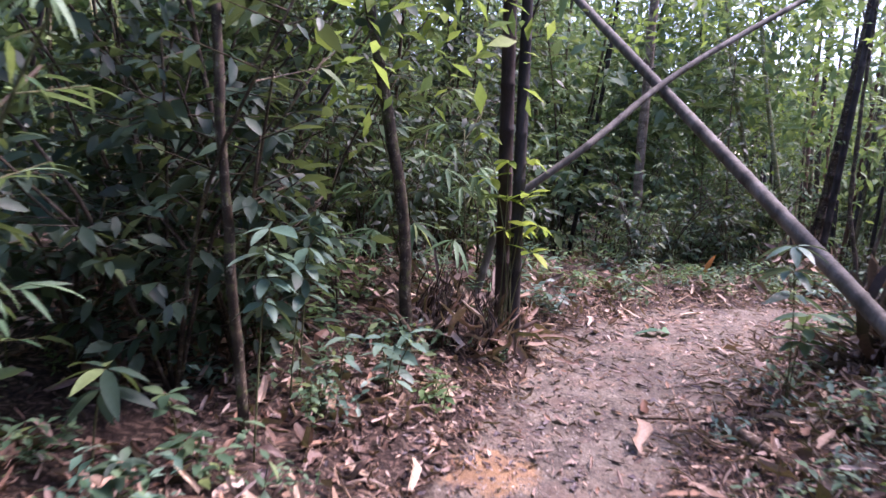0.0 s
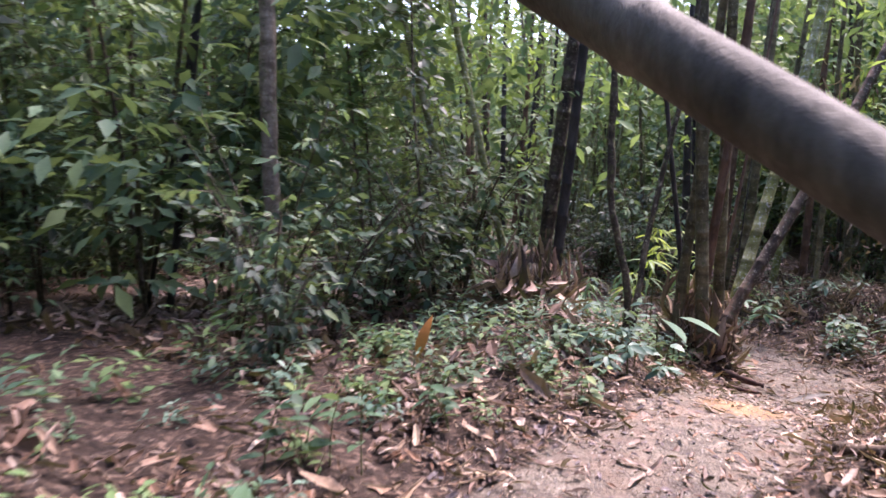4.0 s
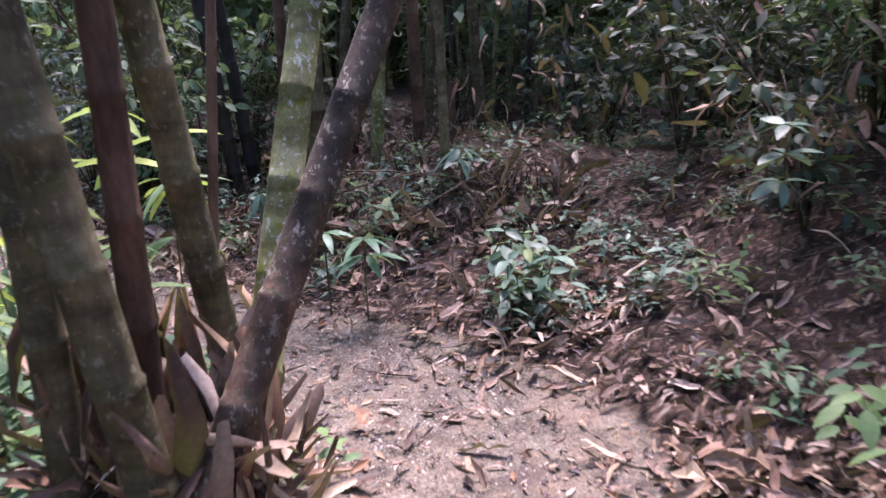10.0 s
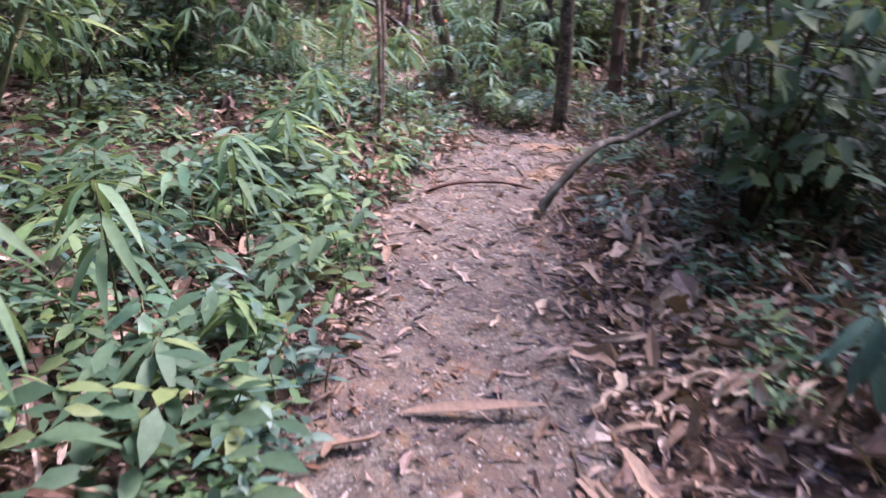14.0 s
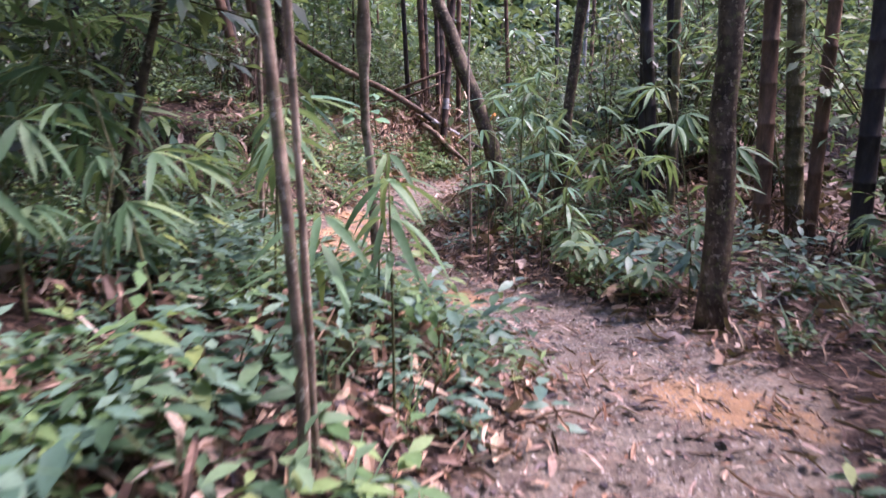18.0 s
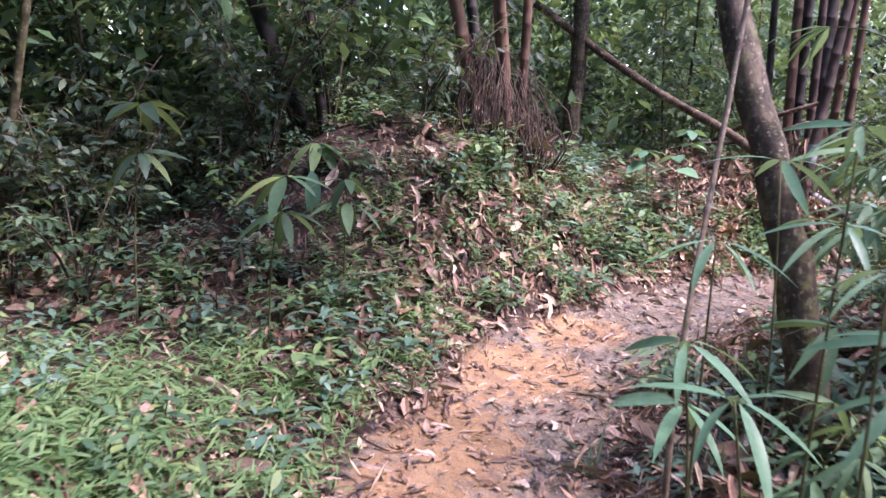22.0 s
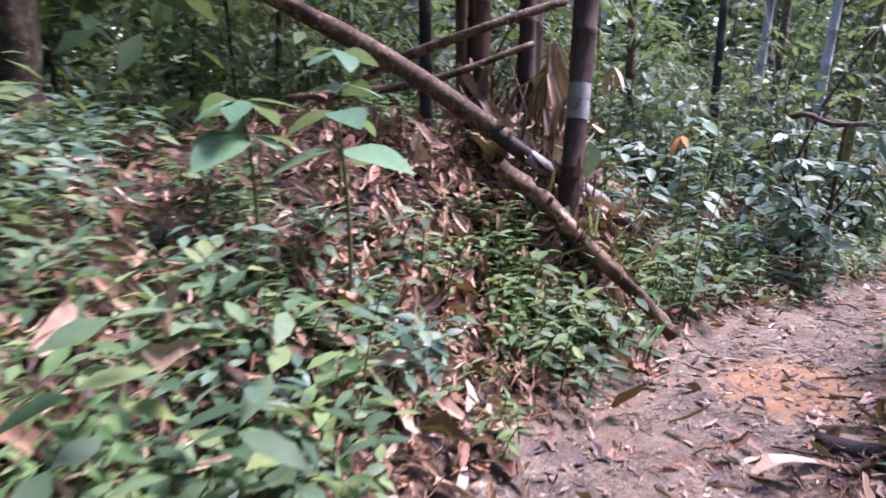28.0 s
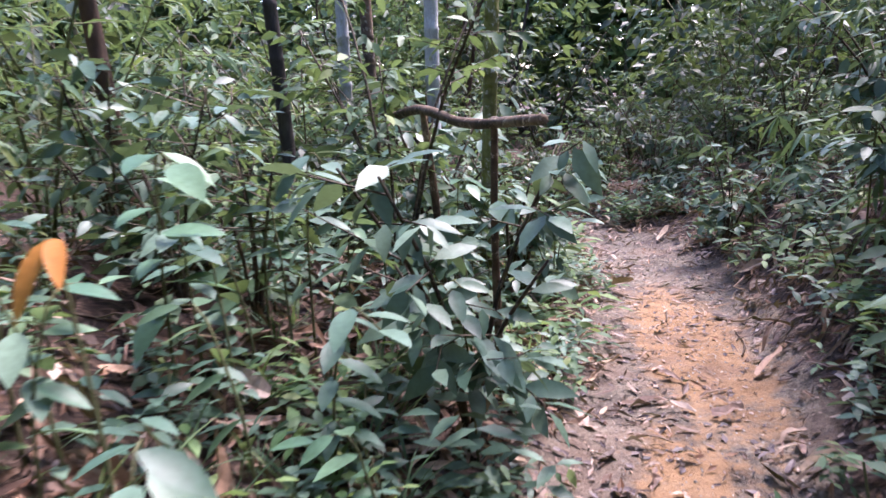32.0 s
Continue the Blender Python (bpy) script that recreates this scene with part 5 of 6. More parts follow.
for cx, cy, cr in ((-4.4, 19.0, .9), (-3.3, 17.8, .45), (-7.1, 22.3, .7), (-7.0, 21.2, .7), (-8.4, 22.2, 1.15), (-8.4, 22.2, 1.0), (-8.2, 23.2, .8), (-2.5, 15.3, .9), (-3.4, 15.3, .9), (4.4, 7.8, .7)):
    cover = cover[((cover[:, 0] - cx) ** 2 + (cover[:, 1] - cy) ** 2 > cr * cr) | (r3.random(len(cover)) < .3)]
pick = r3.random(len(cover))
for name, label, mat, a, c in (("ground_cover", "low green leaves covering the banks beside the trail", LEAF_MID, 0, .5), ("ground_cover_pale", "pale green low leaves covering the banks", LEAF_BRIGHT, .5, .7), ("ground_cover_dusky", "dusky blue-green low leaves covering the banks", LEAF_BLUE, .7, 1)):
    some = cover[(pick >= a) & (pick < c)]
    by = ground(some[:, 0], some[:, 1])[1] < 1.5
    scattered(name, label, "undergrowth", OVAL, HERBS, some[by, :3], some[by, 3], mat, r3)
    scattered(name + "_back", label + ", farther back", "undergrowth", OVAL_FAR, HERBS, some[~by, :3], some[~by, 3], mat, r3)

# bright feathery growth on the inside of the clay bend
q = np.r_[np.c_[r3.normal(-3.55, .75, 620), r3.normal(15.35, .42, 620)], np.c_[r3.normal(-2.4, .55, 260), r3.normal(15.3, .4, 260)], np.c_[r3.normal(-4.6, .6, 160), r3.normal(16.2, .35, 160)], np.c_[r3.normal(-1.6, .5, 120), r3.normal(14.6, .4, 120)], np.c_[r3.normal(-6.7, .4, 130), r3.normal(18.6, .8, 130)], np.c_[r3.normal(-7.0, .4, 90), r3.normal(20.1, .8, 90)], np.c_[r3.normal(-5.9, .4, 200), r3.normal(17.2, .35, 200)]]
z, off = ground(q[:, 0], q[:, 1])
q = np.c_[q, z][off > .55]
m = 9
P, yaw = np.repeat(q, m, 0) + np.c_[r3.normal(size=(len(q) * m, 2)) * .03, r3.uniform(.02, .14, len(q) * m)], r3.uniform(0, 6.28, len(q) * m)
tagged(new("feathery_ground_plants", mesh_data("feathery_ground_plants", *strew(BLADE, P, turns(yaw, r3.uniform(-.1, .8, len(P)), r3.normal(size=len(P)) * .4), r3.uniform(.06, .13, len(P))), LEAF_BRIGHT)), "bright feathery plants carpeting the inside of the bend", "undergrowth", kind="stuff")
# grass tufts at the edge of the last stretch
q = np.vstack([beside(60, 36, 43, .7, 1.4, 1, r3), beside(25, 24, 33, .6, 1.2, 0, r3)])
m = 14
P, yaw = np.repeat(q, m, 0) + np.c_[r3.normal(size=(len(q) * m, 2)) * .02, np.zeros(len(q) * m)], r3.uniform(0, 6.28, len(q) * m)
GRASS = leaf_shape(.035, 3, .45, .2, .4)
tagged(new("grass_tufts", mesh_data("grass_tufts", *strew(GRASS, P, turns(yaw, r3.uniform(.7, 1.4, len(P)), r3.normal(size=len(P)) * .3), r3.uniform(.15, .34, len(P))), LEAF_MID)), "thin green grass tufts along the trail edge", "grass", kind="stuff")

# ---------- far forest ----------
rf = np.random.default_rng(41)


def far_places(n, d0, d1, rng, s0=-2.0, s1=56.0):
    out = np.zeros((0, 3))
    while len(out) < n:
        p = np.c_[rng.uniform(-26, 26, n * 3), rng.uniform(-24, 52, n * 3)]
        z, far = ground(p[:, 0], p[:, 1])
        ok = (far > d0) & (far < d1)
        out = np.vstack([out, np.c_[p, z][ok]])
    return out[:n]


for n, p in enumerate(far_places(46, 4.2, 15, rf)):
    at = p.copy()
    t = thing("bamboo_clump", at, "distant bamboo clump of straight grey-green culms", "bamboo", "bamboo clumps in the forest")
    for _ in range(rf.integers(4, 9)):
        o = np.r_[rf.normal(size=2) * 0.45, 0]
        lean = np.r_[rf.normal(size=2) * 0.09 + o[:2] * 0.12, 1]
        r = rf.uniform(0.03, 0.065)
        m = (CULM_GREEN, CULM_PALE, CULM_BROWN, CULM_DARK)[rf.choice(4, p=[.45, .2, .15, .2])]
        h = rf.uniform(7, 11)
        part("culm", culm_geo([o - (0, 0, .1), o + lean * h * 0.5, o + lean * h + np.r_[rf.normal(size=2) * 0.5, 0]], r, r * 0.5, 1.1, 6), m, t)
far = far_places(420, 9, 24, rf)
q = np.c_[rf.uniform(.5, 9, 70), rf.uniform(17, 30, 70)]
far = np.vstack([far, np.c_[q, ground(q[:, 0], q[:, 1])[0]]])
tubes = []
for p in far:
    r, h = rf.uniform(0.03, 0.07), rf.uniform(8, 12)
    tubes.append(tube(curve_path([p - (0, 0, .2), p + np.r_[rf.normal(size=2) * 0.5, h * 0.5], p + np.r_[rf.normal(size=2) * 1.2, h]], 6), np.linspace(r, r * 0.5, 6), 6, caps=False))
for name, label, mat, some in (("far_culms", "distant thicket of olive bamboo culms", CULM_GREEN, tubes[::2]), ("far_pale_culms", "distant thicket of pale grey bamboo culms", CULM_PALE, tubes[1::2])):
    tagged(new(name, mesh_data(name, *join(*some), mat)), label, "bamboo", kind="stuff")
scattered("far_understory_dark", "dark undergrowth filling the forest between the culms", "undergrowth", OVAL_FAR, BUSHES[:2], far_places(150, 4.2, 12, rf), rf.uniform(1.2, 2.4, 150), LEAF_SHADED, rf)
scattered("far_understory_green", "green undergrowth filling the forest between the culms", "undergrowth", OVAL_FAR, BUSHES[2:], far_places(170, 4.8, 13, rf), rf.uniform(1.3, 2.5, 170), LEAF_MID, rf)
wall = far_places(140, 12, 19, rf)
scattered("far_thicket", "dense green thicket closing the view", "undergrowth", OVAL_FAR, BUSHES[2:4], wall, rf.uniform(2.4, 4.0, 140), LEAF_BRIGHT, rf)

# unseen crowns added overhead for shade, with gaps put in to let the sun down to these places: x, y and half the width
# each way
SUNLIT = [(-1.6, 18.8, 2.7, 2.5), (7.3, 5.2, 2.9, 2.3), (-6.9, 20.9, 1.1, 1.7), (4.4, 6.9, 1.6, 1.5), (-5.5, 32.5, 2.2, 2.6)]


def shut(leaves):
    foot = leaves[:, :2] - np.array([.36, .51]) * (leaves[:, 2:] + 1.8)
    return np.all([((foot[:, 0] - x) / rx) ** 2 + ((foot[:, 1] - y) / ry_) ** 2 > 1 for x, y, rx, ry_ in SUNLIT], axis=0)


n = 5200
P = np.c_[rf.uniform(-24, 24, n), rf.uniform(-24, 50, n), rf.uniform(4.6, 11, n)]
hole = value_noise(P[:, 0], P[:, 1], 2.2, 9) > 0.42
P = P[hole]
P[:, 2] += -0.6
# out-of-view leaf clusters added to darken the start and chosen banks
P = np.vstack([P] + [np.c_[rf.uniform(x0, x1, k), rf.uniform(y0, y1, k), rf.uniform(z0, z0 + 2.6, k)] for k, x0, x1, y0, y1, z0 in ((1100, -7, -.8, -9, .5, 3.2), (640, -11, -6.6, 12.5, 20, 3.2), (360, -3.2, 0, 21.5, 31, 2.6), (260, -10.5, -8, 19, 24, 3), (130, -5.8, -4.2, 18.2, 19.6, 2.4), (260, 8.0, 12, 15, 19.5, 3.2))])
P = P[shut(P)]
tagged(new("bamboo_canopy", mesh_data("bamboo_canopy", *strew(OVAL, P, turns(rf.uniform(0, 6.28, len(P)), rf.normal(size=len(P)) * .5, rf.normal(size=len(P)) * .5), rf.uniform(.5, 1.0, len(P))), LEAF_BRIGHT)), "leafy bamboo crowns closing overhead", "foliage", kind="stuff")

# sprays of leaves hanging on the culms in the middle distance
n, m = 1500, 26
c = far_places(n, 4.6, 15, rf)
c[:, 2] += rf.uniform(1.4, 7.5, n)
for k, x0, x1, y0, y1, z1 in ((230, -9, .2, 7, 14, 7), (330, 2.5, 11, 21, 34, 9.5), (120, 2.8, 9, -4, 3, 5.5), (300, 3, 15, 14, 21, 8.5), (140, 5.5, 10, 3, 15, 6), (40, -1.2, 1.6, 9, 13, 6.5), (90, -1, 4, 23, 31, 10), (260, -14, -8.3, 10, 18, 4.5), (120, -14, -9.5, 18, 26, 4.5)):
    q = np.c_[rf.uniform(x0, x1, k), rf.uniform(y0, y1, k)]
    z, off = ground(q[:, 0], q[:, 1])
    c = np.vstack([c, np.c_[q, z + rf.uniform(.9 if x1 < -8 else 2.6, z1, k)][off > 1.5]])
q = np.c_[rf.uniform(-5, 6, 700), rf.uniform(9, 24, 700), rf.uniform(2.2, 6.5, 700)]
foot = q[:, :2] - np.array([.36, .51]) * (q[:, 2:] + 1.6)
c = np.vstack([c, q[(ground(foot[:, 0], foot[:, 1])[1] > 2.3) & (ground(q[:, 0], q[:, 1])[1] > 1.2)]])
c = c[shut(c)]
n = len(c)
a = np.repeat(c, m, 0) + rf.normal(size=(n * m, 3)) * np.array([.5, .5, .4])
R = turns(rf.uniform(0, 6.28, n * m), rf.normal(size=n * m) * .5 - .3, rf.normal(size=n * m) * .5)
L, half = rf.uniform(.16, .34, n * m), n * m // 2
# the second half gets a brighter green that stands in for sunlight
for name, label, mat, s in (("culm_leaves", "leaf sprays hanging on the bamboo culms", LEAF_MID, slice(0, half)), ("culm_leaves_sunlit", "sunlit leaf sprays hanging on the bamboo culms", LEAF_BRIGHT, slice(half, n * m))):
    tagged(new(name, mesh_data(name, *strew(OVAL_FAR, a[s], R[s], L[s]), mat)), label, "foliage", kind="stuff")

# yellow-green sprays, sunlight put into their colour, high round the first bend and over the start
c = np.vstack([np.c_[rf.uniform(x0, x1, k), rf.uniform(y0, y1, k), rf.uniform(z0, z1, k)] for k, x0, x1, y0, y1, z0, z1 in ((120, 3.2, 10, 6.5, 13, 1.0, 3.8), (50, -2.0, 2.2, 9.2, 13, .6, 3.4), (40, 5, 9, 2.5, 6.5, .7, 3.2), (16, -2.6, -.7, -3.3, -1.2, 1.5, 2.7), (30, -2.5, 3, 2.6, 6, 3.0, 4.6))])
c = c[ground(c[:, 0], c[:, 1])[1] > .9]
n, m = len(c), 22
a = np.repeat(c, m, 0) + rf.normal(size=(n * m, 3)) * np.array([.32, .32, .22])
tagged(new("sunlit_sprays", mesh_data("sunlit_sprays", *strew(OVAL_FAR, a, turns(rf.uniform(0, 6.28, n * m), rf.normal(size=n * m) * .5 - .3, rf.normal(size=n * m) * .5), rf.uniform(.1, .2, n * m)), LEAF_SUN_TINT)), "yellow-green leaf sprays catching the light between the culms", "foliage", kind="stuff")

# dead brown leaves hanging in the shrubs behind the first bend
c = np.c_[rf.uniform(4.8, 8.4, 46), rf.uniform(6.6, 11.5, 46), rf.uniform(-.4, 2.2, 46)]
c = c[ground(c[:, 0], c[:, 1])[1] > 2.0]
n, m = len(c), 16
a = np.repeat(c, m, 0) + rf.normal(size=(n * m, 3)) * np.array([.28, .28, .22])
tagged(new("dead_hanging_leaves", mesh_data("dead_hanging_leaves", *strew_mix(PIECES[:3] + STRIPS[:3], a, turns(rf.uniform(0, 6.28, n * m), rf.normal(size=n * m) * .5 - .8, rf.normal(size=n * m) * .6), rf.uniform(.1, .24, n * m)), DRY_RED)), "dead red-brown leaves hanging in the shrubs", "foliage", kind="stuff")

# the wall of leaves beyond, standing as a thick hedge round the place
n = 60000
a = far_places(n, 13, 25, rf)
a[:, 2] += rf.uniform(0, 1, n) ** 0.8 * 9
tagged(new("far_leaves", mesh_data("far_leaves", *strew(OVAL_FAR, a, turns(rf.uniform(0, 6.28, n), rf.normal(size=n) * .5, rf.normal(size=n) * .6), rf.uniform(.7, 1.5, n)), LEAF_MID)), "far wall of forest leaves", "foliage", kind="stuff")

n = 24000
a = far_places(n, 9.5, 15, rf)
a[:, 2] += rf.uniform(0.3, 5.5, n)
tagged(new("far_low_leaves", mesh_data("far_low_leaves", *strew(OVAL_FAR, a, turns(rf.uniform(0, 6.28, n), rf.normal(size=n) * .5 - .3, rf.normal(size=n) * .6), rf.uniform(.25, .6, n)), LEAF_BRIGHT)), "light green leaves between the far culms", "foliage", kind="stuff")

# ---------- litter ----------
rl = np.random.default_rng(51)


def lay(places, rng, lift=0.01, tip=0.22):
    """Leaves lying on the ground, each at its own angle, following the slope."""
    x, y = places[:, 0], places[:, 1]
    e = 0.05
    sx, sy = (ground(x + e, y)[0] - ground(x - e, y)[0]) / (2 * e), (ground(x, y + e)[0] - ground(x, y - e)[0]) / (2 * e)
    yaw = rng.uniform(0, 6.28, len(x))
    along = -np.sin(yaw) * sx + np.cos(yaw) * sy
    across = np.cos(yaw) * sx + np.sin(yaw) * sy
    R = turns(yaw, np.arctan(along) + rng.normal(size=len(x)) * tip, -np.arctan(across) + rng.normal(size=len(x)) * tip * 1.3)
    P = places.copy()
    P[:, 2] += lift + np.abs(rng.normal(size=len(x))) * lift
    return P, R


def litter(name, label, shape, n, d0, d1, lo, hi, mat, keep=0.0, tip=0.22, lift=0.01, s0=0.0, s1=52.0, wide=1.0):
    p = beside(n, s0, s1, d0, d1, 0, rl, keep)
    if keep >= .1:
        worn = soil_masks(p[:, 0], p[:, 1], ground(p[:, 0], p[:, 1])[1])[0]
        p = p[rl.random(n) > worn * .6]
        n = len(p)
    P, R = lay(p, rl, lift, tip)
    L = lo + (hi - lo) * rl.random(n) ** 1.8
    sizes = np.c_[L * rl.uniform(0.6, 1.2, n) * wide, L, L]
    return tagged(new(name, mesh_data(name, *strew_mix(shape if isinstance(shape, list) else [shape], P, R, sizes), mat, False)), label, "leaf litter", kind="stuff")


litter("dry_leaves_trail", "dry tan bamboo leaves strewn on the trail", PIECES + [DRYLEAF] * 3, 4200, 0.0, 0.8, .03, .14, DRY)
litter("straps_trail", "long tan strips of dry bamboo sheath on the trail", STRIPS, 1900, 0.0, 0.8, .05, .22, DRY, 0, .12, .008, wide=1.1)
litter("straps_edge", "long tan strips of dry bamboo sheath heaped along the trail", STRIPS + PIECES[:4], 4600, 0.4, 1.3, .06, .26, DRY_PALE, .36, .36, .026)
litter("brown_straps_edge", "long brown strips of dry bamboo sheath heaped along the trail", STRIPS, 5000, 0.4, 1.7, .05, .22, DRY_RED, .36, .42, .026, wide=1.1)
litter("scraps_edge", "torn brown scraps of dry sheath along the trail", PIECES, 8000, 0.38, 1.8, .05, .16, DRY, .33, .4, .022)
litter("dry_leaves_edge", "deep dry brown leaves along the trail", PIECES + [DRYLEAF] * 2, 5000, 0.38, 1.6, .04, .12, DRY_ORANGE, .34, .4, .02)
litter("dry_bits_edge", "broken dry leaf pieces along the trail", FLAKES, 19000, 0.3, 1.9, .02, .075, DRY_RED, .3, .45, .016)
litter("dry_leaves_bank", "dry red-brown leaves heaped on the banks", FLAKES + PIECES, 22000, 1.0, 4.2, .07, .2, DRY_RED, 1.0, .5, .03)
litter("tan_leaves_bank", "dry tan leaves and sheath pieces heaped on the banks", PIECES + STRIPS * 2, 11000, 0.9, 3.2, .07, .24, DRY, .9, .5, .035)
litter("dry_leaves_far", "dry brown leaves on the forest floor", FLAKES, 10000, 4.0, 8, .13, .28, DRY, 3.4, .4, .025)
litter("dark_leaves", "dark rotting leaves pressed into the ground", PIECES, 8000, 0.0, 1.8, .03, .11, DRY_DARK, 0.12, .18, .006, wide=1.1)
# deeper heaps of dead sheaths: by the logs, under the clumps, at the foot of the banks
HEAPS = [(3.9, 6.2, .7, .7, 420, DRY_PALE), (3.4, 5.4, .6, .5, 200, DRY), (2.75, 11.4, .3, .7, 260, DRY_PALE), (2.2, 12.4, .3, .6, 160, DRY_PALE), (-7.2, 21.9, .3, .3, 160, DRY_PALE), (-6.6, 18.6, .45, .6, 280, DRY_PALE), (-6.9, 19.8, .45, .7, 200, DRY_PALE), (-7.2, 20.8, .5, .6, 140, DRY_PALE), (-6.2, 17.6, .5, .4, 260, DRY), (-4.6, 18.0, .4, .6, 300, DRY_PALE), (-7.0, 21.4, .5, .6, 420, DRY_ORANGE), (-7.3, 22.35, .3, .25, 200, DRY_ORANGE), (2.5, 7.3, .5, .5, 260, DRY_ORANGE),
         (-7.15, 22.1, .8, .8, 520, DRY_ORANGE), (-7.3, 22.9, .5, .6, 260, DRY_ORANGE), (-6.8, 21.1, .6, .8, 320, DRY_ORANGE), (-7.3, 20.0, .7, .9, 260, DRY_ORANGE), (-7.0, 18.3, .7, .8, 260, DRY_RED),
         (5.0, 10.8, .9, 1.2, 420, DRY), (5.1, 12.0, 1.0, .6, 200, DRY_PALE), (4.6, 7.8, .7, .9, 420, DRY), (4.5, 6.3, .6, .8, 260, DRY), (.2, 13.6, .4, 1.0, 420, DRY_ORANGE), (-.4, 14.6, .5, .5, 340, DRY_ORANGE), 
         (-5.6, 17.1, .6, .6, 220, DRY_RED), (2.9, 3.3, .7, .8, 260, DRY), (.5, 7.0, .6, .5, 260, DRY_ORANGE), (-.9, -2.2, .7, 1.3, 380, DRY), (1.6, -2.4, .6, .9, 300, DRY), (-3.2, 17.75, .5, .4, 200, DRY), (-4.4, 19.0, .5, .7, 340, DRY), (1.0, .4, .35, .9, 360, DRY_PALE), (-.75, -.2, .25, .9, 260, DRY_PALE), (.9, .9, .4, .8, 200, DRY), (-8.1, 22.2, .45, .6, 420, DRY_RED), (-8.7, 21.7, .5, .5, 240, DRY_RED), (-7.9, 22.9, .4, .5, 240, DRY_RED)]
for mat, name, tone in ((DRY, "tan_heap", "tan"), (DRY_PALE, "pale_heap", "pale"), (DRY_RED, "red_brown_heap", "red-brown"), (DRY_ORANGE, "orange_heap", "orange-brown")):
    q = np.vstack([np.c_[rl.normal(x, rx, n), rl.normal(y, ry_, n)] for x, y, rx, ry_, n, m in HEAPS if m is mat])
    z, off = ground(q[:, 0], q[:, 1])
    q = np.c_[q, z]
    q = q[rl.random(len(q)) > soil_masks(q[:, 0], q[:, 1], off)[0] * .9]
    half = len(q) // 2
    for shapes, name2, some in ((PIECES, "scraps", q[:half]), (STRIPS, "strips", q[half:])):
        P, R = lay(some, rl, .035, .5)
        L = .04 + .15 * rl.random(len(some)) ** 1.6
        tagged(new(name + "_" + name2, mesh_data(name + "_" + name2, *strew_mix(shapes, P, R, np.c_[L * rl.uniform(.7, 1.2, len(some)), L, L]), mat, False)), tone + " " + name2 + " of dead sheath heaped on the ground", "leaf litter", kind="stuff")

PEBBLE = (np.array([(1, 0, -.3), (0, 1, -.3), (-1, 0, -.3), (0, -1, -.3), (0, 0, .6)], float), [np.array([(0, 1, 4), (1, 2, 4), (2, 3, 4), (3, 0, 4)])])
p = np.vstack([beside(13000, 17.5, 28, 0, .6, 0, rl, 0), beside(6000, 0, 17, 0, .55, 0, rl, 0), beside(5000, 28, 46, 0, .45, 0, rl, 0)])
p[:, 2] += .002
tagged(new("trail_grit", mesh_data("trail_grit", *strew(PEBBLE, p, turns(rl.uniform(0, 6.28, len(p)), rl.normal(size=len(p)) * .3, rl.normal(size=len(p)) * .3), rl.uniform(.002, .011, (len(p), 3))), GRIT)), "pale grit and small stones trodden into the trail", "gravel", kind="stuff")
litter("leaf_flakes", "crumbled leaf bits on the trail", CHIP, 22000, 0.0, 1.0, .01, .055, DRY, 0.0, .2, .004, wide=1.4)
litter("dark_flakes", "dark rotting leaf bits trodden into the trail", CHIP, 9000, 0.0, .9, .015, .07, DRY_DARK, 0.0, .12, .003, wide=1.6)
litter("orange_flakes", "orange-brown leaf bits on the trail", CHIP, 6000, 0.0, 1.1, .02, .09, DRY_ORANGE, 0.0, .25, .006, wide=1.2)
p = beside(290, 0, 48, .3, 1.5, 0, rl, .28)
P, R = lay(p, rl, .012, .2)
sheath_mesh = [mesh_data("bamboo_sheath", *torn(rl, w, 6, .9, .45), m) for w, m in ((.2, DRY_PALE), (.26, DRY), (.16, DRY_PALE), (.3, DRY_PALE), (.22, DRY_ORANGE), (.18, DRY))]
for k in range(len(P)):
    ob = tagged(new("bamboo_sheath", sheath_mesh[k % 6]), "curled dry bamboo sheath lying on the forest floor", "bamboo sheath", "fallen bamboo sheaths")
    s = rl.uniform(.13, .3)
    ob.matrix_world = Matrix.Translation(P[k]) @ Matrix(R[k].tolist()).to_4x4() @ Matrix.Diagonal((s * rl.uniform(.7, 1.2), s, s * .8, 1))
p = beside(260, 0, 50, .1, 2.6, 0, rl, 0)
twigs = []
for q in p:
    a, L = rl.uniform(0, 6.28), rl.uniform(.12, .5)
    d = np.array([np.cos(a), np.sin(a)]) * L / 2
    pts = [np.r_[q[:2] + d * k + rl.normal(size=2) * 0.02, 0] for k in (-1, 0, 1)]
    for v in pts:
        v[2] = zg(v[0], v[1]) + 0.012
    twigs.append(tube(curve_path(pts, 5), np.linspace(.006, .0035, 5) * rl.uniform(.6, 1.4), 5))
tagged(new("fallen_twigs", mesh_data("fallen_twigs", *join(*twigs), DEAD_WOOD)), "thin brown twigs scattered on the ground", "twigs", kind="stuff")

# ---------- single plants that stand out beside the trail ----------
ELEPHANT = leaf_shape(0.62, 4, 0.2, 0.12, 0.36)
HEART = leaf_shape(0.85, 4, 0.15, 0.1, 0.4)
LANCE = leaf_shape(0.27, 5, 0.3, 0.2, 0.42)
PALM = leaf_shape(0.145, 5, 0.28, 0.2, 0.42)


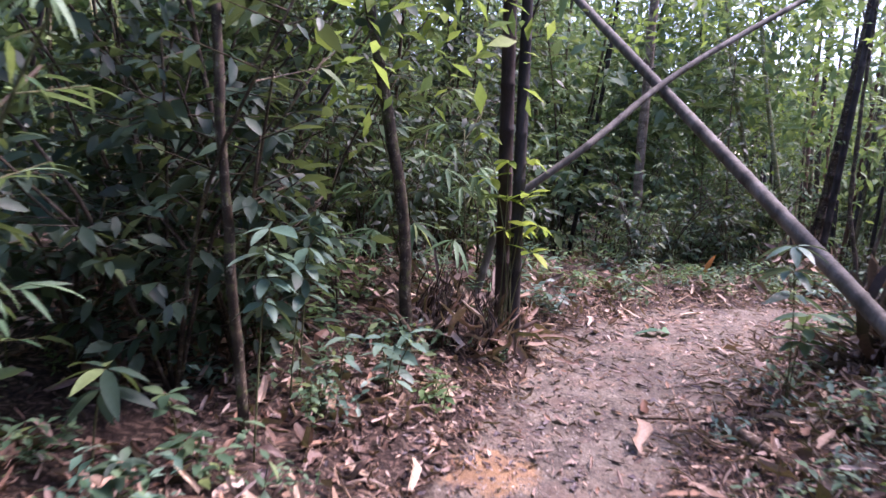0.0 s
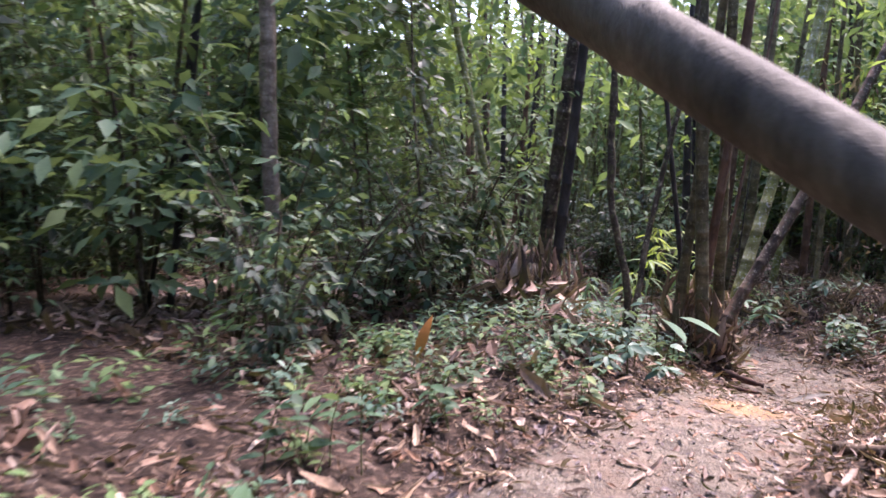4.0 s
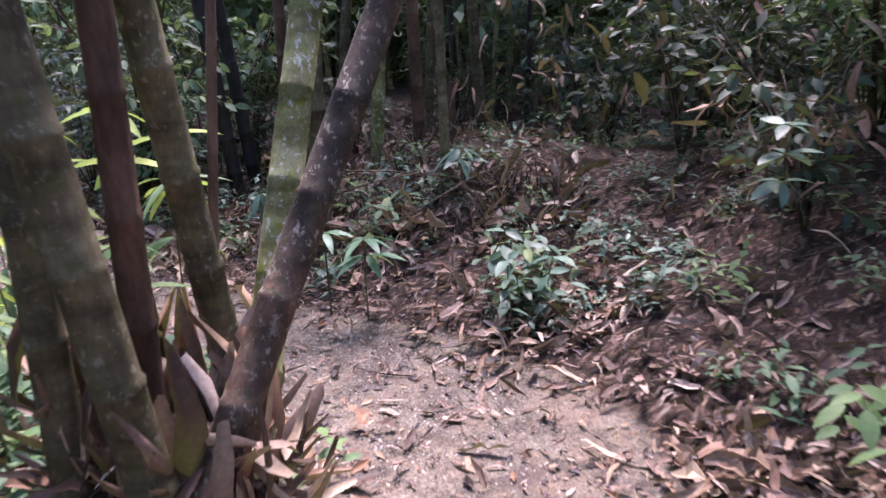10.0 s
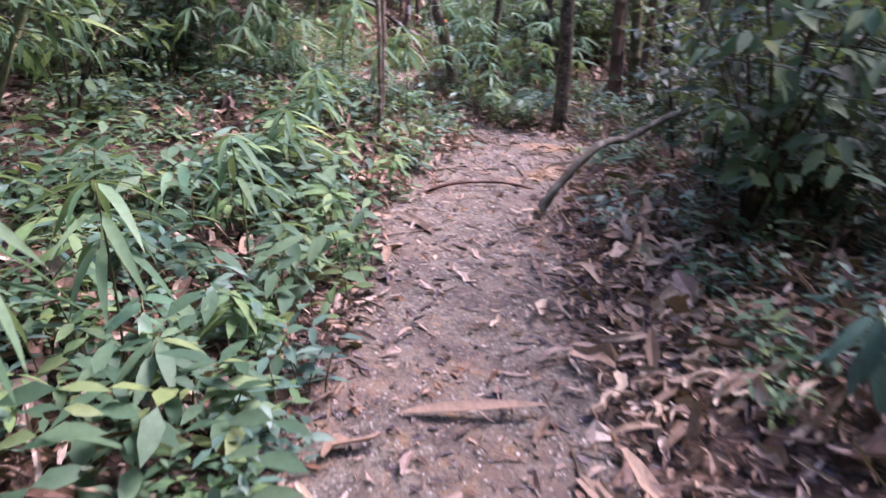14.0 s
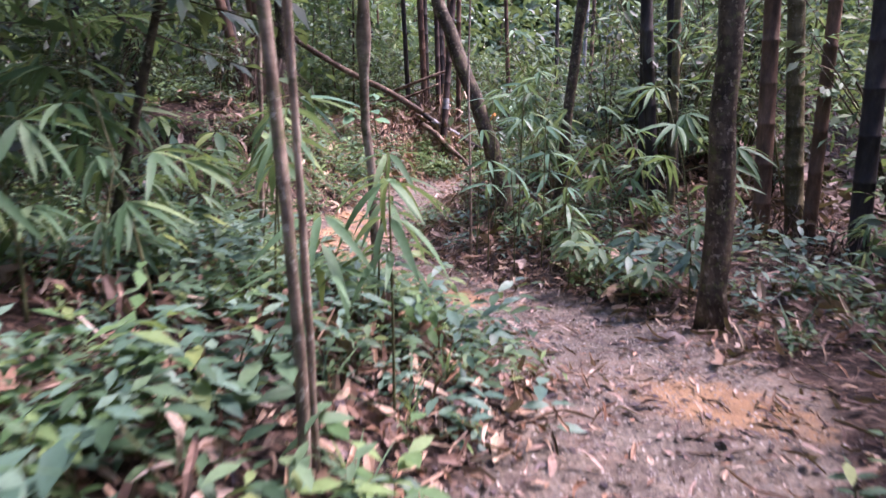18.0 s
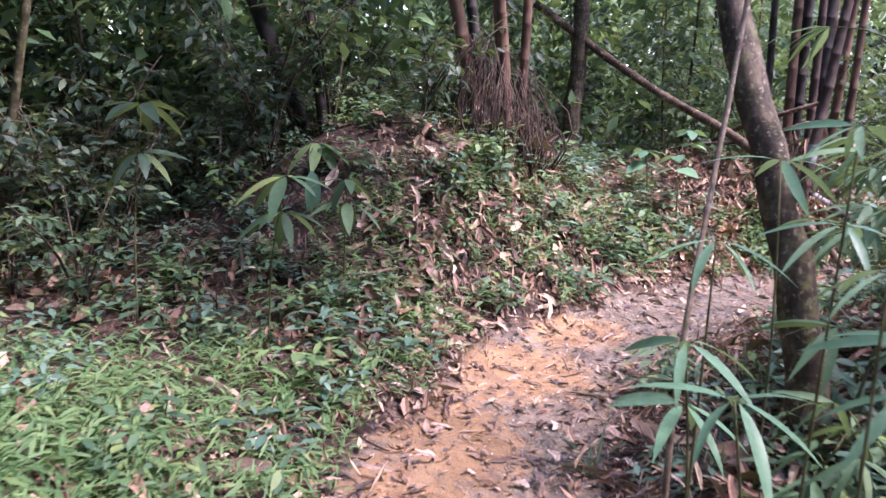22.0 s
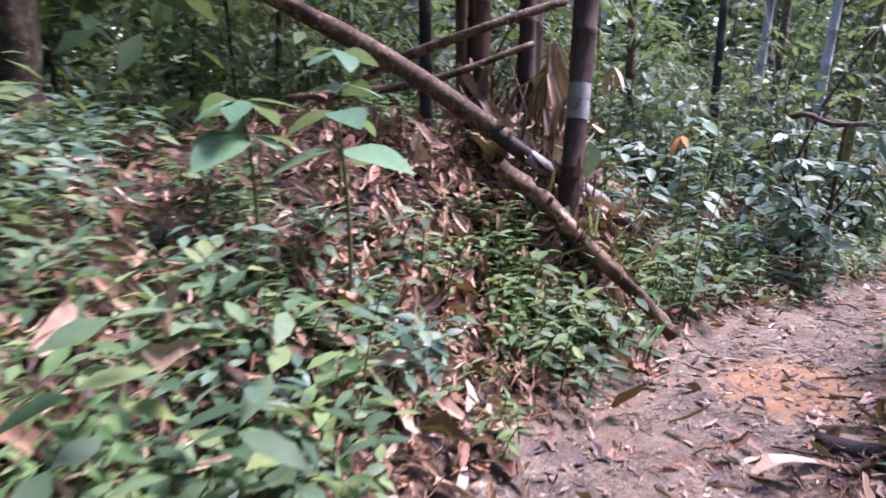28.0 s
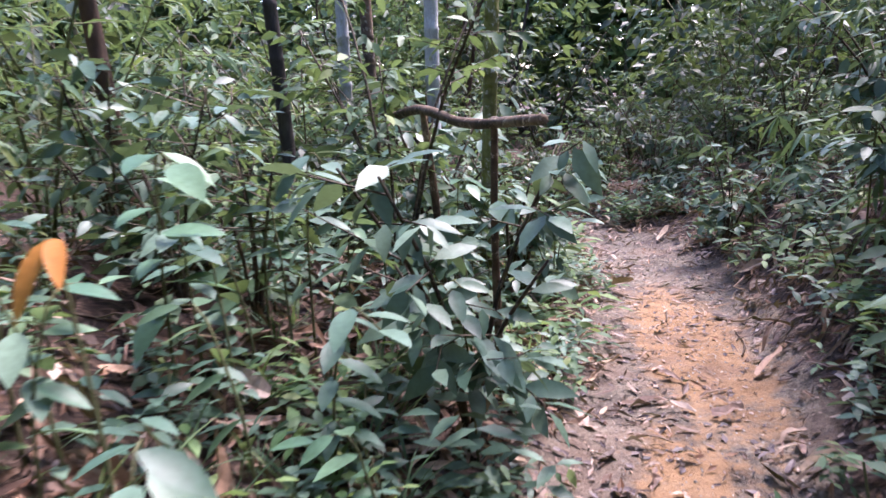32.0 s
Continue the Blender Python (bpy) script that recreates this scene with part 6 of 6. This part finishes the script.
def rosette(name, label, top, n, size, shape, mat, seed, low=-0.5, high=0.4, levels=1, foot=None, stem=0.005, span=0.4, turn=None, arc=6.28):
    """A plant with each leaf a part of its own: a stem up to top, and n leaves a level set round it."""
    rng = np.random.default_rng(seed)
    fx, fy = foot if foot else (top[0] + rng.normal() * 0.05, top[1] + rng.normal() * 0.05)
    at = np.array([fx, fy, zg(fx, fy)])
    t = thing(name, at, label, "plant", "single plants by the trail")
    d = np.array(top, float) - at
    line = curve_path([(0, 0, -0.03), d * np.array([0.3, 0.3, 0.55]), d], 8)
    part("stem", tube(line, np.linspace(stem * 1.3, stem * 0.7, 8), 6), STEM, t)
    a0 = rng.uniform(0, 6.28) if turn is None else radians(turn)
    for k in range(levels):
        q = d - np.array([d[0], d[1], d[2]]) * span * k / max(1, levels)
        for j in range(n):
            yaw = a0 + (arc * (j + 0.5) / n - arc / 2) + k * 0.7 + rng.normal() * 0.12
            pitch = rng.uniform(low, high)
            s = size * rng.uniform(0.75, 1.15)
            stalk = np.array([-np.sin(yaw), np.cos(yaw), 0.3]) * s * 0.12
            part("leaf", strew(shape, [q + stalk * 0.6], turns(np.array([yaw]), np.array([pitch]), np.array([rng.normal() * 0.25])), np.array([s])), mat, t)
    return t


def spray(name, label, foot, tip, n, size, shape, mat, seed):
    """A stem that rises and arches over, with single leaves set left and right along it, each a part."""
    if ground(foot[:1], foot[1:2])[1][0] < .62:
        return None
    rng = np.random.default_rng(seed)
    at = np.array([foot[0], foot[1], zg(*foot)])
    t = thing(name, at, label, "plant", "arching leafy plants")
    d = np.array(tip, float) - at
    line = curve_path([(0, 0, -.03), d * np.array([.25, .25, .75]), d * np.array([.6, .6, 1.05]), d], 14)
    stem = part("stem", tube(line, np.linspace(.006, .0025, 14), 6), STEM, t)
    for j in range(n):
        f = 13 * (.35 + .65 * j / max(1, n - 1))
        q = np.array([np.interp(f, np.arange(14), line[:, a]) for a in range(3)])
        along = line[min(13, int(f) + 1)] - line[max(0, int(f) - 1)]
        yaw = np.arctan2(-along[0], along[1]) + (0 if j == n - 1 else (1 if j % 2 else -1) * rng.uniform(.7, 1.2))
        s = size * rng.uniform(.75, 1.15)
        part("leaf", strew(shape, [q], turns(np.array([yaw]), np.array([rng.uniform(-.45, .15)]), np.array([rng.normal() * .25])), np.array([s])), mat, stem)
    return t


# at the start
for k, p in enumerate([(-.97, -1.24, 1.1), (-.84, -1.12, 1.12), (-.78, -1.24, .86), (-.66, -1.25, .62), (-1.2, -1.2, 1.3), (-1.0, -1.15, .8)]):
    rosette("leafy_twig", "yellow-green leafy twig sprouting beside the dark culms", p, 5, .17, OVAL_NEAR, LEAF_YELLOW, 200 + k, -.6, .5, 2, (-.9 + .02 * k, -1.32))
rosette("broadleaf_plant", "long drooping leaves of a low plant by the trail", (-1.15, -4.55, .12), 7, .24, LANCE, LEAF_SHADED, 210, -.5, .1, 2)
rosette("broadleaf_plant", "glossy broad leaves on a slender stem", (-.75, -4.0, .75), 6, .17, OVAL_NEAR, LEAF_BLUE, 211, -.7, .1, 4, (-.85, -3.95))
rosette("broadleaf_plant", "glossy broad leaves on a slender stem", (-1.15, -3.3, .55), 6, .16, OVAL_NEAR, LEAF_BLUE, 212, -.7, .1, 4)
rosette("broadleaf_plant", "low plant with broad green leaves in dry litter", (-.9, -4.3, -.2), 6, .12, OVAL_NEAR, LEAF_MID, 213, -.3, .4, 2)
rosette("broadleaf_plant", "low plant with broad green leaves in dry litter", (-1.2, -4.2, -.1), 6, .12, OVAL_NEAR, LEAF_MID, 214, -.3, .4, 2)
rosette("broadleaf_plant", "low plant with broad green leaves in dry litter", (-.75, -4.75, -.12), 6, .13, OVAL_NEAR, LEAF_SHADED, 215, -.3, .4, 2)
rosette("broadleaf_plant", "broad blue-green leaves beside the fallen bamboo", (1.15, -1.45, .72), 7, .24, LANCE, LEAF_BLUE, 216, -.4, .2, 3, (1.2, -1.2))
rosette("broadleaf_plant", "broad blue-green leaves beside the fallen bamboo", (1.25, -1.1, .25), 7, .2, OVAL_NEAR, LEAF_MID, 217, -.4, .3, 3)
rosette("broadleaf_plant", "broad green leaves beside the fallen bamboo", (1.35, .3, .05), 7, .18, OVAL_NEAR, LEAF_MID, 218, -.4, .3, 2)
rosette("fallen_sprig", "fresh green leaf sprig dropped on the trail", (-.12, .58, -.44), 6, .27, LANCE, LEAF_FAN, 219, -.05, .14, 1, (-.14, .58), turn=60, arc=2.6)
rosette("upright_dry_leaf", "orange-brown dry leaf standing upright by the trail", (-.55, 4.2, -.35), 1, .3, LANCE, ORANGE_LEAF, 220, 1.2, 1.4)

rosette("broadleaf_plant", "long drooping palm-like leaves of a plant in the shade", (-2.6, -4.3, .55), 7, .42, LANCE, LEAF_BLUE, 205, -.5, .1, 3)
rosette("broadleaf_plant", "long drooping palm-like leaves of a plant in the shade", (-2.9, -3.9, .95), 6, .36, LANCE, LEAF_BLUE, 206, -.6, .1, 2)
rosette("broadleaf_plant", "glossy broad leaves on a slender stem", (-1.35, -3.05, .7), 6, .17, OVAL_NEAR, LEAF_BLUE, 207, -.8, .0, 4)

# round the clump
rosette("elephant_ear", "large pale rounded leaf on a stalk beside the trail", (1.71, 6.19, -.42), 1, .36, ELEPHANT, LEAF_PALE, 221, -.12, -.02, 1, (1.72, 6.24), turn=-125, arc=.1, stem=.006)
rosette("elephant_ear", "large pale rounded leaf low over the litter", (1.5, 6.0, -.39), 1, .38, ELEPHANT, LEAF_PALE, 222, -.2, -.14, 1, (1.52, 6.08), turn=-150, arc=.1, stem=.006)
rosette("elephant_ear", "small pale rounded leaf low over the litter", (1.5, 5.5, -.5), 2, .16, ELEPHANT, LEAF_PALE, 223, -.3, .1, 1, (1.5, 5.6))
for k, (x, y, z) in enumerate([(1.05, 4.95, -.38), (1.2, 5.2, -.45), (.9, 5.25, -.35), (1.3, 4.85, -.5), (.75, 5.0, -.3), (1.1, 5.5, -.4), (.6, 5.4, -.3), (.85, 4.7, -.4)]):
    rosette("broadleaf_plant", "low plant with pale blue-green oval leaves", (x, y, z), 6, .14, OVAL_NEAR, LEAF_BLUE, 230 + k, -.4, .3, 2)
for k, (p, f) in enumerate([((1.85, 8.1, .1), (1.9, 8.2)), ((1.75, 7.85, -.15), (1.8, 7.95)), ((2.0, 8.5, .15), (1.95, 8.5)), ((2.3, 8.3, -.35), (2.3, 8.4)), ((1.7, 8.4, -.4), (1.7, 8.5)), ((2.55, 8.6, -.2), (2.5, 8.6))]):
    rosette("bamboo_shoot_leaves", "sunlit yellow-green bamboo leaves behind the clump", p, 7, .25, LONG_NEAR, LEAF_YELLOW if k % 2 == 0 else LEAF_BRIGHT, 240 + k, -.5, .3, 2, f)
HERBS[3]((4.6, 9.0, zg(4.6, 9.0)), 1.55, 20, new_label="bushy blue-green herb beside the trail")
HERBS[3]((4.35, 8.75, zg(4.35, 8.75)), 1.1, 120, new_label="bushy blue-green herb beside the trail")
rosette("broadleaf_plant", "upright plant with a crown of long green leaves", (3.48, 9.66, -.93), 7, .2, LANCE, LEAF_FAN, 250, -.35, .25, 1, (3.5, 9.76), stem=.006)
rosette("broadleaf_plant", "upright plant with long green leaves", (3.71, 9.52, -.97), 7, .23, LANCE, LEAF_FAN, 251, -.45, .2, 2)
rosette("broadleaf_plant", "plant with drooping blue-green leaves", (3.38, 11.2, -1.02), 7, .22, LANCE, LEAF_BLUE, 252, -.9, -.2, 2)
rosette("broadleaf_plant", "plant with long leaves in the shade", (4.95, 10.6, -.75), 7, .25, LANCE, LEAF_BLUE, 253, -.4, .2, 2)
rosette("leafy_branch", "light-catching leaves of a shrub in the shade", (5.27, 7.7, -.15), 6, .16, OVAL_NEAR, LEAF_BLUE, 254, -.6, .3, 3)
rosette("broadleaf_plant", "bright broad leaves at the trail edge", (4.55, 6.0, -.75), 6, .17, OVAL_NEAR, LEAF_MID, 255, -.3, .2, 2)
rosette("broadleaf_plant", "broad leaves at the foot of the mossy tree", (2.95, 4.2, -.28), 6, .16, OVAL_NEAR, LEAF_MID, 256, -.3, .3, 2)

# past the clump
for k, (p, n, s) in enumerate([((1.75, 9.3, -.55), 7, .30), ((1.35, 9.9, -.75), 7, .26), ((.75, 10.9, -.85), 7, .26), ((.25, 11.7, -.9), 7, .26), ((-.1, 12.3, -.75), 7, .28)]):
    rosette("bamboo_seedling", "bamboo seedling with long drooping leaves beside the trail", p, n, s, LONG_NEAR, LEAF_BAMBOO, 260 + k, -.6, .1, 3)
for k, (x, y) in enumerate([(1.45, 10.3), (1.2, 10.8), (.95, 11.0), (.7, 11.6), (.5, 11.3), (.2, 12.2), (-.1, 12.6), (1.6, 9.9), (.05, 11.6), (.35, 12.6)]):
    rosette("broadleaf_plant", "leafy green plant with pointed leaves by the trail", (x, y, zg(x, y) + .32), 6, .17, LANCE, LEAF_MID if k % 3 else LEAF_BRIGHT, 270 + k, -.4, .3, 3)
rosette("broadleaf_plant", "upright plant with broad strap leaves by the trail", (1.5, 13.5, -1.28), 6, .2, LANCE, LEAF_MID, 281, .2, .9, 1)
for k, p in enumerate([(-.62, 13.95, -.62), (-.75, 13.75, -.72), (-1.35, 14.1, -.4), (-1.1, 14.45, -.6), (-1.75, 14.35, -.45)]):
    rosette("bamboo_seedling", "bamboo seedling with long drooping leaves beside the trail", p, 7, .25, LONG_NEAR, LEAF_BAMBOO, 290 + k, -.6, .15, 3)

for k, (top, foot) in enumerate([((2.35, 8.9, .1), (2.4, 9.0)), ((2.55, 8.6, .0), (2.6, 8.7)), ((2.1, 8.8, -.1), (2.15, 8.8))]):
    rosette("sunlit_plant", "long yellow-green sunlit leaves behind the bamboo clump", top, 4, .22, LANCE, LEAF_CLUMP_SUN_TINT, 410 + k, -.35, .2, 2, foot, stem=.003, span=.3)

# the bend with the tree, and the clay bend
for k, (p, f) in enumerate([((-2.82, 17.5, -.8), (-2.95, 17.62)), ((-2.51, 17.17, -1.02), (-2.62, 17.35)), ((-2.25, 17.13, -1.08), (-2.3, 17.3)), ((-2.55, 17.75, -.4), (-2.6, 17.8)), ((-2.1, 17.4, -.72), (-2.15, 17.5)), ((-1.85, 17.35, -1.2), (-1.9, 17.45)), ((-3.0, 17.9, -.55), (-3.0, 18.0)), ((-2.3, 17.8, -1.0), (-2.3, 17.9))]):
    rosette("bamboo_seedling", "young bamboo with open fans of long leaves at the bend", p, 6, .26, PALM, LEAF_FAN, 300 + k, -.5, .15, 1 + k % 2, f, stem=.005, arc=5.6)
for k, (x, y) in enumerate([(-.75, 16.55), (-1.0, 16.75), (-1.3, 16.9), (-.6, 16.85), (-1.55, 17.0), (-.9, 17.1), (-1.7, 17.3), (-1.2, 17.3)]):
    rosette("broadleaf_plant", "dark green plant with broad pointed leaves at the bend", (x, y, zg(x, y) + .38), 6, .2, LANCE, LEAF_BLUE if k % 2 else LEAF_MID, 310 + k, -.5, .3, 3)
for k, (p, f) in enumerate([((-5.3, 16.4, -.9), (-5.5, 16.3)), ((-5.6, 15.6, -.5), (-5.7, 15.5)), ((-5.9, 16.9, -1.0), (-6.0, 16.9))]):
    rosette("broadleaf_plant", "drooping long leaves hanging from the shady bank", p, 7, .3, LANCE, LEAF_SHADED if k % 2 else LEAF_MID, 320 + k, -.8, .1, 2, f)

# mostly shade-coloured leaves, to darken this bank
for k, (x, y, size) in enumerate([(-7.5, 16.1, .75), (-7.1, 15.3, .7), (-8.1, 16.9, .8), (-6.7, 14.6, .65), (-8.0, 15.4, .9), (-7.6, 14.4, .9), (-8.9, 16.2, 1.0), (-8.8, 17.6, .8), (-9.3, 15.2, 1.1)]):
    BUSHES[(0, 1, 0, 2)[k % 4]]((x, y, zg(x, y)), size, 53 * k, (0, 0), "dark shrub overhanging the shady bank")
rosette("broadleaf_plant", "long green leaves hanging from a stem on the shady bank", (-7.24, 16.91, -.86), 7, .38, LANCE, LEAF_BRIGHT, 325, -.7, .0, 1, (-7.4, 16.85), turn=-60, arc=3.4)
rosette("broadleaf_plant", "long drooping leaf of a plant on the shady bank", (-6.85, 16.8, -1.05), 2, .34, LANCE, LEAF_FAN, 326, -1.3, -.9, 1, (-7.0, 16.85), turn=-90, arc=1.2)

rosette("bamboo_seedling", "arching fan of long bamboo leaves over the bright grass", (-2.32, 14.97, -.42), 6, .42, PALM, LEAF_FAN, 430, -.6, .05, 1, (-2.45, 14.75), stem=.005, turn=-25, arc=1.9)
leafy = [o for o in bpy.data.objects if o.parent is None and o.name.startswith("sapling") and abs(o.location.x + 2.95) < .01][0]
for k, z in enumerate((-.98, -.84, -.66, -.52, -.36, -.2, -.06, .08)):
    a = k * 2.4
    part("leaf", strew(OVAL_NEAR, [np.array((-2.93 + .03 * (z + .8), 15.14, z)) - np.array(leafy.location)], turns(np.array([a]), np.array([-.35]), np.array([.2 * (-1) ** k])), np.array([.1 + .02 * (k % 3)])), LEAF_BRIGHT, leafy, "round yellow-green leaf")

# the logs and the last stretch
rosette("broadleaf_plant", "large pale green leaves on a stem by the logs", (-7.38, 20.74, -.97), 3, .27, ELEPHANT, LEAF_FAN, 330, -.35, .05, 2, (-7.35, 20.8), stem=.008, span=.35)
rosette("broadleaf_plant", "large pale green leaves on a stem by the logs", (-7.7, 20.57, -.95), 5, .25, ELEPHANT, LEAF_FAN, 331, -.3, .1, 2, stem=.008)
rosette("broadleaf_plant", "pale green leaves on a tall stem by the fallen pole", (-7.9, 21.3, -.74), 5, .2, ELEPHANT, LEAF_FAN, 332, -.3, .15, 2, stem=.007)
rosette("heart_leaf", "single round leaf on a stalk beside the banded culm", (-7.21, 22.58, -1.15), 1, .2, HEART, LEAF_PALE, 333, -1.3, -1.1, 1, (-7.2, 22.66), turn=190, arc=.3)
rosette("hanging_sheath", "pale dry sheaths hanging on a dead stem", (-7.36, 23.1, -.72), 4, .2, LANCE, DRY_PALE, 335, -1.3, -.7, 1, (-7.42, 23.3))
rosette("broadleaf_plant", "bright leaves on a thin stalk leaning over the litter", (-6.57, 22.9, -1.35), 3, .15, OVAL_NEAR, LEAF_BRIGHT, 336, -.3, .2, 1, (-6.72, 23.0), stem=.004)
for k, (x, y, z, n, l) in enumerate(((-7.56, 22.66, -.78, 7, .36), (-7.7, 22.95, -.6, 5, .4), (-7.95, 22.6, -.75, 5, .34))):
    rosette("hanging_sheath", "bundle of red-brown sheaths hanging on a dead stem behind the logs", (x, y, z), n, l, STRIPS[k + 1], DRY_RED, 420 + k, -1.5, -.9, 2, (x - .04, y + .06), stem=.009, span=.5)
rosette("drooping_dry_leaf", "orange dry leaf hanging over the green plants", (-7.1, 23.75, -1.14), 2, .2, LANCE, ORANGE_LEAF, 334, -.9, -.2, 1, turn=200, arc=1.6)
rw = np.random.default_rng(400)
for k in range(14):
    x, y = rw.uniform(-7.6, -6.75), rw.uniform(20.7, 22.0)
    HERBS[(2, 2, 1)[k % 3]]((x, y, zg(x, y)), rw.uniform(.8, 1.25), rw.uniform(0, 360), new_label="small fresh green herb in orange-brown litter by the logs")
for k in range(16):
    x, y = rw.uniform(-7.5, -6.85), rw.uniform(21.85, 22.18)
    HERBS[(2, 1, 2)[k % 3]]((x, y, zg(x, y)), rw.uniform(.9, 1.35), rw.uniform(0, 360), new_label="small fresh green herb at the foot of the peeling log")
for k, (x, y) in enumerate(((-6.98, 22.78), (-6.88, 22.95), (-7.02, 23.0), (-6.9, 23.15), (-6.99, 23.3), (-6.82, 23.4), (-7.0, 22.6))):
    HERBS[(2, 1)[k % 2]]((x, y, zg(x, y)), rw.uniform(1.2, 1.6), rw.uniform(0, 360), new_label="broad fresh green herb growing over the blackened log")
for k, (x, y) in enumerate([(-7.05, 21.9), (-7.3, 21.7), (-6.95, 22.12), (-7.45, 21.95), (-7.15, 21.5), (-6.85, 21.75)]):
    HERBS[2]((x, y, zg(x, y)), rw.uniform(.7, 1.0), rw.uniform(0, 360), new_label="small fresh green herb in orange-brown litter by the logs")
for k in range(26):
    y = rw.uniform(17.8, 20.9)
    x = -6.35 - (y - 17.8) * .22 - rw.random() * .75
    HERBS[(2, 0, 4, 2)[k % 4]]((x, y, zg(x, y)), rw.uniform(.75, 1.2), rw.uniform(0, 360), new_label="fresh green herb growing through dry leaves on the bank")
for k in range(46):
    y = 22.8 + 4.6 * (k / 46) + rw.normal() * .1
    x = -6.62 - .95 * rw.random() + (y - 23) * .13
    h = rw.uniform(.3, .55) + .35 * rw.random() * (y > 23.4)
    a = rw.uniform(0, 6.28)
    reach = rw.uniform(.12, .34)
    spray("arching_herb", "leafy blue-green plant arching over the litter at the trail edge" if k % 3 else "fresh green plant arching over the litter", (x, y), (x + np.cos(a) * reach, y + np.sin(a) * reach, zg(x, y) + h), 9, rw.uniform(.12, .19), OVAL_NEAR, (LEAF_BLUE, LEAF_MID, LEAF_FAN, LEAF_BLUE)[k % 4], 400 + k)
for k in range(16):
    x, y = rw.uniform(-5.3, -4.5), rw.uniform(22.6, 27.5)
    x += max(0, y - 24) * .2
    a = rw.uniform(1.6, 4.6)
    spray("arching_herb", "dark leafy plant arching over the trail edge", (x, y), (x + np.cos(a) * .25, y + np.sin(a) * .25, zg(x, y) + rw.uniform(.3, .7)), 8, rw.uniform(.11, .16), OVAL_NEAR if k % 2 else LANCE, LEAF_BLUE if k % 3 else LEAF_MID, 460 + k)
for k in range(12):
    x, y = rw.uniform(4.5, 5.4), rw.uniform(4.7, 6.8)
    a = rw.uniform(2.2, 4.4)
    spray("arching_herb", "green leafy plant at the foot of the bank", (x, y), (x + np.cos(a) * .3, y + np.sin(a) * .3, zg(x, y) + rw.uniform(.3, .6)), 8, rw.uniform(.12, .17), OVAL_NEAR, LEAF_BRIGHT if k % 3 else LEAF_FAN, 480 + k)
for k in range(14):
    x, y = rw.uniform(.2, 1.3), rw.uniform(9.9, 12.6)
    a = rw.uniform(0, 6.28)
    spray("arching_herb", "green leafy plant beside the trail past the clump", (x - (y - 9.9) * .35, y), (x - (y - 9.9) * .35 + np.cos(a) * .25, y + np.sin(a) * .25, zg(x - (y - 9.9) * .35, y) + rw.uniform(.25, .5)), 8, rw.uniform(.13, .19), LANCE if k % 2 else OVAL_NEAR, (LEAF_MID, LEAF_BRIGHT, LEAF_FAN)[k % 3], 500 + k)
for k, (x, y, h) in enumerate([(-5.5, 23.3, .35), (-5.3, 22.9, .4), (-5.25, 23.9, .45), (-5.0, 24.6, .6), (-4.8, 25.2, .8), (-4.7, 24.2, .7), (-4.6, 26.2, .9), (-5.4, 22.2, .3), (-4.3, 25.4, 1.0)]):
    rosette("broadleaf_plant", "leafy dark plant at the trail edge", (x, y, zg(x, y) + h), 6, .17, LANCE if k % 2 else OVAL_NEAR, LEAF_BLUE if k % 3 else LEAF_MID, 360 + k, -.5, .3, 3)
